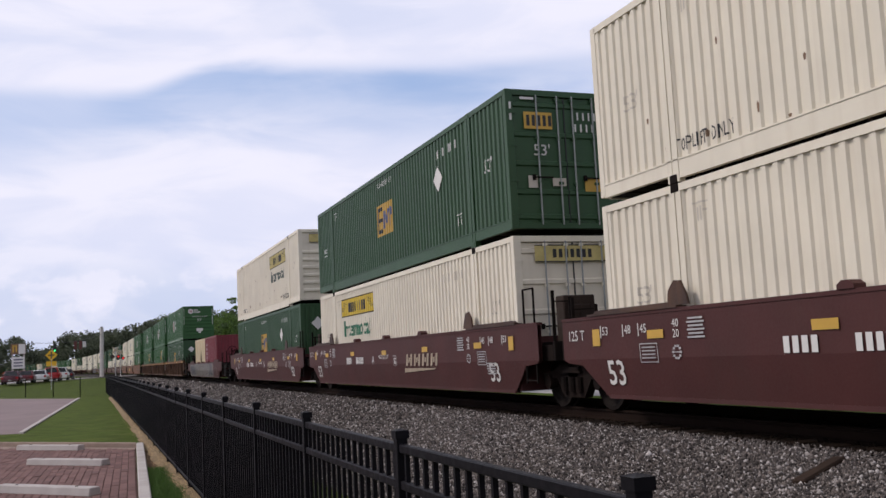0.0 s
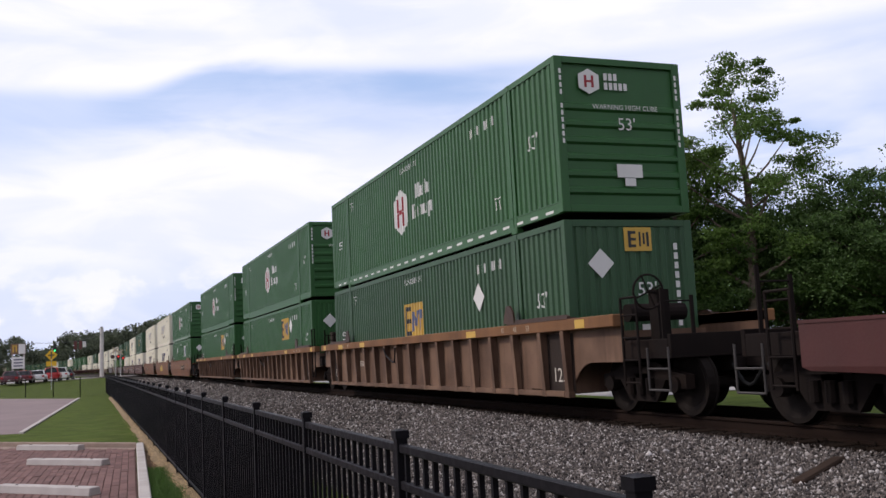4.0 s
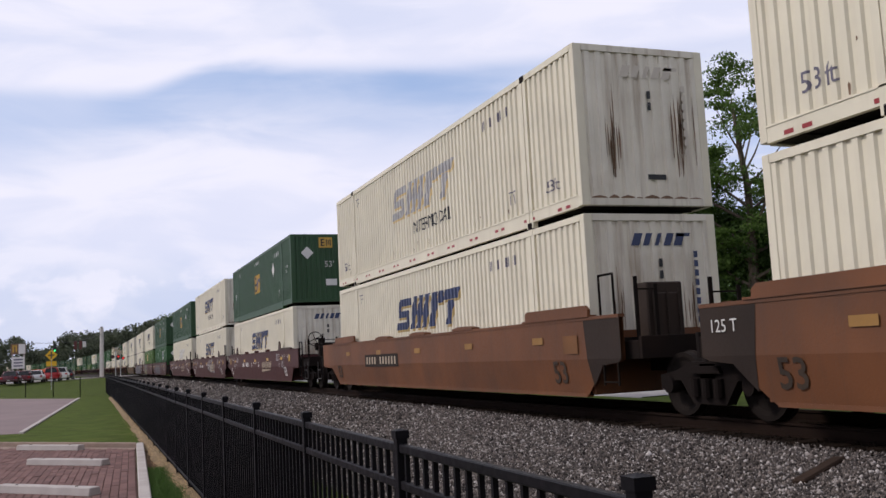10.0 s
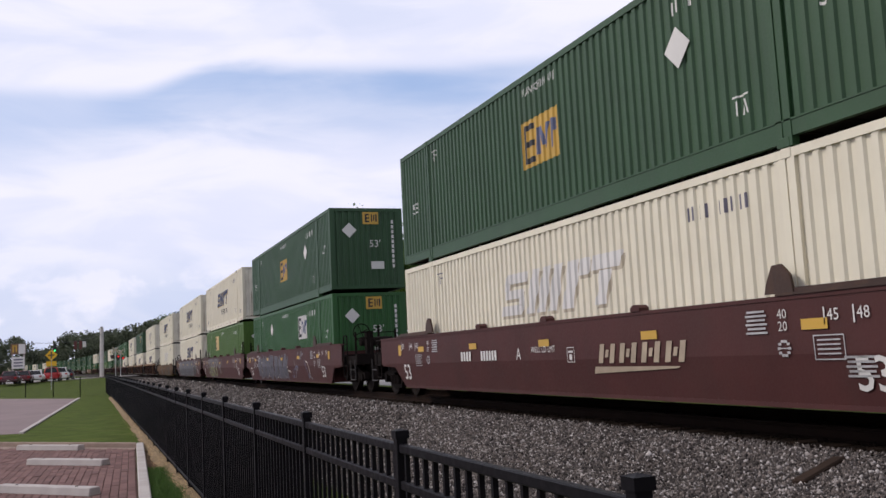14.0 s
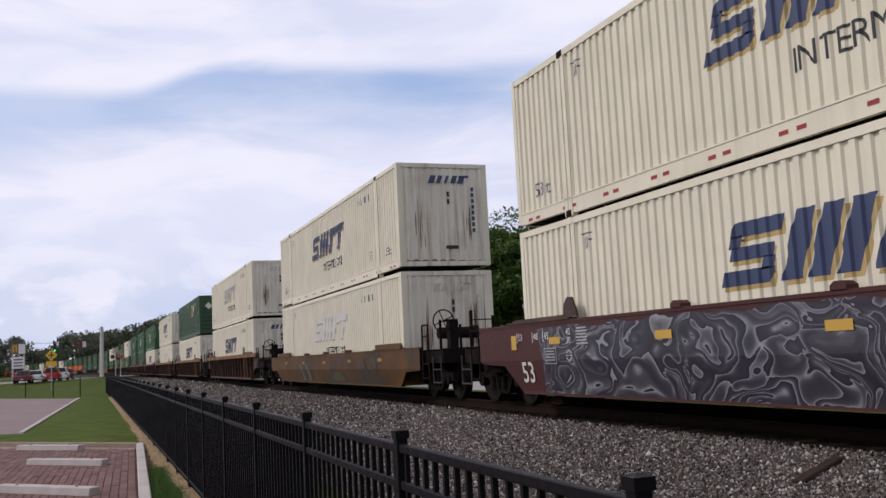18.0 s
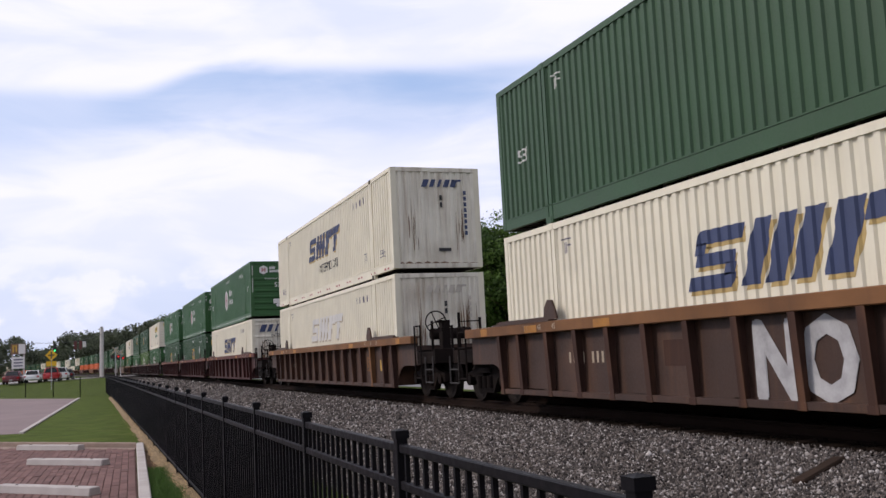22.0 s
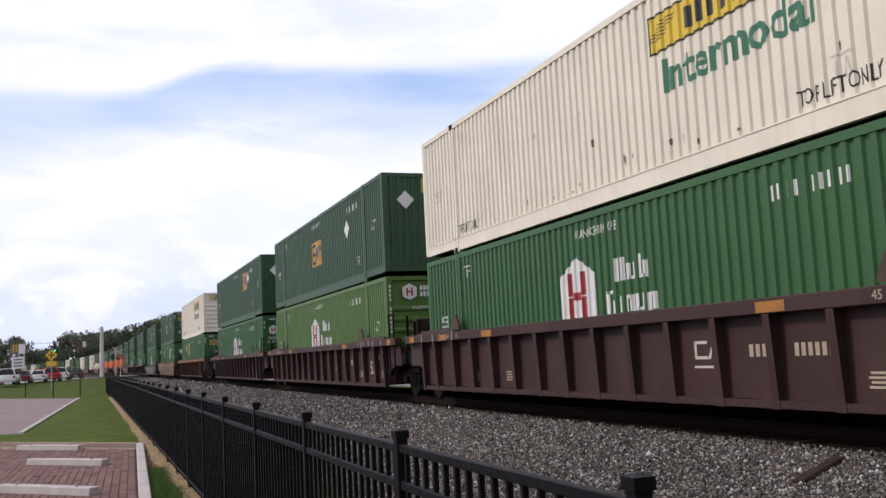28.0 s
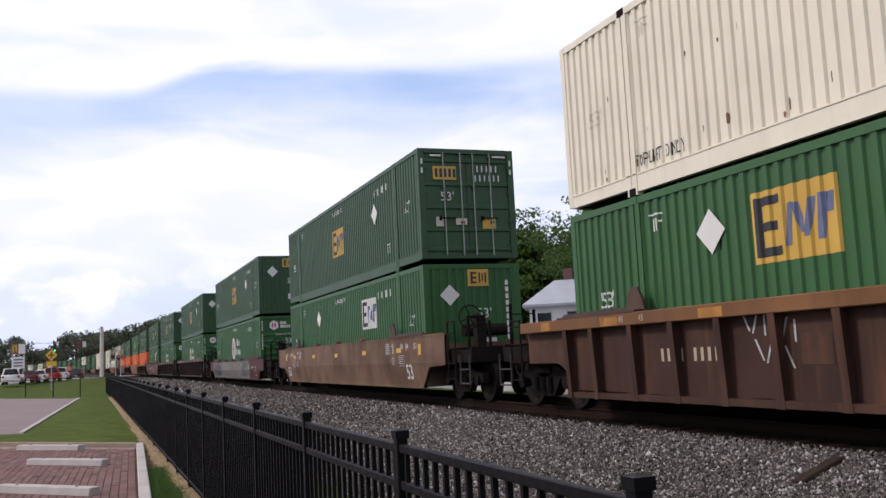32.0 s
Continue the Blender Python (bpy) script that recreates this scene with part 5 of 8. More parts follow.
def ribbed_marks(livery):
    ink = "d_logo"
    out = [car_mark("yellow_patch", "d_gold" if livery == "tan" else "d_amber", lambda: shapes(rect(0, 0, 0.5, 0.13)), y, SILL - 0.11, "patch", 2, 0.006) for y in (3.9, LONG - 3.9, LONG - 1.4)]
    out += [car_mark("yellow_patch", "d_gold" if livery == "tan" else "d_amber", lambda: shapes(rect(0, 0, 0.32, 0.14)), y, SILL - 0.10, "end_patch", 2, 0.006) for y in (-0.72, LONG + 0.72)]
    for k, tx in enumerate(("45", "48", "53")):
        out += [car_mark("load_mark", ink, lambda: words(tx, 0.10), y, SILL - 0.14, "cl" + tx, 2, 0.006) for y in (2.3 - k * 0.55, LONG - 2.3 + k * 0.55)]
    if livery in ("maroon", "brown"):
        out += [car_mark("tick", "d_grey", lambda: shapes(rect(0, 0, 0.03, 0.17)), y, SILL - 0.095, "tick", 2, 0.006) for e in (0.0, 0.76, 1.22, 2.0) for y in (e, LONG - e)]
    if livery == "maroon":
        for y in (0.62, LONG - 0.62):
            out += [car_mark("load_mark", "d_logo", lambda: words("125", 0.20), y, 0.50, "r125", 1, 0.008)]
        out += [car_mark("faded_patch", "chord_red", lambda: shapes(rect(0, 0, 0.7, 0.3)), LONG - 0.7, 0.9, "old_red", 1, 0.006)]
    elif livery == "dark":
        out += [car_mark("number_strip", "d_logo", lambda: bars(9, 0.18, 0.85, 0.42, (4,)), 13.0, 0.80, "rnd", 1, 0.006),
                car_mark("yellow_patch", "d_gold", lambda: shapes(rect(0, 0, 0.32, 0.30)), 1.25, 0.82, "square_patch", 1, 0.006),
                car_mark("faded_patch", "car_rusty", lambda: shapes(rect(0, 0, 0.5, 0.36)), 10.6, 0.92, "old_patch", 1, 0.006),
                car_mark("faded_patch", "chord_rust", lambda: shapes(rect(0, 0, 0.52, 0.40)), 2.46, 0.86, "stencil_patch", 1, 0.005), car_mark("length_mark", "d_bark", lambda: words("53", 0.30, 0.012), 2.46, 0.71, "r53", 1, 0.009)]
    elif livery == "tan":
        for y in (LONG - 0.34, 0.34):
            out += [car_mark("end_panel", "soot", lambda: shapes(rect(0, 0.51, 1.05, 1.0)), y, 0.29, "soot_panel", 1, 0.004),
                    car_mark("load_mark", "d_grey", lambda: words("125", 0.24), y, 0.48, "r125", 1, 0.008)]
        out += [car_mark("number_strip", "d_grey", lambda: bars(9, 0.16, 0.9, 0.4, (3,)), 13.0, 0.80, "rno", 1, 0.006)]
    else:
        out += [car_mark("length_mark", "d_shade", lambda: words("53", 0.36, 0.015), 1.36, 0.58, "r53", 1, 0.006),
                car_mark("logo", "d_grey", lambda: shapes(rect(-0.2, 0.12, 0.05, 0.22), rect(-0.08, 0.22, 0.26, 0.04), rect(-0.08, 0.02, 0.26, 0.04), rect(0.14, 0.12, 0.05, 0.24, 0.5), rect(0.28, 0.12, 0.05, 0.24, -0.5), rect(0, -0.10, 0.5, 0.03)), 5.4, 0.82, "rlogo", 1, 0.006),
                car_mark("number_strip", "d_logo", lambda: bars(3, 0.15, 0.8, 0.62), 4.36, 0.84, "rna", 1, 0.006), car_mark("number_strip", "d_logo", lambda: bars(6, 0.15, 0.72, 0.62), 3.42, 0.84, "rnb", 1, 0.006)]
        for y in (2.5, 0.35, LONG - 4.6, LONG - 2.9):
            out.append(car_mark("notice_block", ink, lambda: notice(4, 0.34), y, 0.50, "rn", 1, 0.006))
        for k, tx in enumerate(("45", "48")):
            out.append(car_mark("load_mark", ink, lambda: words(tx, 0.12), 1.2 - k * 0.5, 0.98, "rl" + tx, 1, 0.006))
    return out


def car_marks(style, livery):
    if style == "ribbed":
        return ribbed_marks(livery)
    out = []
    ink = "d_logo" if livery[:4] == "rust" else "d_white"
    gold = "d_dull" if livery[:4] == "rust" or livery == "camo" else "d_gold"
    for y, z in () if livery == "silver" else ((14.6, 1.19), (11.35, 1.18), (8.1, 1.16), (4.8, 1.18), (1.55, 1.19)):
        out.append(car_mark("yellow_patch", gold, lambda: shapes(rect(0, 0, 0.40, 0.12)), y, z, "patch", 0))
    if livery == "camo":
        return out
    if livery == "silver":
        for y, z, tx, h in ((2.28, 1.03, "40", 0.13), (2.28, 0.87, "20", 0.13), (1.49, 0.95, "45", 0.13), (1.05, 0.95, "48", 0.13), (0.26, 0.93, "53", 0.14)):
            out.append(car_mark("load_mark", ink, lambda: words(tx, h), y, z, "s" + tx, 0))
        out.append(car_mark("notice_block", "d_grey", lambda: shapes(rect(0, 0.17, 0.62, 0.02), rect(0, -0.17, 0.62, 0.02), rect(-0.31, 0, 0.02, 0.34), rect(0.31, 0, 0.02, 0.34)), 0.47, 0.68, "empty_frame", 0))
        return out
    out += [car_mark("length_mark", "d_bark" if livery[:4] == "rust" else ink, lambda: words("53", 0.36, 0.012), y, 0.47, "c53", 0) for y in (LONG - 0.42, 0.8)]
    for end in () if livery[:4] == "rust" else (0, 1):
        def at(d):
            return LONG - d if end else d
        for d, tx in ((0.20, "53"), (0.84, "48"), (1.26, "45")):
            out.append(car_mark("load_mark", ink, lambda: words(tx, 0.125), at(d), 1.22, "cl" + tx, 0))
            out.append(car_mark("tick", ink, lambda: shapes(rect(0, 0.05, 0.022, 0.19)), at(d) + 0.13, 1.22, "ctick", 0))
        out.append(car_mark("load_mark", ink, lambda: words("40", 0.11), at(2.05), 1.27, "cl40", 0))
        out.append(car_mark("load_mark", ink, lambda: words("20", 0.11), at(2.05), 1.13, "cl20", 0))
        out.append(car_mark("notice_block", ink if livery[:4] == "rust" else "d_fade", lambda: notice(6, 0.38), at(2.50), 1.12, "cn", 0))
        out.append(car_mark("notice_block", "d_fade", lambda: shapes(rect(0, 0.13, 0.44, 0.014), rect(0, -0.13, 0.44, 0.014), rect(-0.22, 0, 0.014, 0.27), rect(0.22, 0, 0.014, 0.27), *[rect(0, k * 0.05 - 0.07, 0.34, 0.018) for k in range(4)]), at(1.36), 0.93, "cframe", 0))
        out.append(car_mark("notice_block", "d_fade", lambda: shapes(rect(0, 0, 0.13, 0.012), *[rect(math.cos(k * math.tau / 10) * 0.085, math.sin(k * math.tau / 10) * 0.085, 0.05, 0.03) for k in range(10)]), at(2.05), 0.93, "cring", 0))
        out.append(car_mark("yellow_patch", gold, lambda: shapes(rect(0, 0, 0.22, 0.26)), at(-0.08), 1.19, "cend", 0))
    if livery == "spray":
        return out
    if livery == "brown":
        out += [car_mark("number_strip", ink, lambda: bars(4, 0.19, 0.78, 0.66), 11.75, 0.88, "cna", 0), car_mark("number_strip", ink, lambda: bars(6, 0.19, 0.72, 0.66), 10.55, 0.88, "cnb", 0),
                car_mark("length_mark", ink, lambda: words("A", 0.21), 9.15, 0.88, "ca", 0),
                car_mark("load_limit", ink, lambda: words("WELL LD LMT", 0.105), 8.15, 1.00, "cw", 0),
                car_mark("notice_block", ink, lambda: shapes(rect(0, 0.12, 0.24, 0.012), rect(0, -0.12, 0.24, 0.012), rect(-0.12, 0, 0.012, 0.24), rect(0.12, 0, 0.012, 0.24), rect(0, 0.05, 0.16, 0.03), rect(0, -0.04, 0.09, 0.09)), 7.14, 0.94, "cp", 0),
                car_mark("notice_block", "d_fade", lambda: notice(5, 0.42), 0.95, 0.62, "cn2", 0),
                car_mark("logo", "d_logo", lambda: shapes(*[rect(-0.88 + k * 0.60 + d, 0.31, w, h, 0.3) for k in range(4) for d, w, h in ((-0.17, 0.13, 0.29), (0.15, 0.13, 0.29), (0.0, 0.09, 0.12))], ((-1.34, 0.0), (0.9, 0.08), (1.0, 0.11), (-1.28, 0.11))), 5.1, 0.63, "clogo", 0)]
    if livery == "rust":
        out += [car_mark("yellow_panel", "d_yellow", lambda: shapes(rect(0, 0, 2.68, 0.56)), 8.28, 0.975, "ctp", 0, 0.022),
                car_mark("panel_device", "d_rust", lambda: shapes(rect(-0.72, -0.04, 0.20, 0.36), rect(-0.02, -0.04, 0.20, 0.36), rect(-0.36, 0.20, 1.16, 0.10), rect(0.68, 0, 0.26, 0.44, 0.7)), 8.28, 0.975, "ctb", 0, 0.026)]
    if livery == "rust_far":
        out += [car_mark("number_panel", "soot", lambda: shapes(rect(0, 0, 3.1, 0.34)), 11.2, 0.96, "crq", 0, 0.014), car_mark("number_strip", "d_logo", lambda: bars(11, 0.2, 1.3, 0.5, (4,)), 11.2, 0.86, "crp", 0)]
    if livery == "rust_plain":
        out += [car_mark("number_panel", "soot", lambda: shapes(rect(0, 0, 3.1, 0.34)), 4.7, 0.96, "crq", 0, 0.014), car_mark("number_strip", "d_logo", lambda: bars(11, 0.2, 1.3, 0.42, (4,)), 4.7, 0.86, "crp", 0)]
    if livery[:4] == "rust":
        out.append(car_mark("faded_patch", "chord_rust", lambda: shapes(rect(0, 0, 0.5, 0.3)), 0.35, 1.10, "old_gold", 0))
    return out


def ribbed_word(text, y, wide, z0, z1, mat, heavy=0.055):
    """A word sprayed with a broad stroke across the sheet between the ribs."""
    def make():
        bm = bmesh.new()
        for n in range(8):
            one = words(text, 1.0)
            us = [v.co.x for v in one.verts]
            k = wide / (max(us) - min(us))
            for v in one.verts:
                v.co = (v.co.x * k + math.cos(n * math.tau / 8) * heavy, z0 + heavy + (z1 - z0 - 2 * heavy) * max(0, min(1, v.co.y)) + math.sin(n * math.tau / 8) * heavy, n * 0.0008)
            tmp = bpy.data.meshes.new("tmp")
            one.to_mesh(tmp)
            one.free()
            bm.from_mesh(tmp)
            bpy.data.meshes.remove(tmp)
        return bm
    return [car_mark("sprayed_word", mat, make, y, 0.0, text + "rib", 1, 0.010)]


def sprayed_word(text, y, wide, z0, z1, fills, edge, shear=0.0):
    """One sprayed word, stretched along a smooth side: a dark edge and a fill in two tones."""
    def sheet(grow, lo, hi, lift, key, mat):
        def make():
            bm = bmesh.new()
            steps = [(0, 0)] if not grow else [(math.cos(a * math.tau / 8) * grow, math.sin(a * math.tau / 8) * grow * 0.7) for a in range(8)]
            for du, dv in steps:
                one = words(text, 1.0)
                us = [v.co.x for v in one.verts]
                k, u0 = wide / (max(us) - min(us)), (max(us) + min(us)) / 2
                for v in one.verts:
                    h = max(0.0, min(1.0, v.co.y))
                    v.co = ((v.co.x - u0) * k + du + shear * (h - 0.5), z0 + (z1 - z0) * h + dv, 0)
                for cut in (lo, CREASE, hi):
                    bmesh.ops.bisect_plane(one, geom=one.verts[:] + one.edges[:] + one.faces[:], plane_co=(0, cut, 0), plane_no=(0, 1, 0))
                bmesh.ops.delete(one, geom=[f for f in one.faces if not lo <= f.calc_center_median().y <= hi], context="FACES")
                tmp = bpy.data.meshes.new("tmp")
                one.to_mesh(tmp)
                one.free()
                bm.from_mesh(tmp)
                bpy.data.meshes.remove(tmp)
                if grow:
                    for v in bm.verts:
                        v.co.z = 0
            return bm
        return car_mark("sprayed_word", mat, make, y, 0.0, key, 0, lift)
    top, foot, mid = SILL - 0.08, FOOT + 0.03, 0.92
    out = [sheet(0.0, mid, top, 0.014, text + "up", fills[0]), sheet(0.0, foot, mid, 0.014, text + "low", fills[1])]
    if edge:
        out += [sheet(0.10, foot, top, 0.010, text + "edge", edge), sheet(0.14, foot, top, 0.007, text + "halo", "d_fade")]
    return out


def swirl_paint():
    """Marbled spray: dark folds with thin pale crests that curl round one another."""
    m, nt, bs = nodes_of("marbled_grey_spray")
    N, Lk = nt.nodes.new, nt.links.new
    tc, mp = N("ShaderNodeTexCoord"), N("ShaderNodeMapping")
    mp.inputs["Scale"].default_value = (0.0, 0.9, 1.3)
    mp.inputs["Rotation"].default_value = (radians(28), 0, 0)
    Lk(tc.outputs["Object"], mp.inputs["Vector"])
    wob = N("ShaderNodeTexNoise")
    wob.inputs["Scale"].default_value, wob.inputs["Detail"].default_value = 0.9, 1.5
    Lk(mp.outputs[0], wob.inputs["Vector"])
    add = N("ShaderNodeVectorMath")
    add.operation = "MULTIPLY_ADD"
    add.inputs[1].default_value = (0.0, 4.4, 4.4)
    Lk(wob.outputs["Color"], add.inputs[0])
    Lk(mp.outputs[0], add.inputs[2])
    fold = N("ShaderNodeTexNoise")
    fold.inputs["Scale"].default_value, fold.inputs["Detail"].default_value, fold.inputs["Distortion"].default_value = 0.55, 2.5, 1.2
    Lk(add.outputs[0], fold.inputs["Vector"])
    times, part_of = N("ShaderNodeMath"), N("ShaderNodeMath")
    times.operation, times.inputs[1].default_value = "MULTIPLY", 9.0
    part_of.operation = "FRACT"
    Lk(fold.outputs["Fac"], times.inputs[0])
    Lk(times.outputs[0], part_of.inputs[0])
    rp = N("ShaderNodeValToRGB")
    els = rp.color_ramp.elements
    els[0].position, els[0].color = 0.0, (0.26, 0.27, 0.26, 1)
    els[1].position, els[1].color = 1.0, (0.008, 0.007, 0.010, 1)
    for p, c in ((0.10, (0.15, 0.155, 0.15)), (0.26, (0.062, 0.062, 0.064)), (0.50, (0.032, 0.030, 0.035)), (0.90, (0.014, 0.012, 0.016))):
        els.new(p).color = (*c, 1)
    Lk(part_of.outputs[0], rp.inputs[0])
    tint = N("ShaderNodeMixRGB")
    tint.blend_type = "MULTIPLY"
    tint.inputs[2].default_value = (0.82, 0.72, 1.0, 1)
    Lk(wob.outputs["Fac"], tint.inputs[0])
    Lk(rp.outputs[0], tint.inputs[1])
    Lk(tint.outputs[0], bs.inputs["Base Color"])
    bs.inputs["Roughness"].default_value = 0.5
    return m


M["swirl"] = swirl_paint()


def smudge_paint(y, z, r):
    """A soft dark puff of spray that fades out to its rim."""
    m, nt, bs = nodes_of("faint_dark_spray")
    N, Lk = nt.nodes.new, nt.links.new
    tc, mp, gr, k = N("ShaderNodeTexCoord"), N("ShaderNodeMapping"), N("ShaderNodeTexGradient"), N("ShaderNodeMath")
    mp.vector_type = "TEXTURE"
    mp.inputs["Location"].default_value, mp.inputs["Scale"].default_value = (-SIDE, y, z), (r, r, r)
    gr.gradient_type = "SPHERICAL"
    k.operation, k.inputs[1].default_value = "MULTIPLY", 0.85
    Lk(tc.outputs["Object"], mp.inputs["Vector"])
    Lk(mp.outputs[0], gr.inputs["Vector"])
    Lk(gr.outputs["Fac"], k.inputs[0])
    Lk(k.outputs[0], bs.inputs["Alpha"])
    bs.inputs["Base Color"].default_value = (0.06, 0.05, 0.035, 1)
    bs.inputs["Roughness"].default_value = 0.8
    return m


M["smudge"] = smudge_paint(2.5, 1.10, 0.75)


def smooth_blob(pts, n=5):
    """A closed outline rounded through its corner points."""
    out, m = [], len(pts)
    for i in range(m):
        a, b, c, d = [Vector(pts[(i + k - 1) % m]) for k in range(4)]
        for k in range(n):
            t = k / n
            out.append(tuple(0.5 * ((2 * b) + (c - a) * t + (2 * a - 5 * b + 4 * c - d) * t * t + (3 * b - a - 3 * c + d) * t ** 3)))
    return out


def side_blobs(name, mat, polys, y, key, lift, grow=0.0):
    """Rounded sprayed shapes in (along the car, height), cut where the side breaks at its crease."""
    def make():
        bm = bmesh.new()
        for n in range(8 if grow else 1):
            du, dv = (math.cos(n * math.tau / 8) * grow, math.sin(n * math.tau / 8) * grow * 0.7) if grow else (0, 0)
            for p in polys:
                vs = [bm.verts.new((u + du, min(SILL - 0.07, max(FOOT + 0.03, v + dv)), n * 0.0003)) for u, v in p]
                bm.faces.new(vs)
        bmesh.ops.bisect_plane(bm, geom=bm.verts[:] + bm.edges[:] + bm.faces[:], plane_co=(0, CREASE, 0), plane_no=(0, 1, 0))
        bmesh.ops.triangulate(bm, faces=bm.faces[:])
        return bm
    return car_mark(name, mat, make, y, 0.0, key, 0, lift)


def camo_shapes():
    """Two clusters of dark swept shapes with pale slivers between them."""
    lo, mid, hi = FOOT + 0.08, 0.86, 1.34
    sweep = [smooth_blob([(u, lo), (u + 0.52, lo + 0.02), (u + 0.50, 0.62), (u + 0.22, mid), (u + 0.18, hi - d), (u - 0.30, hi - d - 0.06), (u - 0.34, 0.98), (u - 0.12, 0.70)]) for u, d in ((-1.30, 0.28), (-0.45, 0.02), (0.55, 0.34))]
    pale = [smooth_blob([(u, lo + 0.02), (u + 0.26, lo + 0.02), (u + 0.18, 0.66), (u - 0.10, 0.95), (u - 0.28, hi - 0.22), (u - 0.44, hi - 0.26), (u - 0.30, 0.92), (u - 0.04, 0.62)]) for u in (-0.74, 0.28)]
    plume = [smooth_blob([(-1.6, lo), (1.5, lo), (1.1, 0.55), (0.62, 0.74), (0.70, 1.15), (0.28, 1.32), (0.02, 1.18), (0.34, 1.02), (0.26, 0.80), (-0.3, 0.86), (-0.62, 1.26), (-1.05, 1.16), (-1.1, 0.84), (-1.3, 0.62)])]
    return [side_blobs("sprayed_shape", "d_bark", sweep, 10.9, "camo_dark", 0.010), side_blobs("sprayed_shape", "d_ash", pale, 10.9, "camo_pale", 0.013),
            side_blobs("sprayed_shape", "d_bark", plume, 6.3, "camo_plume", 0.010), side_blobs("sprayed_shape", "d_bark", plume, 2.6, "camo_plume_two", 0.010), side_blobs("sprayed_shape", "d_olive", [smooth_blob([(-0.9, 0.42), (0.5, 0.40), (0.3, 0.62), (-0.2, 0.74), (-0.7, 0.66)])], 6.1, "camo_olive", 0.013)]


def block_word(seed, y, count, pitch, z0, z1, fill, edge, halo, key, heavy=0.05):
    """A row of tall jagged sprayed blocks that nobody can read, with a dark edge and a pale rim."""
    rnd, polys = random.Random(seed), []
    h = z1 - z0
    for k in range(count):
        u, w, lean = (k - (count - 1) / 2) * pitch, pitch * rnd.uniform(0.80, 0.95), rnd.uniform(-0.10, 0.22)
        flip = rnd.choice((-1, 1))
        base = [(-0.5, 0.0), (-0.12, 0.02), (-0.05, 0.30), (0.10, 0.32), (0.14, 0.0), (0.50, 0.03), (0.40, 0.46), (0.52, 0.60), (0.36, 1.0), (-0.08, 0.96), (-0.02, 0.66), (-0.20, 0.62), (-0.26, 0.94), (-0.48, 0.98), (-0.40, 0.52)]
        polys.append([(u + w * (flip * a + rnd.uniform(-0.10, 0.10)) + lean * (b - 0.5), z0 + h * max(0.0, min(1.0, b + rnd.uniform(-0.13, 0.13)))) for a, b in base])
    out = [side_blobs("sprayed_shape", halo, polys, y, key + "halo", 0.008, heavy * 1.7)] if halo else []
    return out + [side_blobs("sprayed_shape", edge, polys, y, key + "edge", 0.012, heavy), side_blobs("sprayed_shape", fill, polys, y, key + "fill", 0.016)]


def crease_sheet(wide):
    """A ragged-ended sheet of spray from the foot of a smooth side to near its top."""
    rnd, bm = random.Random(3), bmesh.new()
    zs = (FOOT + 0.02, CREASE, SILL - 0.10)
    left, right = [-wide / 2, -wide / 2 + 0.1, -wide / 2 - 0.1], [wide / 2 - 0.1, wide / 2 + 0.25, wide / 2 + 0.05]
    rows = [[bm.verts.new((a + (b - a) * k / 30, z + (rnd.uniform(-0.05, 0.04) if z == zs[2] else 0), 0)) for k in range(31)] for a, b, z in zip(left, right, zs)]
    for r0, r1 in zip(rows, rows[1:]):
        for k in range(30):
            bm.faces.new((r0[k], r0[k + 1], r1[k + 1], r1[k]))
    return bm


def spray(seed, colours, y0, y1, z0, z1, count, wide):
    """Sprayed strokes that nobody can read: ribbons that curl along the car's side."""
    rnd = random.Random(seed)
    out = []
    for ci, mat in enumerate(colours):
        def make():
            bm = bmesh.new()
            for _ in range(count):
                y, z, a = rnd.uniform(y0, y1), rnd.uniform(z0, z1), rnd.uniform(0, 6.28)
                w, turn_by = rnd.uniform(0.5, 1.0) * wide, rnd.uniform(-0.7, 0.7)
                prev = None
                for k in range(rnd.randint(4, 11)):
                    z2 = min(z1, max(z0, z))
                    n = (-math.sin(a) * w / 2, math.cos(a) * w / 2)
                    pair = [bm.verts.new((plate_x(min(SILL - 0.06, max(FOOT + 0.02, z2 + sg * n[1])), -1) - 0.006 - ci * 0.002, y + sg * n[0], min(SILL - 0.06, max(FOOT + 0.02, z2 + sg * n[1])))) for sg in (-1, 1)]
                    if prev:
                        bm.faces.new((prev[0], prev[1], pair[1], pair[0]))
                    prev = pair
                    y += math.cos(a) * 0.16
                    z += math.sin(a) * 0.16
                    if z > z1 or z < z0:
                        a = -a
                    a += turn_by + rnd.uniform(-0.3, 0.3)
            return bm
        out.append(("sprayed_paint", mesh_of(make(), "sprayed_paint", M[mat]), M[mat]))
    return out


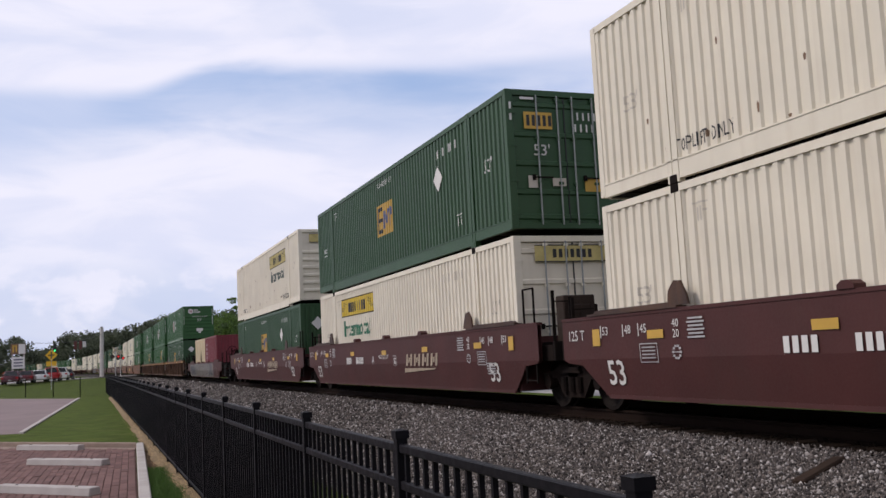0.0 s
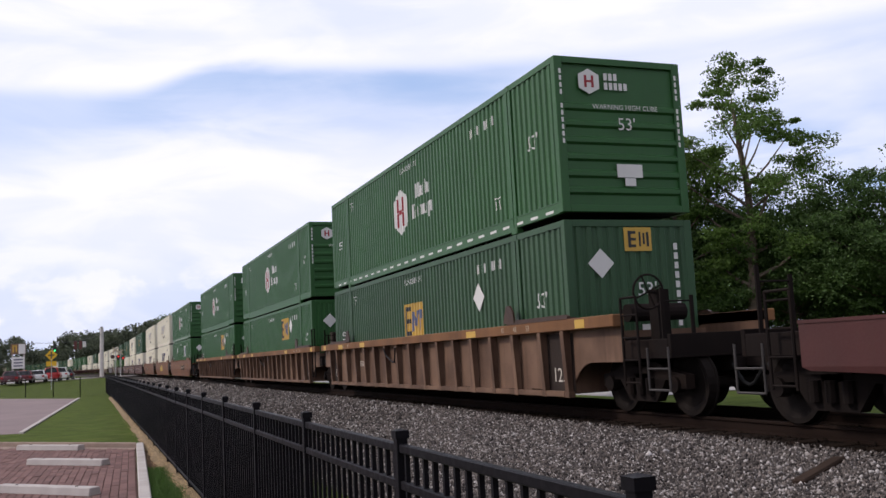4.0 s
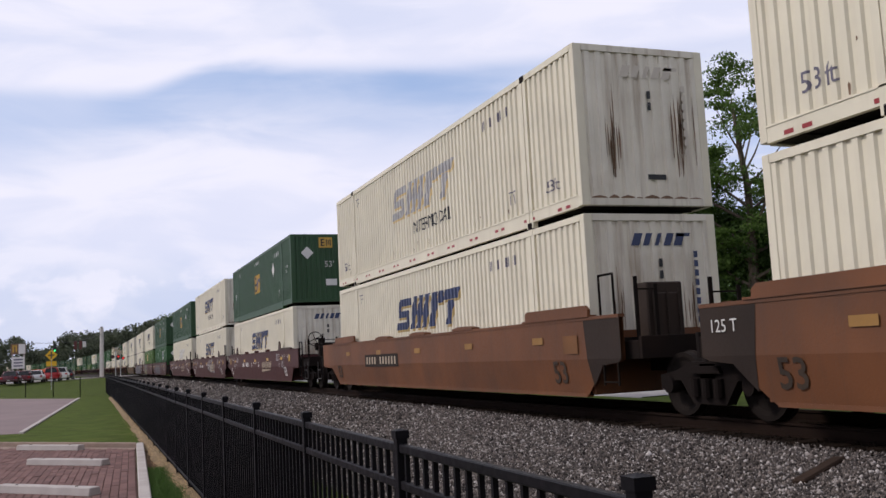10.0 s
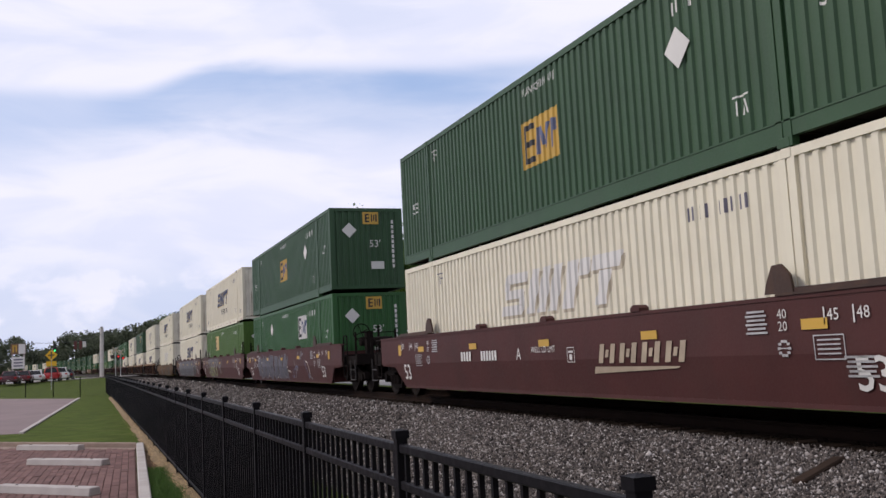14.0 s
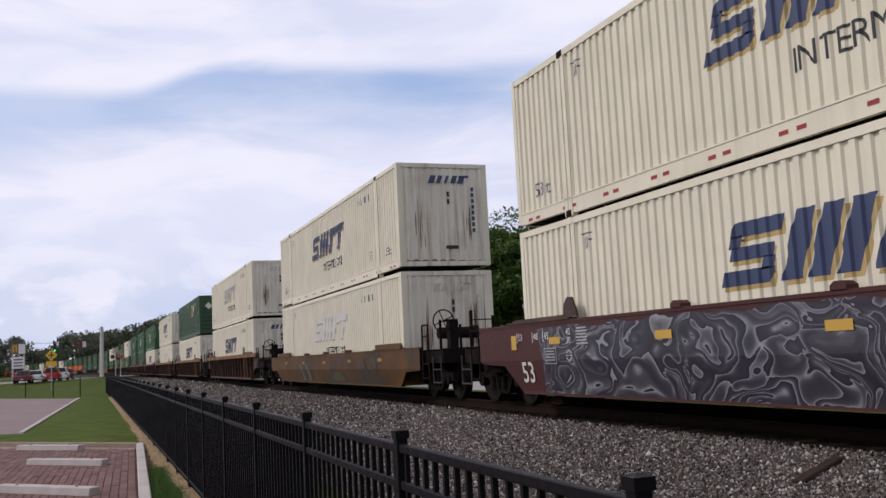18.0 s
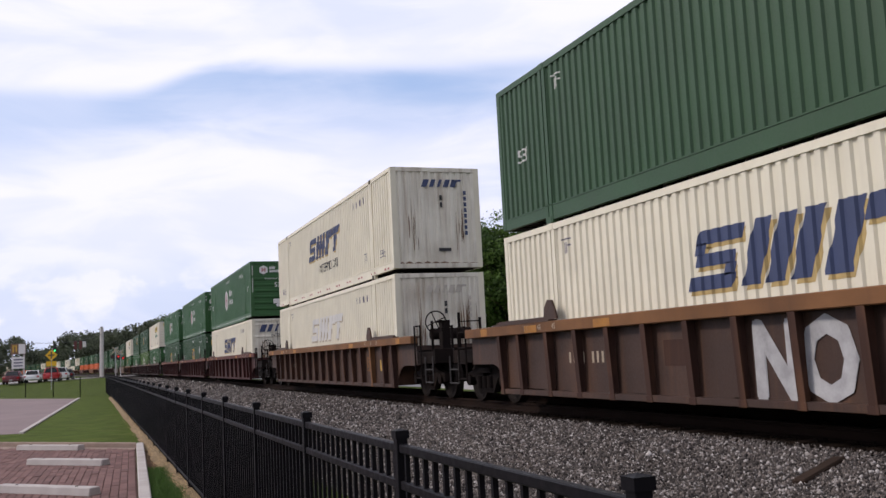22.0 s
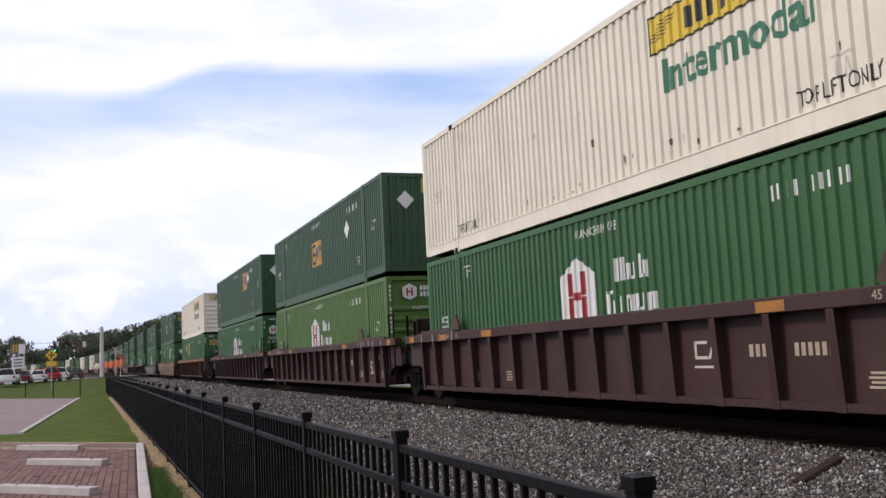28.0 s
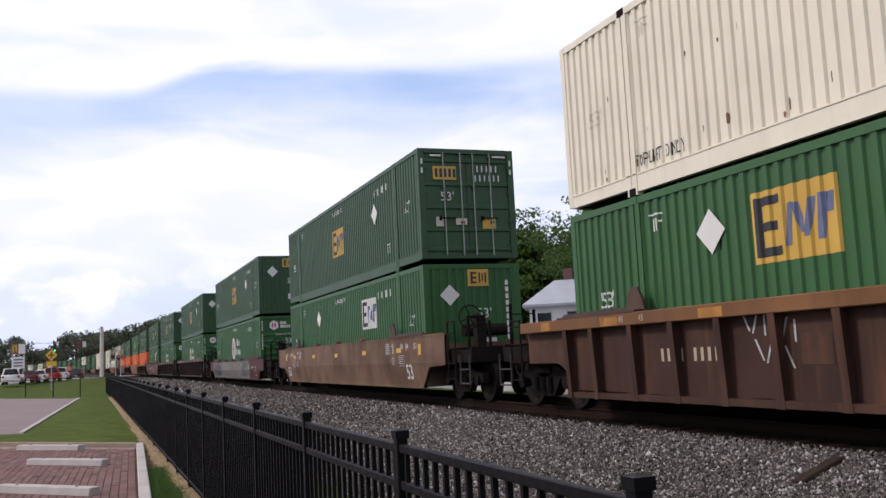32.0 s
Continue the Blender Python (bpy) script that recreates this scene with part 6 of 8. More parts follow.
def well_car(style, paint, livery, gap_near, gap_far, label, extra=()):
    """One well unit: origin at the rail, at the near end of its load. It carries the truck at its far end, and one at its near end where it leads."""
    root = empty("well_car")
    tagged(root, label, "rail car", "well cars of the train")
    n, f = end_reach(gap_near, style), end_reach(gap_far, style)
    near_c, far_c = gap_near > 5, gap_far > 5
    tall = livery[:4] == "rust" or livery in ("silver", "camo")
    for s in (-1, 1):
        key = (style, s, n, f)
        if style == "ribbed":
            side = part("side_sheet", shared(("side_sheet", *key), ribbed_side(s, n, f)), paint, root)
            part("top_chord", shared(("top_chord", *key), chord(s, n, f)), CHORDS.get(livery, paint), root)
            me = shared(("stiffener", s), stiffener(s))
            for k in (0, 1.75, 3.26, 4.76, 6.25, 7.30, 8.14) if livery == "maroon" else (0, 1.02, 2.04, 3.06, 4.08, 5.10, 6.14, 7.28, 8.14):
                for way in ((1, -1) if k else (1,)):
                    st = part("stiffener", me, M["chord_rust"] if livery == "dark" and k == 6.14 and way < 0 else M["car_rusty"] if livery == "dark" else paint, root)
                    st.location = (0, LONG / 2 + way * k, 0)
        else:
            side = part("side_plate", shared(("side_plate", *key), smooth_side(s, n, f)), paint, root)
        g = part("guide", shared(("guide", s, tall), guide(s, tall)), paint if tall else M["car_dark"], root)
        h = part("guide", shared(("guide", s, tall), guide(s, tall)), paint if tall else M["car_dark"], root)
        h.matrix_basis = pose(0, LONG, 0) @ Matrix.Diagonal((1, -1, 1, 1))
        if not tall:
            part("guide_fin", shared(("guide_fin", s), fin(s)), M["car_dark"], root)
            part("guide_fin", shared(("guide_fin", s), fin(s)), M["car_dark"], root).matrix_basis = pose(0, LONG, 0) @ Matrix.Diagonal((1, -1, 1, 1))
        for y in (5.1, 8.05, 11.0) if style == "smooth" else ():
            b = part("lock_block", shared(("lock_block", s), lock_block(s)), paint, root)
            b.matrix_basis = pose(0, y, SILL) @ Matrix.Diagonal((1, 3.4 if livery[:4] == "rust" else 0.7, 0.4 if livery[:4] == "rust" else 0.5, 1))
    part("well_floor", shared(("well_floor",), lambda: boxes((-1.36, 1.36, 0.0, 1.5, 0.28, 0.35), (-1.36, 1.36, LONG - 1.5, LONG, 0.28, 0.35), *[(-1.36, 1.36, 2.2 + k * 2.3, 2.5 + k * 2.3, 0.24, 0.34) for k in range(6)])), M["steel"], root)
    part("bulkhead", shared(("bulkhead", 0), lambda: boxes((-1.36, 1.36, -0.14, -0.06, 0.3, 1.30))), paint, root)
    part("bulkhead", shared(("bulkhead", 1), lambda: boxes((-1.36, 1.36, LONG + 0.06, LONG + 0.14, 0.3, 1.30))), paint, root)
    yn, yf = -(gap_near / 2 - (0.75 if near_c else 0.15)), LONG + gap_far / 2 - (0.75 if far_c else 0.15)
    end_frame(root, -0.1, yn)
    end_frame(root, LONG + 0.1, yf)
    if near_c:
        truck(root, -1.75)
        part("coupler", shared(("coupler", 0), lambda: coupler(-2.95, -1)), M["steel"], root)
        part("ladder", shared(("ladder", 0), lambda: ladder(-1.9, 1.75)), M["steel"], root)
        part("hand_rail", shared(("hand_rail", 0), lambda: hand_rail(-2.75, -1.3, 1.85)), M["steel"], root)
        part("brake_stand", shared(("brake_stand", 0), lambda: brake_stand(-1.5)), M["steel"], root)
        part("air_tank", shared(("air_tank", 0), lambda: air_tank(-0.6)), M["steel"], root)
        part("step_ladder", shared(("step_ladder", 0), lambda: step_ladder(-2.7)), M["zinc_dark"], root)
        part("air_hose", shared(("air_hoses", 0), lambda: air_hoses(-3.0, -1)), M["tyre_black"], root)
    else:
        part("ladder", shared(("ladder", 1), lambda: ladder(-0.62, 2.15)), M["steel"], root)
        part("hand_rail", shared(("hand_rail", 1), lambda: hand_rail(-1.1, -1.1, 2.1, 0.35)), M["steel"], root)
        part("gear_housing", shared(("gear_housing",), lambda: gear_housing(-0.75)), M["soot"], root)
    if far_c:
        truck(root, LONG + 1.75)
        part("coupler", shared(("coupler", 1), lambda: coupler(LONG + 2.95, 1)), M["steel"], root)
        part("hand_rail", shared(("hand_rail", 2), lambda: hand_rail(LONG + 2.6, -1.3, 1.95)), M["steel"], root)
        part("ladder", shared(("ladder", 2), lambda: ladder(LONG + 2.3, 1.6)), M["steel"], root)
        part("step_ladder", shared(("step_ladder", 1), lambda: step_ladder(LONG + 2.75)), M["zinc_dark"], root)
        part("air_hose", shared(("air_hoses", 1), lambda: air_hoses(LONG + 3.0, 1)), M["tyre_black"], root)
    else:
        truck(root, LONG + gap_far / 2)
        part("hand_rail", shared(("hand_rail", 3), lambda: hand_rail(LONG + 1.25, -1.25, 1.9, 0.45)), M["steel"], root)
    if style == "smooth" and not far_c:
        extra = [*extra, car_mark("load_mark", "d_white", lambda: words("125 T", 0.16), LONG + 0.72, 1.16, "c125", 0, 0.020)]
    if livery[:4] == "rust":
        for way, reach, y in ([] if near_c else [(1, n, 0.0)]) + ([] if far_c else [(-1, f, LONG)]):
            extra = [*extra, car_mark("end_plate", "soot", lambda: end_panel(reach, way), y, 0.0, ("end", reach, way), 0, 0.005)]
    if livery == "tan":
        pts = [(-CAR_X - 0.05, 10.08, 1.27), (-CAR_X - 0.02, 9.95, 1.08), (-CAR_X + 0.05, 9.62, 0.90), (-CAR_X + 0.05, 9.46, 0.90), (-CAR_X - 0.02, 9.18, 1.08), (-CAR_X - 0.05, 9.06, 1.27)]
        part("air_hose", shared(("air_hose",), lambda: rods(*[(a, b, 0.022) for a, b in zip(pts, pts[1:])], n=6)), M["fence"], root)
    for name, me, mat in list(car_marks(style, livery)) + list(extra):
        add_mark(name, me, mat, root)
    if livery in ("silver", "camo"):
        # these two cars have lower sides
        for o in root.children:
            if o.name.split(".")[0] not in ("truck", "well_floor", "coupler", "ladder", "hand_rail", "brake_stand", "air_tank", "end_deck", "side_channel", "centre_sill", "cross_girder", "gear_housing", "step_ladder", "air_hose"):
                o.matrix_basis = pose(0, 0, FOOT * (1 - LOW)) @ Matrix.Diagonal((1, 1, LOW, 1)) @ o.matrix_basis
    return root

# ---- ground, track bed, rails ----
M["grass"] = surface("mown_lawn", (0.057, 0.081, 0.014), 0.95, spread=0.42, scale=2.2, grain=38, bump=0.8, spec=0.05, dirt=(0.105, 0.110, 0.030), dirt_amount=0.45, dirt_cut=0.50)
M["brick"] = surface("red_paving_brick", (0.148, 0.086, 0.077), 0.9, spread=0.2, scale=4, grain=50, bump=0.3, jitter=0.45, spec=0.1)
M["brick_far"] = surface("red_paving_brick_far", (0.148, 0.086, 0.077), 0.9, spread=0.2, scale=4, grain=50, bump=0.3, jitter=0.45, island=True, spec=0.1)
M["edging"] = surface("buff_concrete_edging", (0.25, 0.185, 0.15), 0.9, spread=0.25, scale=3, grain=40, bump=0.3, spec=0.1)
M["soil"] = surface("bare_brown_soil", (0.105, 0.066, 0.038), 0.95, spread=0.4, scale=4, grain=30, bump=1.0, spec=0.05)
M["straw"] = surface("dry_straw", (0.34, 0.24, 0.12), 0.9, spread=0.3, scale=4, jitter=0.5, island=True, bump=0.0)
M["blade"] = surface("grass_blade", (0.055, 0.115, 0.016), 0.8, spread=0.3, scale=4, jitter=0.6, island=True, bump=0.0)
M["joint"] = surface("sandy_paving_joint", (0.080, 0.050, 0.042), 0.95, spread=0.3, scale=3, grain=60, spec=0.05)
M["concrete"] = surface("pale_concrete", (0.36, 0.325, 0.30), 0.85, spread=0.16, scale=3, grain=40, bump=0.3, dirt=(0.25, 0.22, 0.19), dirt_amount=0.3)
M["asphalt"] = surface("worn_asphalt", (0.27, 0.25, 0.24), 0.9, spread=0.2, scale=0.7, grain=60, bump=0.4)
M["drive"] = surface("brick_red_drive", (0.175, 0.127, 0.124), 0.9, spread=0.15, scale=0.5, grain=30, bump=0.3)
M["mulch"] = surface("straw_and_soil", (0.20, 0.135, 0.068), 0.95, spread=0.35, scale=5, grain=40, bump=0.9)
M["galv"] = surface("galvanised_steel", (0.42, 0.42, 0.42), 0.45, metal=0.5, spread=0.15)
M["pole"] = surface("weathered_grey_pole", (0.46, 0.43, 0.40), 0.85, spread=0.15, scale=2)
M["bark"] = surface("tree_bark", (0.10, 0.075, 0.055), 0.95, spread=0.35, scale=5, grain=20, bump=0.8)
M["sign_yellow"] = surface("yellow_sign_sheet", (0.75, 0.42, 0.02), 0.5, spread=0.06, bump=0.0)


def leaf_paint(name, base):
    m, nt, bs = nodes_of(name)
    N, Lk = nt.nodes.new, nt.links.new
    geo = N("ShaderNodeNewGeometry")
    mix = N("ShaderNodeMixRGB")
    mix.inputs[1].default_value = (*[c * 0.55 for c in base], 1)
    mix.inputs[2].default_value = (*[min(1, c * 1.5) for c in base], 1)
    Lk(geo.outputs["Random Per Island"], mix.inputs[0])
    Lk(mix.outputs[0], bs.inputs["Base Color"])
    bs.inputs["Roughness"].default_value = 0.65
    bs.inputs["Specular IOR Level"].default_value = 0.25
    tr = N("ShaderNodeBsdfTranslucent")
    Lk(mix.outputs[0], tr.inputs["Color"])
    ms = N("ShaderNodeMixShader")
    ms.inputs[0].default_value = 0.38
    Lk(bs.outputs[0], ms.inputs[1])
    Lk(tr.outputs[0], ms.inputs[2])
    Lk(ms.outputs[0], nt.nodes["Material Output"].inputs["Surface"])
    return m


M["leaf"] = leaf_paint("broad_leaves", (0.074, 0.130, 0.026))
M["leaf_deep"] = leaf_paint("deep_green_leaves", (0.056, 0.100, 0.027))
# far leaves paler and greyer: distance haze is mixed into their colour
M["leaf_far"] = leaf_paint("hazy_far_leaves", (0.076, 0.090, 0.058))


def sheet(name, pts, z, mat, label, kind="structure", thick=0.0, cat=""):
    bm = bmesh.new()
    if thick:
        prism(bm, pts, "z", z - thick, z)
    else:
        bm.faces.new([bm.verts.new((x, y, z)) for x, y in pts])
    bmesh.ops.recalc_face_normals(bm, faces=bm.faces[:])
    ob = new(name, mesh_of(bm, name, mat))
    return tagged(ob, label, cat, "", kind)


def build_ground():
    sheet("ground", ((-2500, -600), (2500, -600), (2500, 3000), (-2500, 3000)), 0.0, M["grass"], "flat mown grass ground")


def strip_along(name, xs_zs, y0, y1, step, mat, label, kind="structure"):
    """A long body with one cross-section (x from the track's middle, z), swept along the line."""
    ys, y = [], y0
    while y < y1:
        ys.append(y)
        y += step if y < 200 else step * 2
    ys.append(y1)
    verts, faces, n = [], [], len(xs_zs)
    for y in ys:
        m = on_track(y, 0, 0)
        verts += [tuple(m @ Vector((x, 0, z))) for x, z in xs_zs]
    for r in range(len(ys) - 1):
        for i in range(n - 1):
            a = r * n + i
            faces.append((a, a + 1, a + n + 1, a + n))
    me = bpy.data.meshes.new(name)
    me.from_pydata(verts, [], faces)
    me.materials.append(mat)
    return tagged(new(name, me), label, "", "", kind)


BED = ((-6.2, -0.02), (-5.4, 0.06), (-3.4, 0.22), (-2.1, 0.38), (-1.45, 0.405), (1.45, 0.405), (2.2, 0.36), (4.6, -0.02))


def bed_z(x):
    for (a, za), (b, zb) in zip(BED, BED[1:]):
        if a <= x <= b:
            return za + (zb - za) * (x - a) / (b - a)
    return 0.0


def build_track():
    strip_along("ballast_bed", BED, -30, 900, 5, M["gravel"], "bed of grey crushed stone under the track")
    for s in (-1, 1):
        x = s * 0.7535
        prof = [(x - 0.075, 0.425), (x - 0.075, 0.437), (x - 0.012, 0.455), (x - 0.012, 0.555), (x - 0.036, 0.565), (x - 0.036, 0.595), (x - 0.028, 0.60), (x + 0.028, 0.60), (x + 0.036, 0.595), (x + 0.036, 0.565), (x + 0.012, 0.555), (x + 0.012, 0.455), (x + 0.075, 0.437), (x + 0.075, 0.425)]
        strip_along("rail", prof, -30, 900, 6, M["rail"], "worn steel running rail on timber sleepers")
    ties = empty("sleepers")
    tagged(ties, "dark old timber sleepers set in the ballast", "sleepers", "", "structure")
    me = mesh_of(boxes((-1.3, 1.3, -0.115, 0.115, 0.25, 0.425), bevel=0.012), "sleeper", M["tie"])
    rnd = random.Random(4)
    for k in range(130):
        y = -2 + k * 0.52
        o = part("sleeper", me, None, ties)
        o.matrix_basis = on_track(y, rnd.uniform(-0.04, 0.04), rnd.uniform(-0.008, 0.012)) @ pose(0, 0, 0, 0, 0, rnd.uniform(-0.8, 0.8))
    bm = bmesh.new()
    for k in range(500):
        box(bm, -1.3, 1.3, -0.115, 0.115, 0.25, 0.425, on_track(65.6 + k * 0.6, 0, 0))
    tagged(part("far_sleepers", bm, M["tie"], ties), kind="stuff")


def stone_field(name, count, area, size, mat, label, seed, density=None):
    """Loose angular stones strewn on the bed, as one mesh."""
    rng = np.random.default_rng(seed)
    cut = np.array([(1, 0, 0), (-1, 0, 0), (0, 1, 0), (0, -1, 0), (0, 0, 1), (0, 0, -1)], float)
    tri = np.array([(0, 2, 4), (2, 1, 4), (1, 3, 4), (3, 0, 4), (2, 0, 5), (1, 2, 5), (3, 1, 5), (0, 3, 5)])
    x0, x1, y0, y1 = area
    xs = rng.uniform(x0, x1, count)
    ys = y0 + (y1 - y0) * rng.uniform(0, 1, count) ** (density or 1.0)
    base = np.array([bed_z(x) for x in xs])
    sc = size * rng.lognormal(0, 0.27, count)
    V = (cut[None] * rng.uniform(0.6, 1.3, (count, 6, 1)) + rng.uniform(-0.38, 0.38, (count, 6, 3))) * rng.uniform(0.65, 1.25, (count, 1, 3)) * sc[:, None, None]
    a = rng.uniform(0, 6.28, count)
    ca, sa = np.cos(a), np.sin(a)
    X = V[..., 0] * ca[:, None] - V[..., 1] * sa[:, None]
    Y = V[..., 0] * sa[:, None] + V[..., 1] * ca[:, None]
    bends = np.array([bend(y) for y in ys])
    P = np.stack([X + (TRACK_X + xs + bends)[:, None], Y + ys[:, None], V[..., 2] + (base + sc * rng.uniform(0.0, 0.9, count))[:, None]], -1).reshape(-1, 3)
    F = (tri[None] + (np.arange(count) * 6)[:, None, None]).reshape(-1, 3)
    me = bpy.data.meshes.new(name)
    me.vertices.add(len(P))
    me.vertices.foreach_set("co", P.ravel())
    me.loops.add(len(F) * 3)
    me.loops.foreach_set("vertex_index", F.ravel().astype(np.int32))
    me.polygons.add(len(F))
    me.polygons.foreach_set("loop_start", np.arange(0, len(F) * 3, 3, dtype=np.int32))
    me.update(calc_edges=True)
    me.materials.append(mat)
    return tagged(new(name, me), label, "gravel", "", "stuff")


def stone_paint():
    m, nt, bs = nodes_of("crushed_granite")
    N, Lk = nt.nodes.new, nt.links.new
    geo, tc = N("ShaderNodeNewGeometry"), N("ShaderNodeTexCoord")
    rp = N("ShaderNodeValToRGB")
    els = rp.color_ramp.elements
    els[0].position, els[0].color = 0.0, (0.018, 0.015, 0.014, 1)
    els[1].position, els[1].color = 1.0, (0.42, 0.39, 0.37, 1)
    e = els.new(0.5)
    e.color = (0.088, 0.076, 0.070, 1)
    e = els.new(0.80)
    e.color = (0.145, 0.120, 0.105, 1)
    Lk(geo.outputs["Random Per Island"], rp.inputs[0])
    nz = N("ShaderNodeTexNoise")
    nz.inputs["Scale"].default_value = 40
    Lk(tc.outputs["Object"], nz.inputs["Vector"])
    mx = N("ShaderNodeMixRGB")
    mx.blend_type, mx.inputs[0].default_value = "OVERLAY", 0.5
    Lk(rp.outputs[0], mx.inputs[1])
    Lk(nz.outputs["Fac"], mx.inputs[2])
    Lk(mx.outputs[0], bs.inputs["Base Color"])
    bs.inputs["Roughness"].default_value = 0.9
    bs.inputs["Specular IOR Level"].default_value = 0.15
    return m


build_ground()
build_track()
M["stone"] = stone_paint()
stone_field("ballast_stones", 135000, (-6.0, -1.25, 5.0, 19), 0.0145, M["stone"], "loose grey crushed stones beside the track", 5, 1.25)
stone_field("ballast_stones", 42000, (-5.9, -1.25, 19, 52), 0.022, M["stone"], "loose grey crushed stones beside the track", 6, 1.4)
stone_field("ballast_stones", 16000, (-5.8, -1.25, 52, 120), 0.045, M["stone"], "loose grey crushed stones beside the track", 8, 1.4)
# strip and stones by the rails: oil plus the train's shadow, painted near black
strip_along("oiled_bed", ((-1.32, 0.400), (-1.2, 0.418), (1.2, 0.418), (1.32, 0.400)), -30, 400, 4, M["soil_dark"], "oily ballast between the sleepers, train shade in its colour")
stone_field("ballast_stones", 9000, (-1.5, 0.9, 5, 24), 0.020, M["soil_dark"], "oily stones along the rail, train shade in their colour", 7)
strip_along("back_road", ((6.9, -0.01), (7.0, 0.03), (15.8, 0.04), (15.9, -0.01)), 25, 110, 5, M["asphalt"], "pale worn asphalt road behind the track")


# ---- the black picket fence ----
def build_fence():
    post_me = mesh_of(boxes((-0.024, 0.024, -0.024, 0.024, -0.02, 1.335), bevel=0.003), "post", M["fence"])
    def cap():
        bm = boxes((-0.030, 0.030, -0.030, 0.030, 1.325, 1.358))
        vs = [bm.verts.new(p) for p in ((-0.028, -0.028, 1.358), (0.028, -0.028, 1.358), (0.028, 0.028, 1.358), (-0.028, 0.028, 1.358), (0, 0, 1.366))]
        for i in range(4):
            bm.faces.new((vs[i], vs[(i + 1) % 4], vs[4]))
        return bm
    cap_me = mesh_of(cap(), "post_cap", M["fence"])
    g = FENCE_STEP - 0.048
    rail_me = mesh_of(boxes((-0.016, 0.016, 0, g, -0.018, 0.018), bevel=0.004), "rail", M["fence"])
    picket_me = mesh_of(boxes((-0.0095, 0.0095, -0.0095, 0.0095, 0.12, 1.27)), "picket", M["fence"])
    for k in range(-2, 41):
        y = FENCE_Y0 + k * FENCE_STEP
        a = turn(y)
        root = empty("fence_panel", pose(FENCE_X + bend(y), y, 0, 0, 0, a))
        tagged(root, "black metal picket fence panel with square capped post", "fence", "panels of the black fence")
        part("post", post_me, None, root)
        part("post_cap", cap_me, None, root)
        if k < 40:
            for z in (1.285, 1.135, 0.17):
                r = part("rail", rail_me, None, root)
                r.location = (0, 0.024, z)
            n = 16
            if k < 12:
                for i in range(n):
                    p = part("picket", picket_me, None, root)
                    p.location = (0, 0.024 + g * (i + 0.5) / n, 0)
            else:
                bm = bmesh.new()
                for i in range(n):
                    yy = 0.024 + g * (i + 0.5) / n
                    box(bm, -0.0135, 0.0135, yy - 0.0115, yy + 0.0115, 0.12, 1.27)
                part("picket_infill", bm, M["fence"], root)["kind"] = "stuff"


build_fence()


# ---- parking bay with brick paving, kerbs and wheel stops ----
def lay_bricks(pave):
    """Pavers in running rows, turned with the bay; the nearest rows are parts, the rest one mesh."""
    me = mesh_of(boxes((-0.052, 0.052, -0.197, 0.197, -0.03, 0.016), bevel=0.005), "brick", M["brick"])
    rnd, rest, made = random.Random(21), bmesh.new(), 0
    a = radians(2.2)
    for r in range(60):
        for c in range(60):
            u, v = 0.80 - c * 0.112, r * 0.404 + (0.2 if c % 2 else 0.0)
            x, y = u - 0.80 + (v + 4.0) * math.sin(a), 4.2 + v
            if y > 20.6 + (0.9 - x) * 1.08 or y < 10.5 or x < -4.5:
                continue
            m = pose(x, y, rnd.uniform(-0.004, 0.004), 0, 0, -2.2)
            if made < 300 and -2.4 < x and 12.0 < y < 20.5:
                o = part("brick", me, None, pave)
                o.matrix_basis = m
                made += 1
            else:
                box(rest, -0.052, 0.052, -0.197, 0.197, -0.03, 0.016, m)
    part("far_bricks", rest, M["brick_far"], pave)["kind"] = "stuff"


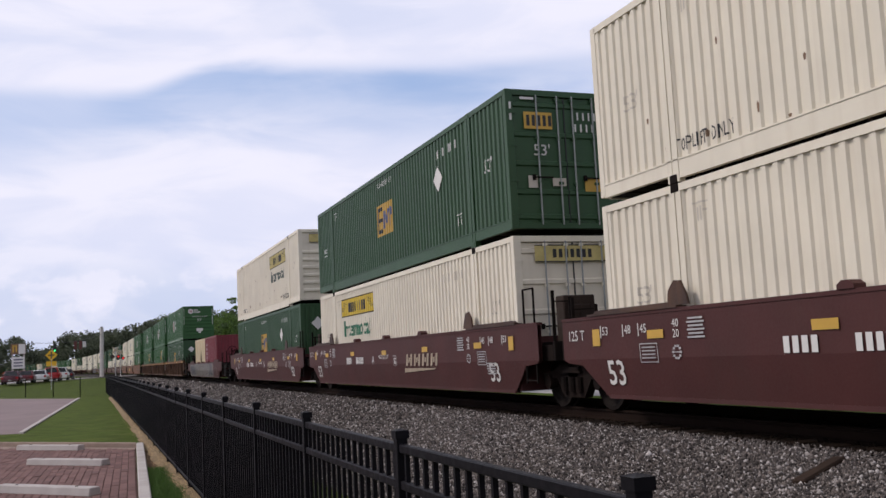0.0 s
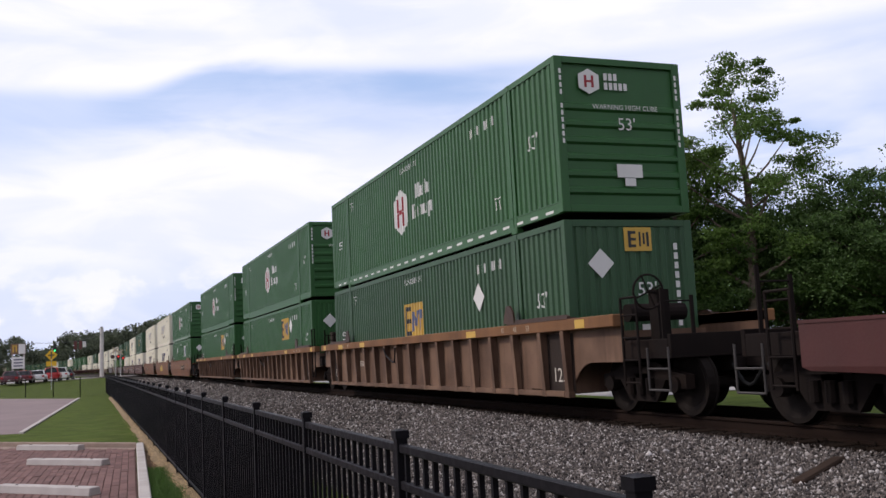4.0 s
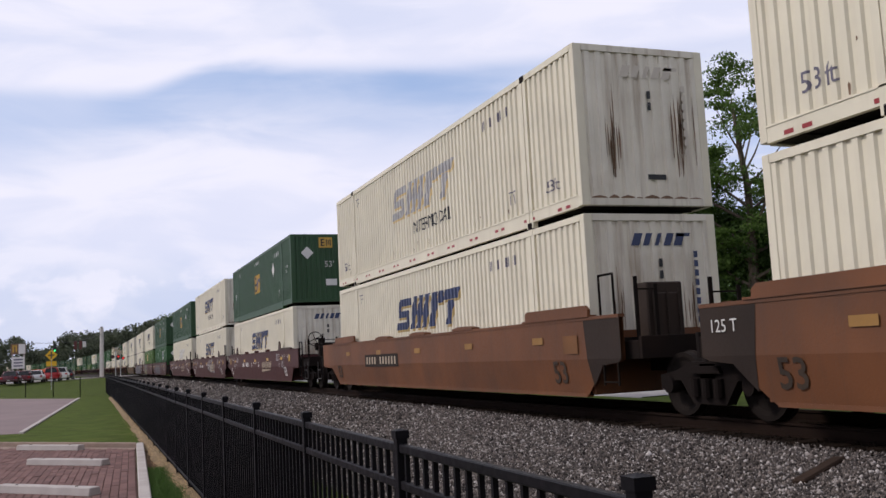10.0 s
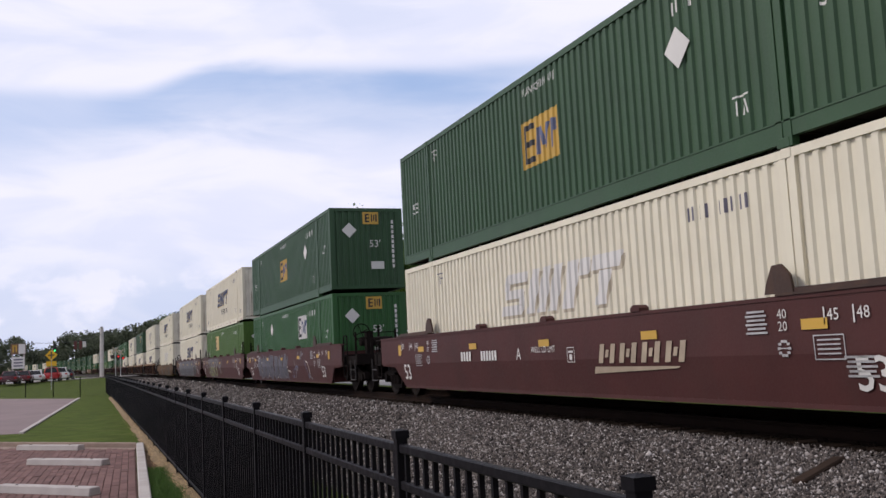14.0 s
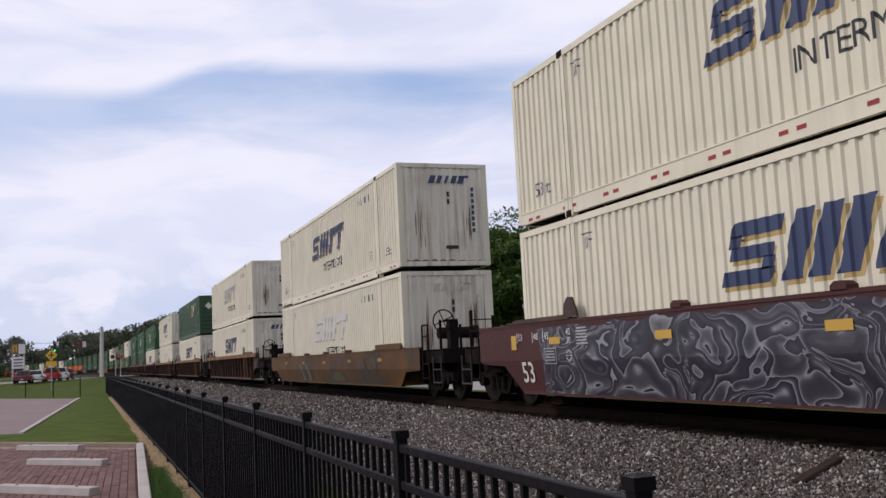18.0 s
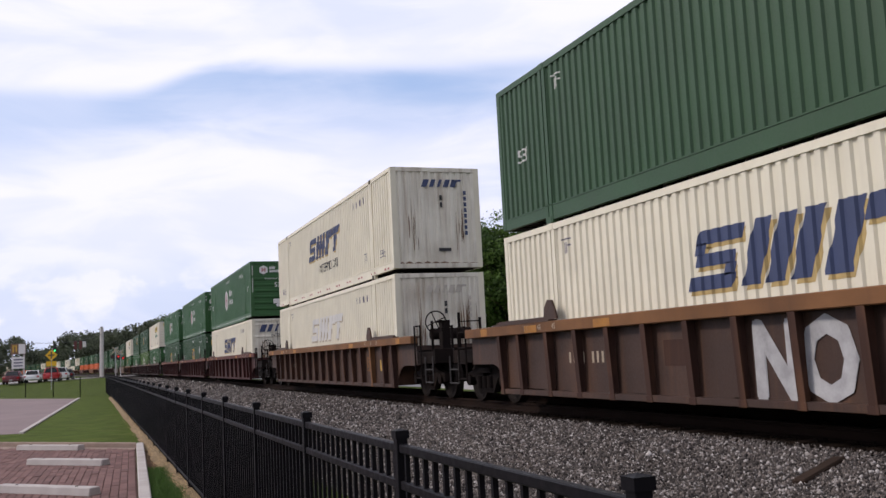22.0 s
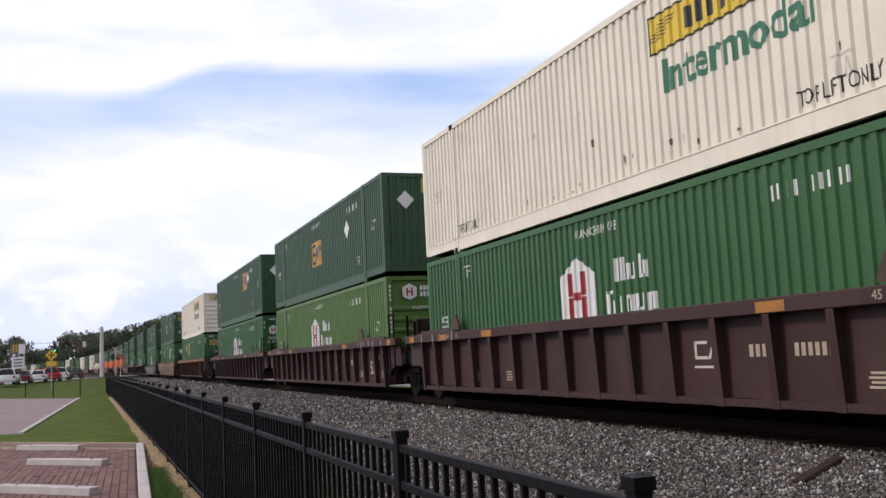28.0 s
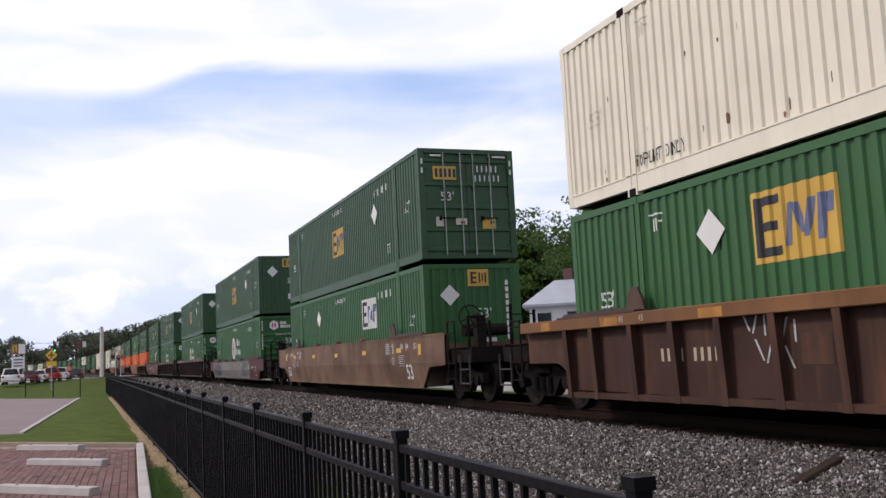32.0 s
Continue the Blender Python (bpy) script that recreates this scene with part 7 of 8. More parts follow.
def build_parking():
    pave = sheet("paving", ((-9.0, 4.0), (0.22, 4.0), (0.93, 22.3), (-2.1, 25.7), (-9.0, 33.4)), 0.006, M["joint"], "red brick paved parking bay")
    lay_bricks(pave)
    drive = sheet("drive", ((-60, 58), (-1.9, 29.2), (-0.76, 62.3), (-6.1, 74), (-60, 130)), 0.006, M["drive"], "reddish paved driveway beyond the lawn")
    bm = bmesh.new()
    prism(bm, ((0.215, 4.0), (0.365, 4.0), (1.05, 21.2), (0.90, 21.2)), "z", -0.05, 0.10)
    bmesh.ops.bevel(bm, geom=bm.edges[:], offset=0.015, segments=1, affect="EDGES")
    tagged(new("kerb", mesh_of(bm, "kerb", M["concrete"])), "pale concrete kerb beside the paving", "", "", "structure")
    bm = bmesh.new()
    prism(bm, ((-9.0, 32.0), (-1.93, 24.35), (0.90, 21.0), (0.90, 21.2), (-2.0, 24.62), (-9.0, 32.3)), "z", -0.05, 0.11)
    bmesh.ops.bevel(bm, geom=bm.edges[:], offset=0.012, segments=1, affect="EDGES")
    tagged(new("kerb", mesh_of(bm, "kerb", M["edging"])), "buff concrete kerb between paving and lawn", "", "", "structure")
    sheet("gutter", ((-9.0, 31.0), (-1.86, 23.35), (0.82, 20.35), (0.88, 20.98), (-1.93, 24.33), (-9.0, 31.98)), 0.012, M["edging"], "buff concrete gutter along the kerb")
    bm = bmesh.new()
    prism(bm, ((-1.9, 29.2), (-1.78, 29.1), (-0.62, 62.2), (-0.76, 62.3)), "z", -0.05, 0.05)
    tagged(new("kerb", mesh_of(bm, "kerb", M["concrete"])), "thin pale concrete edge of the driveway", "", "", "structure")
    sheet("soil_patch", ((0.80, 16.4), (1.46, 15.9), (1.46, 24.0), (1.06, 24.0), (1.02, 22.2), (1.06, 21.3)), 0.008, M["soil"], "bare brown soil between kerb and fence")
    rnd = random.Random(17)
    left, y = [], 4.0
    while y < 60:
        left.append(((1.10 if y < 16 else 1.05) + rnd.uniform(-0.05, 0.05), y))
        y += rnd.uniform(0.25, 0.7) * (1 if y < 25 else 2)
    bm = bmesh.new()
    for (xa, ya), (xb, yb) in zip(left, left[1:]):
        for (pa, za), (pb, zb) in (((0, 0.010), (0.11, 0.085)), ((0.11, 0.085), (0.25, 0.09)), ((0.25, 0.09), (0.42, 0.006))):
            bm.faces.new([bm.verts.new(p) for p in ((xa + pa + bend(ya), ya, za), (xa + pb + bend(ya), ya, zb), (xb + pb + bend(yb), yb, zb), (xb + pa + bend(yb), yb, za))])
    tagged(new("straw_strip", mesh_of(bm, "straw_strip", M["mulch"])), "strip of dry straw and soil along the fence", "", "", "structure")


def slivers(name, count, area, long, wide, stand, mat, label, seed):
    """Straw or grass blades: thin tapering slips, lying or standing."""
    rng = np.random.default_rng(seed)
    x0, x1, y0, y1 = area
    P = np.stack([rng.uniform(x0, x1, count), y0 + (y1 - y0) * rng.uniform(0, 1, count) ** 1.3, np.full(count, 0.016)], -1)
    if not stand:
        P[:, 2] += 0.085 * np.clip((P[:, 0] - 1.06) / 0.10, 0, 1) * np.clip((1.52 - P[:, 0]) / 0.18, 0, 1)
    P[:, 0] += np.array([bend(y) for y in P[:, 1]])
    a = rng.uniform(0, 6.28, count)
    ln = long * rng.uniform(0.5, 1.3, count)
    tilt = rng.uniform(0.3, 1.0, count) if stand else rng.uniform(0.0, 0.25, count)
    d = np.stack([np.cos(a) * (1 - tilt), np.sin(a) * (1 - tilt), tilt], -1) * ln[:, None]
    n = np.stack([-np.sin(a), np.cos(a), np.zeros(count)], -1) * wide
    V = np.stack([P - n, P + n, P + d], 1).reshape(-1, 3)
    me = bpy.data.meshes.new(name)
    me.from_pydata(V.tolist(), [], np.arange(count * 3).reshape(-1, 3).tolist())
    me.materials.append(mat)
    tagged(new(name, me), label, "grass", "", "stuff")


build_parking()
slivers("straw_litter", 4500, (1.02, 1.44, 11.0, 34.0), 0.12, 0.006, False, M["straw"], "loose dry straw along the fence", 41)
slivers("grass_blades", 16000, (0.70, 1.24, 11.0, 16.3), 0.07, 0.004, True, M["blade"], "short green grass between kerb and fence", 42)
slivers("grass_blades", 9000, (1.45, 2.7, 5.0, 16.0), 0.08, 0.004, True, M["blade"], "short green grass behind the fence", 43)


def wheel_stop():
    root = empty("wheel_stop")
    bm = bmesh.new()
    prism(bm, ((-0.11, 0), (0.11, 0), (0.085, 0.115), (-0.085, 0.115)), "x", -0.95, 0.95)
    bmesh.ops.bevel(bm, geom=bm.edges[:], offset=0.012, segments=1, affect="EDGES")
    part("block", bm, M["concrete"], root)
    for x in (-0.6, 0.6):
        part("pin", rods(((x, 0, 0.1), (x, 0, 0.122), 0.02)), M["steel"], root)
    return tagged(root, "pale concrete wheel stop on the brick paving", "wheel stop", "wheel stops in the parking bay")


def build_stops():
    first = None
    for (xa, ya), (xb, yb) in (((-1.56, 23.0), (-0.1, 21.4)), ((-1.09, 19.1), (0.29, 17.6)), ((-1.3, 15.1), (0.13, 13.5)), ((-1.3, 11.2), (0.1, 9.7))):
        m = pose((xa + xb) / 2, (ya + yb) / 2, 0.008, 0, 0, math.degrees(math.atan2(yb - ya, xb - xa)))
        if first is None:
            first = wheel_stop()
            first.matrix_basis = m
        else:
            copy_thing(first, m)


build_stops()


# ---- trees ----
def leaf_cloud(name, spots, size, seed, mat):
    """A mesh of small leaves round spots of (centre, radii, count), denser towards the skin of each clump."""
    rng = np.random.default_rng(seed)
    n = np.array([c for _, _, c in spots])
    centre = np.repeat(np.array([tuple(c) for c, _, _ in spots]), n, axis=0)
    radii = np.repeat(np.array([r for _, r, _ in spots]), n, axis=0)
    total = int(n.sum())
    v = rng.normal(size=(total, 3))
    v /= np.linalg.norm(v, axis=1)[:, None]
    p = centre + v * (rng.uniform(0, 1, (total, 1)) ** 0.55) * radii
    nrm = rng.normal(size=(total, 3)) + (0, 0, 0.6)
    nrm /= np.linalg.norm(nrm, axis=1)[:, None]
    t = np.cross(nrm, rng.normal(size=(total, 3)))
    t /= np.linalg.norm(t, axis=1)[:, None]
    b = np.cross(nrm, t)
    s = size * rng.uniform(0.6, 1.35, (total, 1))
    V = np.stack([p + t * s, p + b * s * 0.6, p - t * s, p - b * s * 0.6], 1).reshape(-1, 3)
    me = bpy.data.meshes.new(name)
    me.vertices.add(total * 4)
    me.vertices.foreach_set("co", V.ravel())
    me.loops.add(total * 4)
    me.loops.foreach_set("vertex_index", np.arange(total * 4, dtype=np.int32))
    me.polygons.add(total)
    me.polygons.foreach_set("loop_start", np.arange(0, total * 4, 4, dtype=np.int32))
    me.update(calc_edges=True)
    me.materials.append(mat)
    return me


def tree(name, x, y, high, spread, seed, leaf, label, clumps=26, per=130, size=0.22, bare=0.35, ragged=1.0):
    """Tapered trunk, forked limbs, and a crown of leaf clumps at the limbs' ends."""
    rnd = random.Random(seed)
    root = empty(name, pose(x, y, 0))
    tagged(root, label, "tree", "trees behind the track")
    wood, spots = bmesh.new(), []
    r0 = high * 0.022
    p = Vector((0, 0, 0))
    steps, trunk = 6, []
    for k in range(steps):
        q = Vector((rnd.uniform(-0.3, 0.3), rnd.uniform(-0.3, 0.3), high * 0.82 * (k + 1) / steps))
        rod(wood, p, q, r0 * (1 - k / steps * 0.8), 8, r0 * (1 - (k + 1) / steps * 0.8))
        trunk.append((p.copy(), q.copy()))
        p = q
    tips = []
    for k in range(clumps):
        f = bare + (1 - bare) * (k + 0.5) / clumps
        a = k * 2.4 + rnd.uniform(-0.5, 0.5)
        at = high * 0.82 * f
        base = Vector((0, 0, at * 0.86))
        reach = spread * (0.45 + 0.75 * math.sin(math.pi * min(1, 0.12 + 0.88 * (f - bare) / (1 - bare)))) * rnd.uniform(0.45, 1.0)
        tip = Vector((math.cos(a) * reach, math.sin(a) * reach, at + high * 0.10 * rnd.uniform(0.2, 1.4)))
        mid = base.lerp(tip, 0.5) + Vector((0, 0, -high * 0.01))
        rr = r0 * 0.35 * (1.15 - f)
        rod(wood, base, mid, rr + 0.03, 5, rr * 0.7 + 0.02)
        rod(wood, mid, tip, rr * 0.7 + 0.02, 5, 0.015)
        tips.append((tip, rnd.uniform(0.75, 1.25)))
    for tip, k in tips:
        rad = spread * 0.30 * k * ragged
        for _ in range(9):
            c = tip + Vector((rnd.gauss(0, 0.52), rnd.gauss(0, 0.52), rnd.gauss(0.0, 0.40))) * rad * 1.1
            small = rad * rnd.uniform(0.36, 0.88)
            spots.append((c, (small * rnd.uniform(0.8, 1.4), small * rnd.uniform(0.8, 1.4), small * rnd.uniform(0.4, 0.75)), int(per / 9 * rnd.uniform(0.5, 1.5))))
    part("trunk", wood, M["bark"], root)
    part("crown", leaf_cloud("crown", spots, size, seed, leaf), None, root)
    return root


def azimuth(deg, dist):
    return math.sin(radians(deg)) * dist, math.cos(radians(deg)) * dist


def build_trees():
    rows = TREES
    for k, (az, dist, high, spread, leaf, clumps, per, ragged) in enumerate(rows):
        x, y = azimuth(az, dist)
        tree("tree", x, y, high, spread, 100 + k, M[leaf], "leafy broad-crowned tree behind the track", clumps, int(per * (8.4 if dist < 70 else 3.9)), 0.098 if dist < 70 else 0.165, 0.28, ragged)


# bearing from +Y, distance, height, spread, leaf, clumps, leaves a clump, raggedness
TREES = [
    (39.3, 60, 20.0, 4.4, "leaf", 20, 170, 0.85), (35.2, 62, 16.0, 4.2, "leaf", 26, 190, 1.15), (41.6, 63, 10.2, 4.6, "leaf_deep", 30, 190, 1.3),
    (37.5, 66, 10.6, 5.5, "leaf_deep", 34, 200, 1.4), (33.0, 66, 12.4, 5.0, "leaf_deep", 32, 200, 1.35), (44.3, 64, 8.6, 4.6, "leaf_deep", 28, 190, 1.3),
    (46.9, 60, 11.6, 4.4, "leaf_deep", 28, 190, 1.3), (49.5, 60, 11.0, 4.6, "leaf_deep", 26, 170, 1.3), (31.2, 80, 15.0, 4.2, "leaf", 28, 170, 1.2),
    (28.4, 88, 11.6, 4.6, "leaf_deep", 26, 170, 1.3), (26.3, 84, 13.4, 4.6, "leaf", 26, 170, 1.25), (24.6, 82, 12.2, 4.6, "leaf", 26, 170, 1.3),
    (23.0, 84, 13.6, 4.8, "leaf_deep", 26, 170, 1.3), (21.0, 86, 13.6, 4.8, "leaf", 26, 170, 1.3), (19.0, 88, 13.4, 5.0, "leaf", 26, 170, 1.3),
    (17.0, 90, 14.0, 5.0, "leaf_deep", 26, 170, 1.3), (15.2, 92, 13.4, 4.0, "leaf", 26, 170, 1.2),
    (10.6, 110, 9.6, 4.4, "leaf_deep", 26, 150, 1.2), (9.2, 120, 9.0, 4.4, "leaf", 26, 150, 1.2), (7.8, 140, 9.0, 5.0, "leaf", 26, 150, 1.2),
    (6.6, 160, 9.4, 5.2, "leaf_deep", 26, 150, 1.2), (5.5, 190, 11.0, 6.0, "leaf", 26, 150, 1.2),
]
build_trees()


def far_woods():
    """The wooded rise that closes the view beyond the road."""
    rnd = random.Random(11)
    spots = []
    for k in range(560):
        az = rnd.uniform(-16, 14)
        dist = rnd.uniform(640, 780)
        x, y = azimuth(az, dist)
        # tree tops rise towards the track
        top = 8.2 + max(0, min(1, (az + 1.9) / 0.6)) * 5.6 + max(0, min(1, (az - 1) / 3.5)) * 5 + (4.5 if az < -3.4 else 0)
        top *= dist / 330 * rnd.uniform(0.82, 1.02)
        r = rnd.uniform(5.0, 10.0)
        z = rnd.choice((top - r * 0.6, top - r * 0.6, top * 0.55, top * 0.25))
        spots.append(((x, y, z), (r, r, r * 0.75), 170))
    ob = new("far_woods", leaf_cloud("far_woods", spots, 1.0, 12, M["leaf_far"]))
    tagged(ob, "dark green wooded rise beyond the road, haze in its colour", "woods", "", "stuff")


far_woods()


# ---- across the lawn: chain-link fence, road, signs, signals, vehicles ----
ROAD_Z = 0.6


def build_road():
    bm = bmesh.new()
    # a low grassy bank carries the road
    crest = ((-90, 90), (-20, 101), (-8, 119), (1.0, 146), (3.0, 152), (3.2, 172))
    toe = ((-90, 62), (-16, 76), (-2.0, 98), (5.0, 140), (7.2, 150), (7.2, 172))
    back = ((-90, 150), (-30, 150), (-14, 160), (-9, 165), (-4, 168), (3.2, 172))
    ring = [[bm.verts.new((x, y, z)) for x, y in line] for line, z in ((toe, 0.004), (crest, ROAD_Z - 0.03), (back, ROAD_Z - 0.03))]
    for a, b in zip(ring, ring[1:]):
        for k in range(5):
            vs = [a[k], a[k + 1], b[k + 1], b[k]]
            if b[k + 1].co != a[k + 1].co:
                bm.faces.new(vs)
            else:
                bm.faces.new((a[k], a[k + 1], b[k]))
    bmesh.ops.recalc_face_normals(bm, faces=bm.faces[:])
    tagged(new("bank", mesh_of(bm, "bank", M["grass"])), "low grassy bank beside the road", "", "", "structure")
    bm = bmesh.new()
    prism(bm, ((-90, 100), (-22, 106), (-9, 121), (2.4, 150), (30, 176), (30, 184), (-6, 160), (-26, 142), (-90, 136)), "z", ROAD_Z - 0.05, ROAD_Z)
    tagged(new("road", mesh_of(bm, "road", M["asphalt"])), "pale worn asphalt road to the crossing", "", "", "structure")
    bm = bmesh.new()
    prism(bm, ((-90, 99.4), (-22, 105.4), (-9, 120.4), (1.8, 148.6), (2.2, 148.9), (-9, 121), (-22, 106), (-90, 100)), "z", ROAD_Z - 0.12, ROAD_Z + 0.06)
    tagged(new("kerb", mesh_of(bm, "kerb", M["concrete"])), "pale concrete kerb of the road", "", "", "structure")


build_road()


def build_chain_fence():
    pts = [(-13.0, 94.0), (-9.0, 85.0), (-6.6, 79.5), (-4.37, 74.0), (-2.38, 69.5), (-0.64, 66.0), (0.93, 63.0)]
    for (xa, ya), (xb, yb) in zip(pts, pts[1:]):
        a = math.degrees(math.atan2(yb - ya, xb - xa))
        ln = math.hypot(xb - xa, yb - ya)
        root = empty("chain_fence", pose(xa, ya, 0, 0, 0, a))
        tagged(root, "thin black chain-link fence on the lawn", "fence", "spans of the chain-link fence")
        part("post", rods(((0, 0, 0), (0, 0, 1.3), 0.035)), M["fence"], root)
        part("rail", rods(((0, 0, 1.25), (ln, 0, 1.25), 0.016), n=6), M["fence"], root)
        bm = bmesh.new()
        n = int(ln / 0.22)
        for k in range(n):
            x0 = k * ln / n
            for s in (1, -1):
                x1 = min(ln, max(0, x0 + s * 0.6))
                rod(bm, (x0, 0, 0.02), (x1, 0, 0.02 + 1.22 * abs(x1 - x0) / 0.6 if x1 != x0 else 0.1), 0.0025, 3)
        part("wire_mesh", bm, M["fence"], root)["kind"] = "stuff"


build_chain_fence()


def build_pole():
    root = empty("utility_pole", pose(1.66, 157, 0.0))
    bm = bmesh.new()
    rod(bm, (0, 0, 0), (0.05, 0, 8.4), 0.34, 12, 0.26)
    part("shaft", bm, M["pole"], root)
    part("cap", rods(((0.05, 0, 8.4), (0.05, 0, 8.52), 0.2)), M["galv"], root)
    tagged(root, "tall pale weathered utility pole by the crossing", "pole")


build_pole()


def flat_face(pts, y, thick=0.02):
    bm = bmesh.new()
    prism(bm, pts, "y", y, y + thick)
    return bm


def build_signs():
    r = empty("warning_sign", pose(-3.52, 98, 0.95))
    part("post", rods(((0, 0.03, -0.95), (0, 0.03, 2.9), 0.04)), M["galv"], r)
    part("panel", flat_face(((0, 1.85), (0.56, 2.41), (0, 2.97), (-0.56, 2.41)), 0), M["sign_yellow"], r, "yellow diamond panel")
    part("cross_device", flat_face(((-0.06, 2.1), (0.06, 2.1), (0.06, 2.35), (0.28, 2.35), (0.28, 2.47), (0.06, 2.47), (0.06, 2.72), (-0.06, 2.72), (-0.06, 2.47), (-0.28, 2.47), (-0.28, 2.35), (-0.06, 2.35)), -0.008, 0.006), M["d_black"], r)
    part("plate", flat_face(((-0.46, 1.35), (0.46, 1.35), (0.46, 1.82), (-0.46, 1.82)), 0), M["sign_yellow"], r, "yellow plate under the diamond")
    tagged(r, "yellow diamond crossing sign with a plate below it", "road sign")

    r = empty("restaurant_sign", pose(-9.85, 150, 0.6))
    for x in (-0.75, 0.75):
        part("post", boxes((x - 0.13, x + 0.13, -0.1, 0.1, 0, 4.0)), M["concrete"], r)
    part("cabinet", boxes((-1.0, 1.0, -0.2, 0.2, 4.0, 5.5), bevel=0.04), M["d_rust"], r, "brown sign cabinet")
    part("face", boxes((0.05, 0.95, -0.23, -0.2, 4.05, 5.45)), M["d_white"], r, "white sign face")
    part("device", boxes((-0.75, -0.55, -0.24, -0.2, 4.3, 5.2), (-0.35, -0.15, -0.24, -0.2, 4.3, 5.2), (-0.75, -0.15, -0.24, -0.2, 5.1, 5.3)), M["d_gold"], r)
    part("board", boxes((-0.85, 0.85, -0.12, 0.12, 1.9, 3.6), bevel=0.03), M["d_white"], r, "white reader board")
    for k in range(3):
        part("notice_bar", boxes((-0.6, 0.6, -0.14, -0.12, 2.2 + k * 0.45, 2.4 + k * 0.45)), M["d_ink"], r)
    tagged(r, "brown and white roadside restaurant sign on two posts", "sign")

    r = empty("traffic_signal", pose(-4.58, 140, 5.05))
    part("housing", boxes((-0.2, 0.2, -0.15, 0.15, -0.6, 0.6), bevel=0.03), M["d_black"], r)
    for k, z in enumerate((0.38, 0.0, -0.38)):
        bm = bmesh.new()
        rod(bm, (0, -0.15, z), (0, -0.19, z), 0.11, 14)
        part("lens", bm, M["lamp_green"] if k == 2 else M["d_black"], r, "glowing green lens" if k == 2 else "")
        bm = bmesh.new()
        rod(bm, (0, -0.15, z + 0.06), (0, -0.32, z + 0.05), 0.15, 10)
        part("visor", bm, M["d_black"], r) if k != 2 else bm.free()
    tagged(r, "black traffic signal showing green on a span wire", "traffic light", "traffic signals")
    r2 = empty("traffic_signal", pose(-1.66, 145, 5.5))
    for x in (-0.35, 0.35):
        part("housing", boxes((x - 0.2, x + 0.2, -0.15, 0.15, -0.65, 0.55), bevel=0.03), M["d_maroon"], r2)
    part("hanger", boxes((-0.6, 1.12, -0.05, 0.05, 0.44, 0.56)), M["d_black"], r2)
    part("sign_plate", boxes((0.62, 1.1, -0.03, 0.03, -0.35, 0.46)), M["d_white"], r2, "white plate")
    tagged(r2, "dark red pair of signal heads with a white plate", "traffic light", "traffic signals")
    w = new("span_wire", mesh_of(rods(((-22, 142, 6.6), (-4.58, 140, 5.7), 0.03), ((-4.58, 140, 5.7), (-1.66, 145, 6.0), 0.03), ((-1.66, 145, 6.0), (1.66, 157, 7.3), 0.03), n=5), "span_wire", M["d_black"]))
    tagged(w, "black span wire that carries the signals", "wire")
    m = new("signal_mast", mesh_of(rods(((-22, 142, 0), (-22, 142, 7.5), 0.12)), "signal_mast", M["galv"]))
    tagged(m, "grey steel signal mast by the road", "pole")

    for x, y in ((3.55, 150), (4.9, 172)):
        r = empty("crossing_signal", pose(x, y, 0.3))
        part("mast", rods(((0, 0, 0), (0, 0, 4.7), 0.06)), M["galv"], r)
        part("base", boxes((-0.18, 0.18, -0.18, 0.18, 0, 0.35)), M["galv"], r)
        for s in (-1, 1):
            bm = boxes((-0.62, 0.62, -0.09, -0.06, -0.1, 0.1))
            bmesh.ops.transform(bm, matrix=pose(0, 0, 4.3, 0, 45 * s, 0), verts=bm.verts[:])
            part("cross_board", bm, M["d_shade"], r, "weathered white crossbuck board")
        part("cross_arm", rods(((-0.42, 0, 3.3), (0.42, 0, 3.3), 0.04)), M["d_black"], r)
        for s in (-1, 1):
            bm = bmesh.new()
            rod(bm, (s * 0.42, -0.05, 3.3), (s * 0.42, -0.09, 3.3), 0.30, 16)
            d = part("backboard", bm, M["d_black"], r)
            bm = bmesh.new()
            rod(bm, (s * 0.42, -0.09, 3.3), (s * 0.42, -0.12, 3.3), 0.15, 14)
            part("lens", bm, M["lamp_red"] if s > 0 else M["d_maroon"], r, "glowing red lens" if s > 0 else "dark red lens")
        tagged(r, "railway crossing signal with red lights and white crossbuck", "crossing signal", "crossing signals")


M["lamp_green"] = glow("green_signal_lens", (0.03, 1.0, 0.22), 2.5)
M["lamp_red"] = glow("red_signal_lens", (1.0, 0.04, 0.03), 0.6)
M["d_maroon"] = surface("dark_red_paint", (0.10, 0.025, 0.02), 0.5, spread=0.1, bump=0.0)
build_signs()

M["glass"] = surface("dark_car_glass", (0.015, 0.017, 0.02), 0.12, spread=0.1, bump=0.0, spec=0.6)
M["tyre"] = surface("black_tyre_rubber", (0.018, 0.018, 0.018), 0.85, spread=0.2)
M["rim"] = surface("alloy_rim", (0.35, 0.35, 0.36), 0.35, metal=0.7, spread=0.1)
M["tail"] = surface("red_tail_lens", (0.35, 0.01, 0.012), 0.25, spread=0.05, bump=0.0)
PAINTS = {k: surface(f"{k}_car_paint", c, 0.28, spread=0.05, bump=0.0, spec=0.55) for k, c in (("red", (0.38, 0.018, 0.02)), ("white", (0.68, 0.67, 0.66)), ("maroon", (0.085, 0.012, 0.02)), ("black", (0.02, 0.02, 0.024)), ("wine", (0.12, 0.012, 0.018)))}


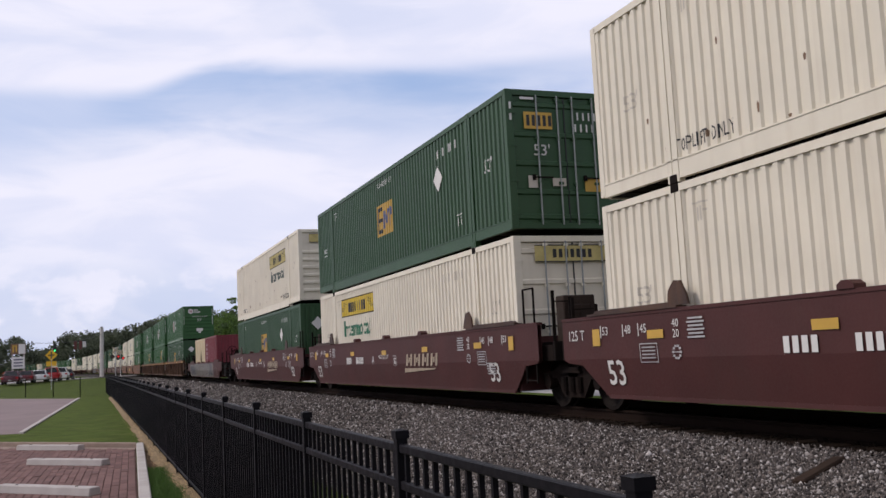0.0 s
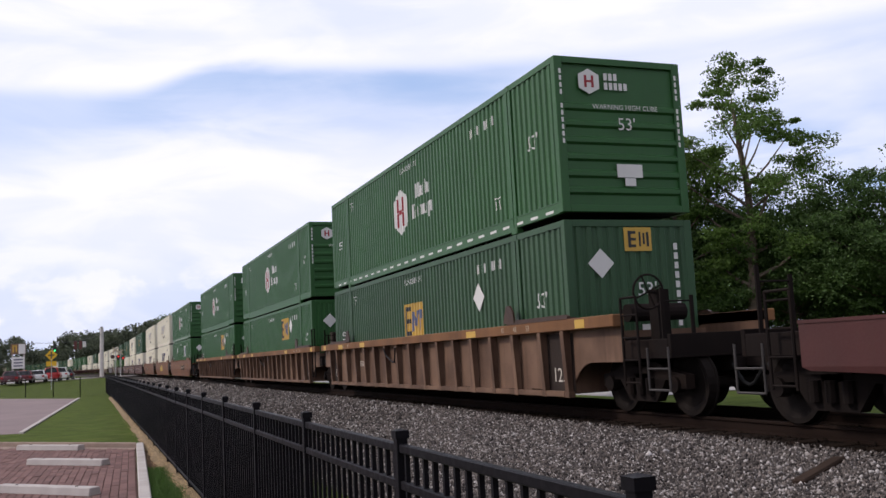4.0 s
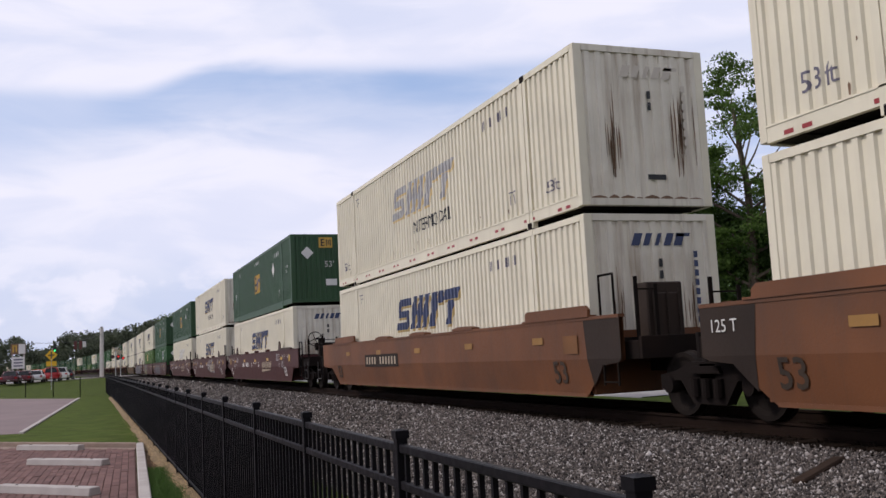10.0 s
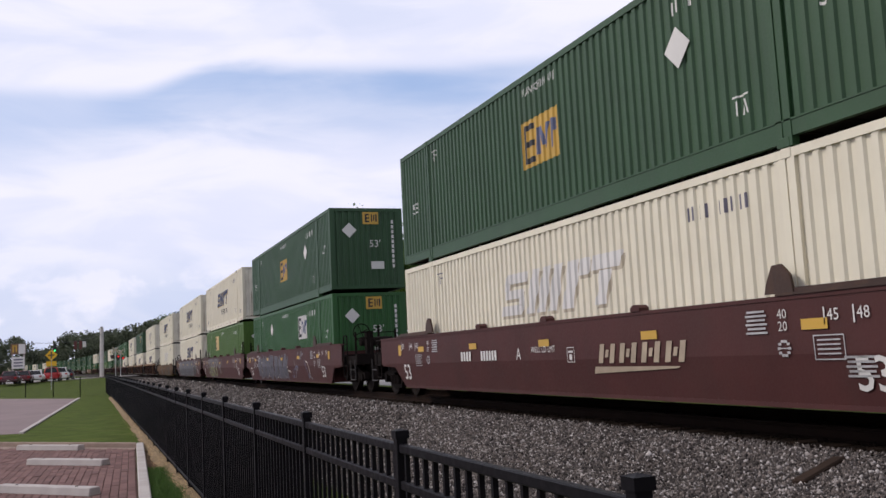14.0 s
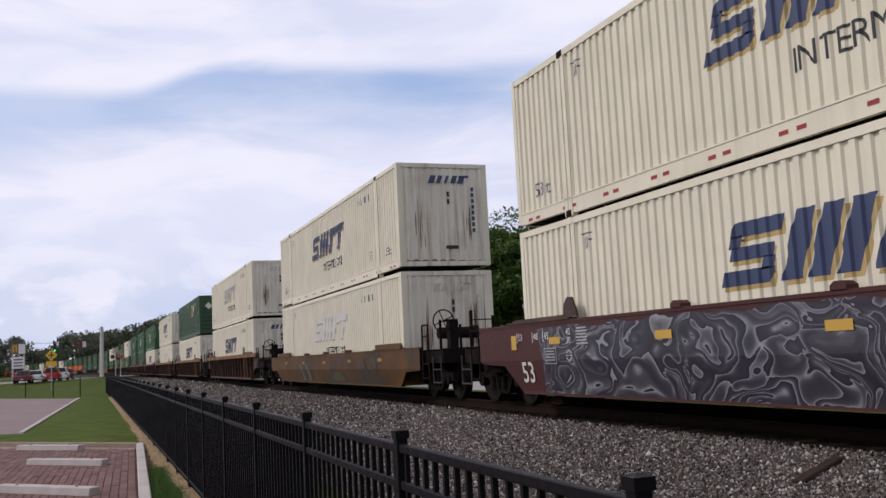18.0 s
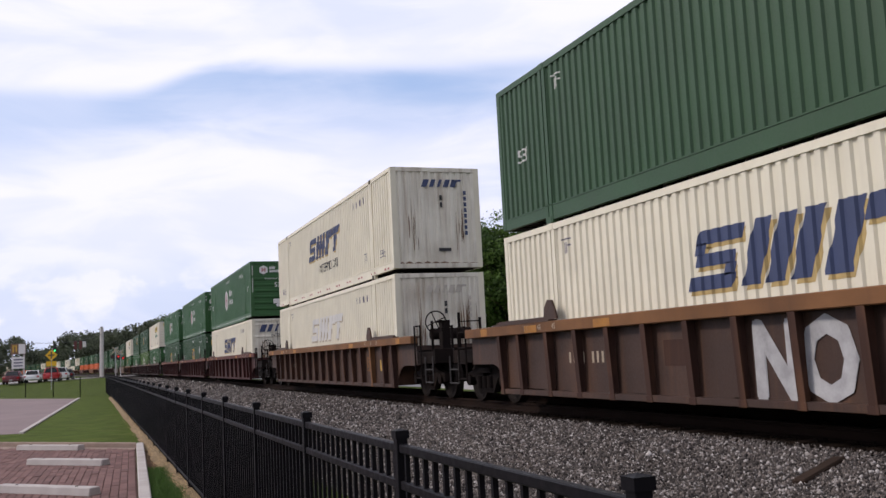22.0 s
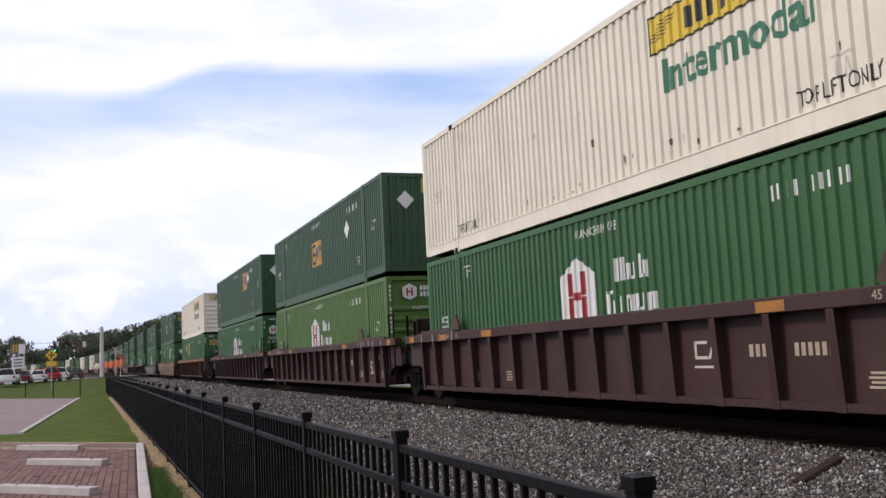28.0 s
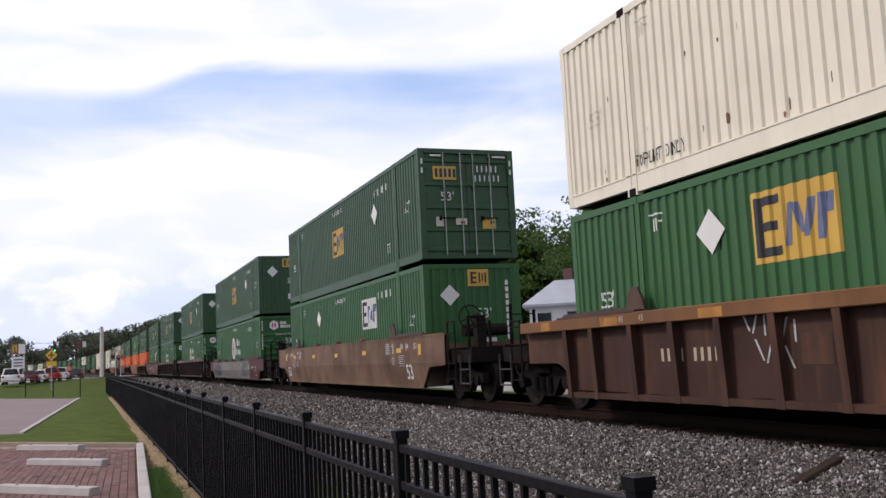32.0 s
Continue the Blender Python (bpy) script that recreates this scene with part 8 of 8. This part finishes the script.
def vehicle(kind, colour, m, label):
    """A car whose rear looks down its -Y: body with rounded section, cabin, glass, lamps, wheels."""
    L, W, H, deck, cab = {"sedan": (4.7, 1.8, 1.46, 0.92, (0.85, 3.6)), "suv": (4.6, 1.85, 1.72, 1.05, (0.12, 3.5))}[kind]
    r = empty("car", m)
    tagged(r, label, "car", "vehicles on the road")
    P = PAINTS[colour]
    bm = bmesh.new()
    prism(bm, ((0.0, 0.42), (0.08, 0.30), (L - 0.1, 0.30), (L, 0.45), (L - 0.05, 0.70), (L - 0.9, deck), (0.05, deck), (0.0, deck - 0.12)), "x", -W / 2, W / 2)
    bmesh.ops.bevel(bm, geom=bm.edges[:], offset=0.06, segments=2, affect="EDGES")
    part("body", bm, P, r, smooth=True)
    a, b = cab
    bm = bmesh.new()
    lo, hi = W / 2 - 0.06, W / 2 - 0.24
    s0, s1 = (0.10, 0.75) if kind != "sedan" else (0.65, 0.75)
    pts = [(-lo, a, deck - 0.02), (lo, a, deck - 0.02), (lo, b, deck - 0.02), (-lo, b, deck - 0.02), (-hi, a + s0, H), (hi, a + s0, H), (hi, b - s1, H), (-hi, b - s1, H)]
    vs = [bm.verts.new(p) for p in pts]
    for q in ((3, 2, 1, 0), (4, 5, 6, 7), (0, 1, 5, 4), (1, 2, 6, 5), (2, 3, 7, 6), (3, 0, 4, 7)):
        bm.faces.new([vs[i] for i in q])
    bmesh.ops.bevel(bm, geom=bm.edges[:], offset=0.05, segments=2, affect="EDGES")
    part("cabin", bm, P, r, smooth=True)

    def pane(p0, p1, q0, q1, out):
        bm = bmesh.new()
        f = [Vector(p0), Vector(p1), Vector(q1), Vector(q0)]
        c = sum(f, Vector()) / 4
        bm.faces.new([bm.verts.new(c + (v - c) * 0.84 + Vector(out) * 0.012) for v in f])
        g = bmesh.ops.solidify(bm, geom=bm.faces[:], thickness=0.008)
        return bm
    P3 = [Vector(p) for p in pts]
    part("rear_window", pane(P3[0], P3[1], P3[4], P3[5], (0, -1, 0.3)), M["glass"], r)
    part("windscreen", pane(P3[2], P3[3], P3[6], P3[7], (0, 1, 0.4)), M["glass"], r)
    part("side_window", pane(P3[1], P3[2], P3[5], P3[6], (1, 0, 0.1)), M["glass"], r)
    part("side_window", pane(P3[3], P3[0], P3[7], P3[4], (-1, 0, 0.1)), M["glass"], r)
    part("bumper", boxes((-W / 2 + 0.05, W / 2 - 0.05, -0.07, 0.05, 0.36, 0.56), bevel=0.03), P, r)
    part("plate", boxes((-0.16, 0.16, -0.085, -0.07, 0.42, 0.52)), M["d_white"], r)
    for s in (-1, 1):
        part("tail_light", boxes((min(s * (W / 2 - 0.30), s * (W / 2 - 0.05)), max(s * (W / 2 - 0.30), s * (W / 2 - 0.05)), -0.03, 0.05, deck - 0.30, deck - 0.10), bevel=0.01), M["tail"], r)
        for y in (0.9, L - 0.95):
            bm = bmesh.new()
            rod(bm, (s * (W / 2 - 0.22), y, 0.33), (s * (W / 2 + 0.01), y, 0.33), 0.33, 20)
            w = part("wheel", bm, M["tyre"], r)
            bm = bmesh.new()
            rod(bm, (s * (W / 2), y, 0.33), (s * (W / 2 + 0.02), y, 0.33), 0.20, 14)
            part("rim", bm, M["rim"], w)
    return r


def at_bearing(az, dist, turn_by):
    x, y = azimuth(az, dist)
    return pose(x, y, ROAD_Z, 0, 0, turn_by)


CARS = {}


def build_cars():
    vehicle("suv", "red", at_bearing(-2.08, 127, -3), "red estate car waiting on the road")
    vehicle("suv", "white", at_bearing(-1.60, 135, -2), "white estate car waiting on the road")
    CARS["tail"] = vehicle("sedan", "black", at_bearing(-0.9, 140, -2), "black saloon ahead of the white estate car")
    CARS["front"] = vehicle("sedan", "maroon", at_bearing(-4.13, 117, -2), "dark maroon saloon on the road")
    CARS["second"] = vehicle("sedan", "wine", at_bearing(-3.5, 120, -2), "wine red saloon on the road")
    CARS["third"] = vehicle("sedan", "white", at_bearing(-2.85, 121, -2), "white saloon behind the red estate car")
    CARS["late"] = vehicle("suv", "white", at_bearing(-9.0, 110, -2), "white estate car that joins the queue")


build_cars()


# ---- the house behind the track ----
def build_house():
    M["siding"] = surface("white_house_siding", (0.55, 0.55, 0.55), 0.7, spread=0.08)
    M["roof"] = surface("grey_metal_roof", (0.33, 0.34, 0.37), 0.5, spread=0.12, stretch=(1, 1, 1))
    x, y = azimuth(28.7, 60)
    r = empty("house", pose(x, y, 0, 0, 0, -28))
    part("wall", boxes((-2.7, 2.7, -2.6, 2.6, 0, 4.3)), M["siding"], r)
    bm = bmesh.new()
    vs = [bm.verts.new(p) for p in ((-3.1, -3.0, 4.35), (3.1, -3.0, 4.35), (3.1, 3.0, 4.35), (-3.1, 3.0, 4.35), (-1.1, 0, 5.95), (1.1, 0, 5.95), (-3.1, -3.0, 4.2), (3.1, -3.0, 4.2), (3.1, 3.0, 4.2), (-3.1, 3.0, 4.2))]
    for q in ((0, 1, 5, 4), (1, 2, 5), (2, 3, 4, 5), (3, 0, 4), (9, 8, 7, 6), (0, 6, 7, 1), (1, 7, 8, 2), (2, 8, 9, 3), (3, 9, 6, 0)):
        bm.faces.new([vs[i] for i in q])
    roof = part("roof", bm, M["roof"], r, "grey hipped roof")
    part("chimney", boxes((-0.5, 0.1, 0.2, 0.8, 5.3, 6.7)), M["brick"], roof)
    for k in (-1.8, 0.0, 1.8):
        w = part("window", boxes((k - 0.5, k + 0.5, -2.66, -2.6, 2.6, 3.9)), M["siding"], r)
        part("pane", boxes((k - 0.42, k + 0.42, -2.69, -2.66, 2.68, 3.82)), M["glass"], w)
    part("porch_roof", boxes((-2.9, 2.9, -4.4, -2.6, 2.3, 2.44)), M["roof"], r)
    for k in (-2.7, -0.9, 0.9, 2.7):
        part("porch_post", boxes((k - 0.07, k + 0.07, -4.3, -4.16, 0, 2.3)), M["siding"], r)
    tagged(r, "white two-storey house with a grey hipped roof among trees", "house")


build_house()


def plank_beside_track():
    bm = boxes((-0.50, 0.50, -0.065, 0.065, -0.05, 0.03), bevel=0.015)
    M["plank"] = surface("weathered_brown_timber", (0.050, 0.034, 0.026), 0.95, spread=0.4, scale=3, grain=24, bump=0.6, stretch=(0.2, 1, 1), spec=0.05)
    ob = new("old_plank", mesh_of(bm, "old_plank", M["plank"]))
    ob.matrix_basis = pose(6.56, 7.3, 0.37, 0, -6, 25)
    tagged(ob, "short dark weathered timber lying on the ballast", "timber")


plank_beside_track()

# ---- the train: offset of each unit's near end at the start, top load, bottom load, car ----
UNITS = [
    (-3.39, "JW", "JP", "S brown"), (16.11, "EM/doors", "JB", "S brown"), (35.64, "JH", "EM", "S brown"), (59.20, "", "20", "S spray_grey"),
    (82.76, "HD", "EM", "R tan"), (102.40, "HU", "E3/corr", "R tan"), (121.96, "HU", "E3/corr", "R tan"),
    (145.58, "HD", "EW", "S rust_plain"), (165.10, "SF/doors", "SW", "S rust"), (185.64, "SF", "SW", "S rust_far"),
    (209.38, "EM", "SW", "S brown"), (228.93, "SB", "SW", "S brown_tag"), (248.53, "EM", "SP", "S brown"),
    (272.48, "EM", "EW", "S spray_brown"), (291.85, "SB", "OE", "S spray_maroon"), (311.40, "SB", "SW", "S spray_swirl"),
    (334.82, "SB", "SP", "S camo"), (358.54, "SF", "SW", "R dark"), (382.00, "E2", "SW", "R dark_spray"), (405.25, "SB", "SP", "R dark"),
    (428.85, "HD", "SW/doors", "R maroon"), (448.40, "HD/doors", "EM/doors", "R maroon"), (468.10, "HU/doors", "EM/doors", "R maroon"),
    (491.45, "JY", "HL", "R brown"), (510.98, "EM", "OL", "R brown"), (530.68, "E2/corr", "HL/doors", "R brown"),
    (554.22, "JH", "EY/doors", "R rusty"), (577.91, "EM/doors", "EW", "S dun"), (601.37, "EM", "HL", "S spray_grey"), (624.73, "EM", "HU", "R brown"),
]
STYLES = {
    "brown": ("car_brown", "brown", "red-brown smooth-sided steel well car with white stencils"),
    "brown_tag": ("car_brown", "brown", "red-brown smooth-sided well car with a pale sprayed scribble"),
    "dun": ("car_tan", "spray", "dull tan-brown smooth-sided steel well car"),
    "rust": ("car_rust", "rust", "rust-orange smooth-sided well car with a yellow panel"),
    "rust_plain": ("car_rust", "rust_plain", "rust-orange smooth-sided steel well car with pale stencils"),
    "rust_far": ("car_rust", "rust_far", "rust-orange smooth-sided well car with a dark number panel"),
    "tan": ("car_tan", "tan", "faded tan well car with ribbed rusty sides"),
    "rusty": ("car_rusty", "dark", "rust-streaked dark brown well car with ribbed sides"),
    "dark": ("car_dark", "dark", "dark brown well car with ribbed rusty sides"),
    "dark_spray": ("car_dark", "dark", "dark brown ribbed well car sprayed with pale letters"),
    "maroon": ("car_maroon", "maroon", "faded maroon well car with ribbed sides"),
    "spray_grey": ("car_brown", "silver", "brown smooth-sided well car mostly sprayed silver and grey"),
    "spray_brown": ("car_brown", "spray", "brown smooth-sided well car with sprayed strokes"),
    "spray_maroon": ("car_brown", "spray", "brown well car sprayed with yellow, black and blue shapes"),
    "spray_swirl": ("car_brown", "spray", "brown well car sprayed with grey and white swirls"),
    "camo": ("car_camo", "camo", "tan and dark blotched smooth-sided well car"),
}
FAR_LOADS = [("EM", "HU"), ("EM", "EW"), ("EM", "OR"), ("HU", "OR"), ("EM", "OR"), ("HU", "OR"), ("JH", "EM"), ("EM", "SW"), ("SB", "SW"), ("EM", "EM"), ("JH", "SW"), ("HU", "EM"), ("EM", "HU"), ("SB", "EM")]
for k in range(26):
    y_last = UNITS[-1][0]
    UNITS.append((y_last + (23.5 if k % 4 == 0 else 19.53 if k % 2 else 21.0), *FAR_LOADS[k % len(FAR_LOADS)], ("R brown", "S brown", "R dark", "S rust_plain")[k % 4]))

PROTO, MOVING, SPARE = {}, [], []
FAR_UNIT = 31            # from here on the units stay far off, and each load is one mesh


def joined(root):
    """All the parts of a far thing as one mesh."""
    name = root.name.split(".")[0]
    bm, mats = bmesh.new(), []
    for o in list(root.children_recursive):
        if o.type != "MESH":
            continue
        m = o.matrix_basis if o.parent is root else o.parent.matrix_basis @ o.matrix_basis
        mat = o.material_slots[0].material
        if mat not in mats:
            mats.append(mat)
        n0, f0 = len(bm.verts), len(bm.faces)
        bm.from_mesh(o.data)
        bm.verts.ensure_lookup_table()
        bm.faces.ensure_lookup_table()
        for k in range(n0, len(bm.verts)):
            bm.verts[k].co = m @ bm.verts[k].co
        for k in range(f0, len(bm.faces)):
            bm.faces[k].material_index = mats.index(mat)
    me = bpy.data.meshes.new(name)
    bm.to_mesh(me)
    bm.free()
    for mat in mats:
        me.materials.append(mat)
    ob = new(name, me)
    for key in ("label", "category", "group"):
        ob[key] = root[key]
    return ob


def load(code, far=False):
    if far:
        key = ("far", code)
        if key not in PROTO:
            if code not in PROTO:
                PROTO[code] = make_box(code)
                SPARE.append(PROTO[code])
            PROTO[key] = joined(PROTO[code])
            return PROTO[key]
        return copy_thing(PROTO[key], Matrix.Identity(4))
    if code not in PROTO:
        PROTO[code] = make_box(code)
        return PROTO[code]
    return copy_thing(PROTO[code], Matrix.Identity(4))


def build_train():
    cars = {}
    for i, (y0, top, low, car) in enumerate(UNITS):
        gn = y0 - UNITS[i - 1][0] - LONG if i else 3.4
        gf = UNITS[i + 1][0] - y0 - LONG if i + 1 < len(UNITS) else 7.4
        gn, gf = (7.4 if gn > 5 else 3.38), (7.4 if gf > 5 else 3.38)
        style, key = ("ribbed" if car[0] == "R" else "smooth"), car[2:]
        ck = (car, gn, gf)
        if ("far", ck) in cars and i >= FAR_UNIT:
            root = None
        elif ck in cars and "spray" not in key and "tag" not in key:
            root = copy_thing(cars[ck], Matrix.Identity(4))
        else:
            paint, livery, label = STYLES[key]
            extra = []
            if key == "spray_grey":
                extra = [car_mark("silver_patch", "d_silver", lambda: crease_sheet(14.0), 9.5, 0.0, "silver", 0, 0.004)]
                extra += block_word(31, 8.6, 6, 1.22, 0.34, 1.38, "d_silt", "d_bark", "d_fade", "silver_word")
                extra += block_word(37, 14.2, 5, 0.60, 0.40, 1.36, "d_plum", "d_black", "d_fade", "plum_word", 0.03)
                extra += spray(i + 60, ("d_teal", "d_slate"), 3.0, 5.2, 0.5, 1.4, 10, 0.20) + spray(i + 50, ("d_grey",), 4.4, LONG - 1.2, 0.9, 1.36, 14, 0.03)
            elif key == "spray_brown":
                extra = block_word(43, 10.4, 7, 1.0, 0.36, 1.30, "d_slate", "d_plum", "d_dim", "blue_word", 0.05) + spray(i, ("d_dim", "d_mid", "d_grey"), 3.0, LONG - 3, 0.4, 1.4, 9, 0.07)
            elif key == "spray_maroon":
                extra = spray(i, ("d_dim",), 7.6, 14.6, 0.5, 1.45, 16, 0.10) + sprayed_word("TEXT", 11.5, 4.3, 0.36, 1.42, ("d_dim", "d_lime"), "d_black", 0.1)
            elif key == "spray_swirl":
                extra = [car_mark("sprayed_paint", "swirl", lambda: crease_sheet(11.2), 9.6, 0.0, "swirl_sheet", 0, 0.006)] + spray(i + 70, ("d_teal",), 2.3, 3.6, 0.4, 1.0, 10, 0.16) + spray(i + 71, ("d_fade",), 1.3, 3.4, 1.0, 1.42, 22, 0.025)
            elif key == "camo":
                extra = camo_shapes()
            elif key == "brown_tag":
                extra = spray(i, ("d_dim",), 5.2, 6.3, 0.62, 1.0, 12, 0.16) + spray(i + 40, ("d_dim", "d_fade"), 5.1, 7.0, 0.66, 1.36, 26, 0.03)
            elif key == "rusty":
                extra = [car_mark("sprayed_paint", "d_fade", lambda: shapes(*[rect(-0.42 + (k % 6) * 0.17 + (k // 6) * 0.22, 0.42 - (k // 6) * 0.36 - (k % 6) * 0.03, 0.035, 0.26, (-0.5, 0.4, 0.0)[k % 3]) for k in range(10)]), 11.35, 0.86, "scribble", 1, 0.008)]
            elif key == "dark_spray":
                extra = [(n_, me_, m_) for n_, me_, m_ in ribbed_word("NO", 8.12, 1.55, 0.30, 1.30, "d_fade")]
            root = well_car(style, M["car_umber" if car == "R brown" else paint], livery, gn, gf, label, extra)
            if i < FAR_UNIT:
                cars[ck] = root
        if i >= FAR_UNIT:
            fk = ("far", ck)
            if fk in cars:
                one = copy_thing(cars[fk], Matrix.Identity(4))
            else:
                one = cars[fk] = joined(root)
            if root is not None:
                for o in (*root.children_recursive, root):
                    bpy.data.objects.remove(o)
            root = one
        MOVING.append((root, y0, 0.0))
        if low == "20":
            a = short_box(M["maroon"], "maroon 20-foot ribbed steel shipping container", [mark("number_bars", "d_white", lambda: side_mark(shapes(*[rect(0, -k * 0.17, 0.06, 0.11) for k in range(11)]), 0.55, 2.25), "m20a"), mark("number_bars", "d_white", lambda: side_mark(shapes(*[rect(0, -k * 0.30, 0.13, 0.20) for k in range(6)]), 5.1, 2.1), "m20b"), mark("number_bars", "d_white", lambda: end_mark(shapes(*[rect(0.85, 2.2 - k * 0.15, 0.05, 0.10) for k in range(11)]), 0, 0, 0.004), "m20c")], "corr")
            b = short_box(M["beige"], "beige 20-foot ribbed steel shipping container with a dark smudge", [("smudge", mesh_of(side_mark(shapes([(math.cos(k * math.tau / 24) * 0.75, 0.75 + math.sin(k * math.tau / 24) * 0.75) for k in range(24)]), 2.5, 0.35, 0.004), "smudge", M["smudge"]), M["smudge"])], "corr")
            MOVING.append((a, y0 + 1.95, DECK))
            MOVING.append((b, y0 + 1.95 + 6.13, DECK))
        else:
            MOVING.append((load(low, i >= FAR_UNIT), y0, DECK))
            MOVING.append((load(top, i >= FAR_UNIT), y0, DECK + HIGH + 0.02))


build_train()
for box_ob in SPARE:
    for o in (*box_ob.children_recursive, box_ob):
        bpy.data.objects.remove(o)


def motions():
    for ob, y0, z in MOVING:
        rows = []
        for t in (0, 2, 4, 6, 8, 10, 12, 14, 16, 18, 20, 22, 24, 26, 28, 30, 32):
            rows.append((float(t), on_track(y0 - travelled(t), 0, RAIL_Z + z)))
        walk(ob, rows)
    # cars on the road behind the lawn
    def drive(key, stops):
        walk(CARS[key], [(t, at_bearing(a, d, -2)) for t, a, d in stops])
    drive("front", [(0.0, -4.19, 112), (13.0, -4.25, 112), (17.0, -5.09, 108), (20.0, -8.5, 104), (32.0, -14.0, 98)])
    drive("second", [(0.0, -3.45, 116.5), (14.0, -3.59, 116.5), (18.0, -3.59, 116.5), (22.0, -4.13, 114), (25.0, -4.05, 114), (28.0, -3.65, 115.5), (32.0, -3.25, 116)])
    drive("third", [(0.0, -2.73, 121.5), (14.0, -2.96, 121), (18.0, -2.90, 121), (22.0, -3.10, 121), (25.0, -2.99, 121), (28.0, -2.81, 121.5), (32.0, -2.76, 121.5)])
    drive("late", [(0.0, -14.0, 100), (22.0, -10.0, 104), (25.0, -5.51, 107), (28.0, -4.36, 108), (32.0, -4.13, 108.5)])
    drive("tail", [(0.0, -1.3, 141), (24.0, -1.3, 141), (28.0, -0.78, 141), (32.0, -0.78, 141)])


motions()
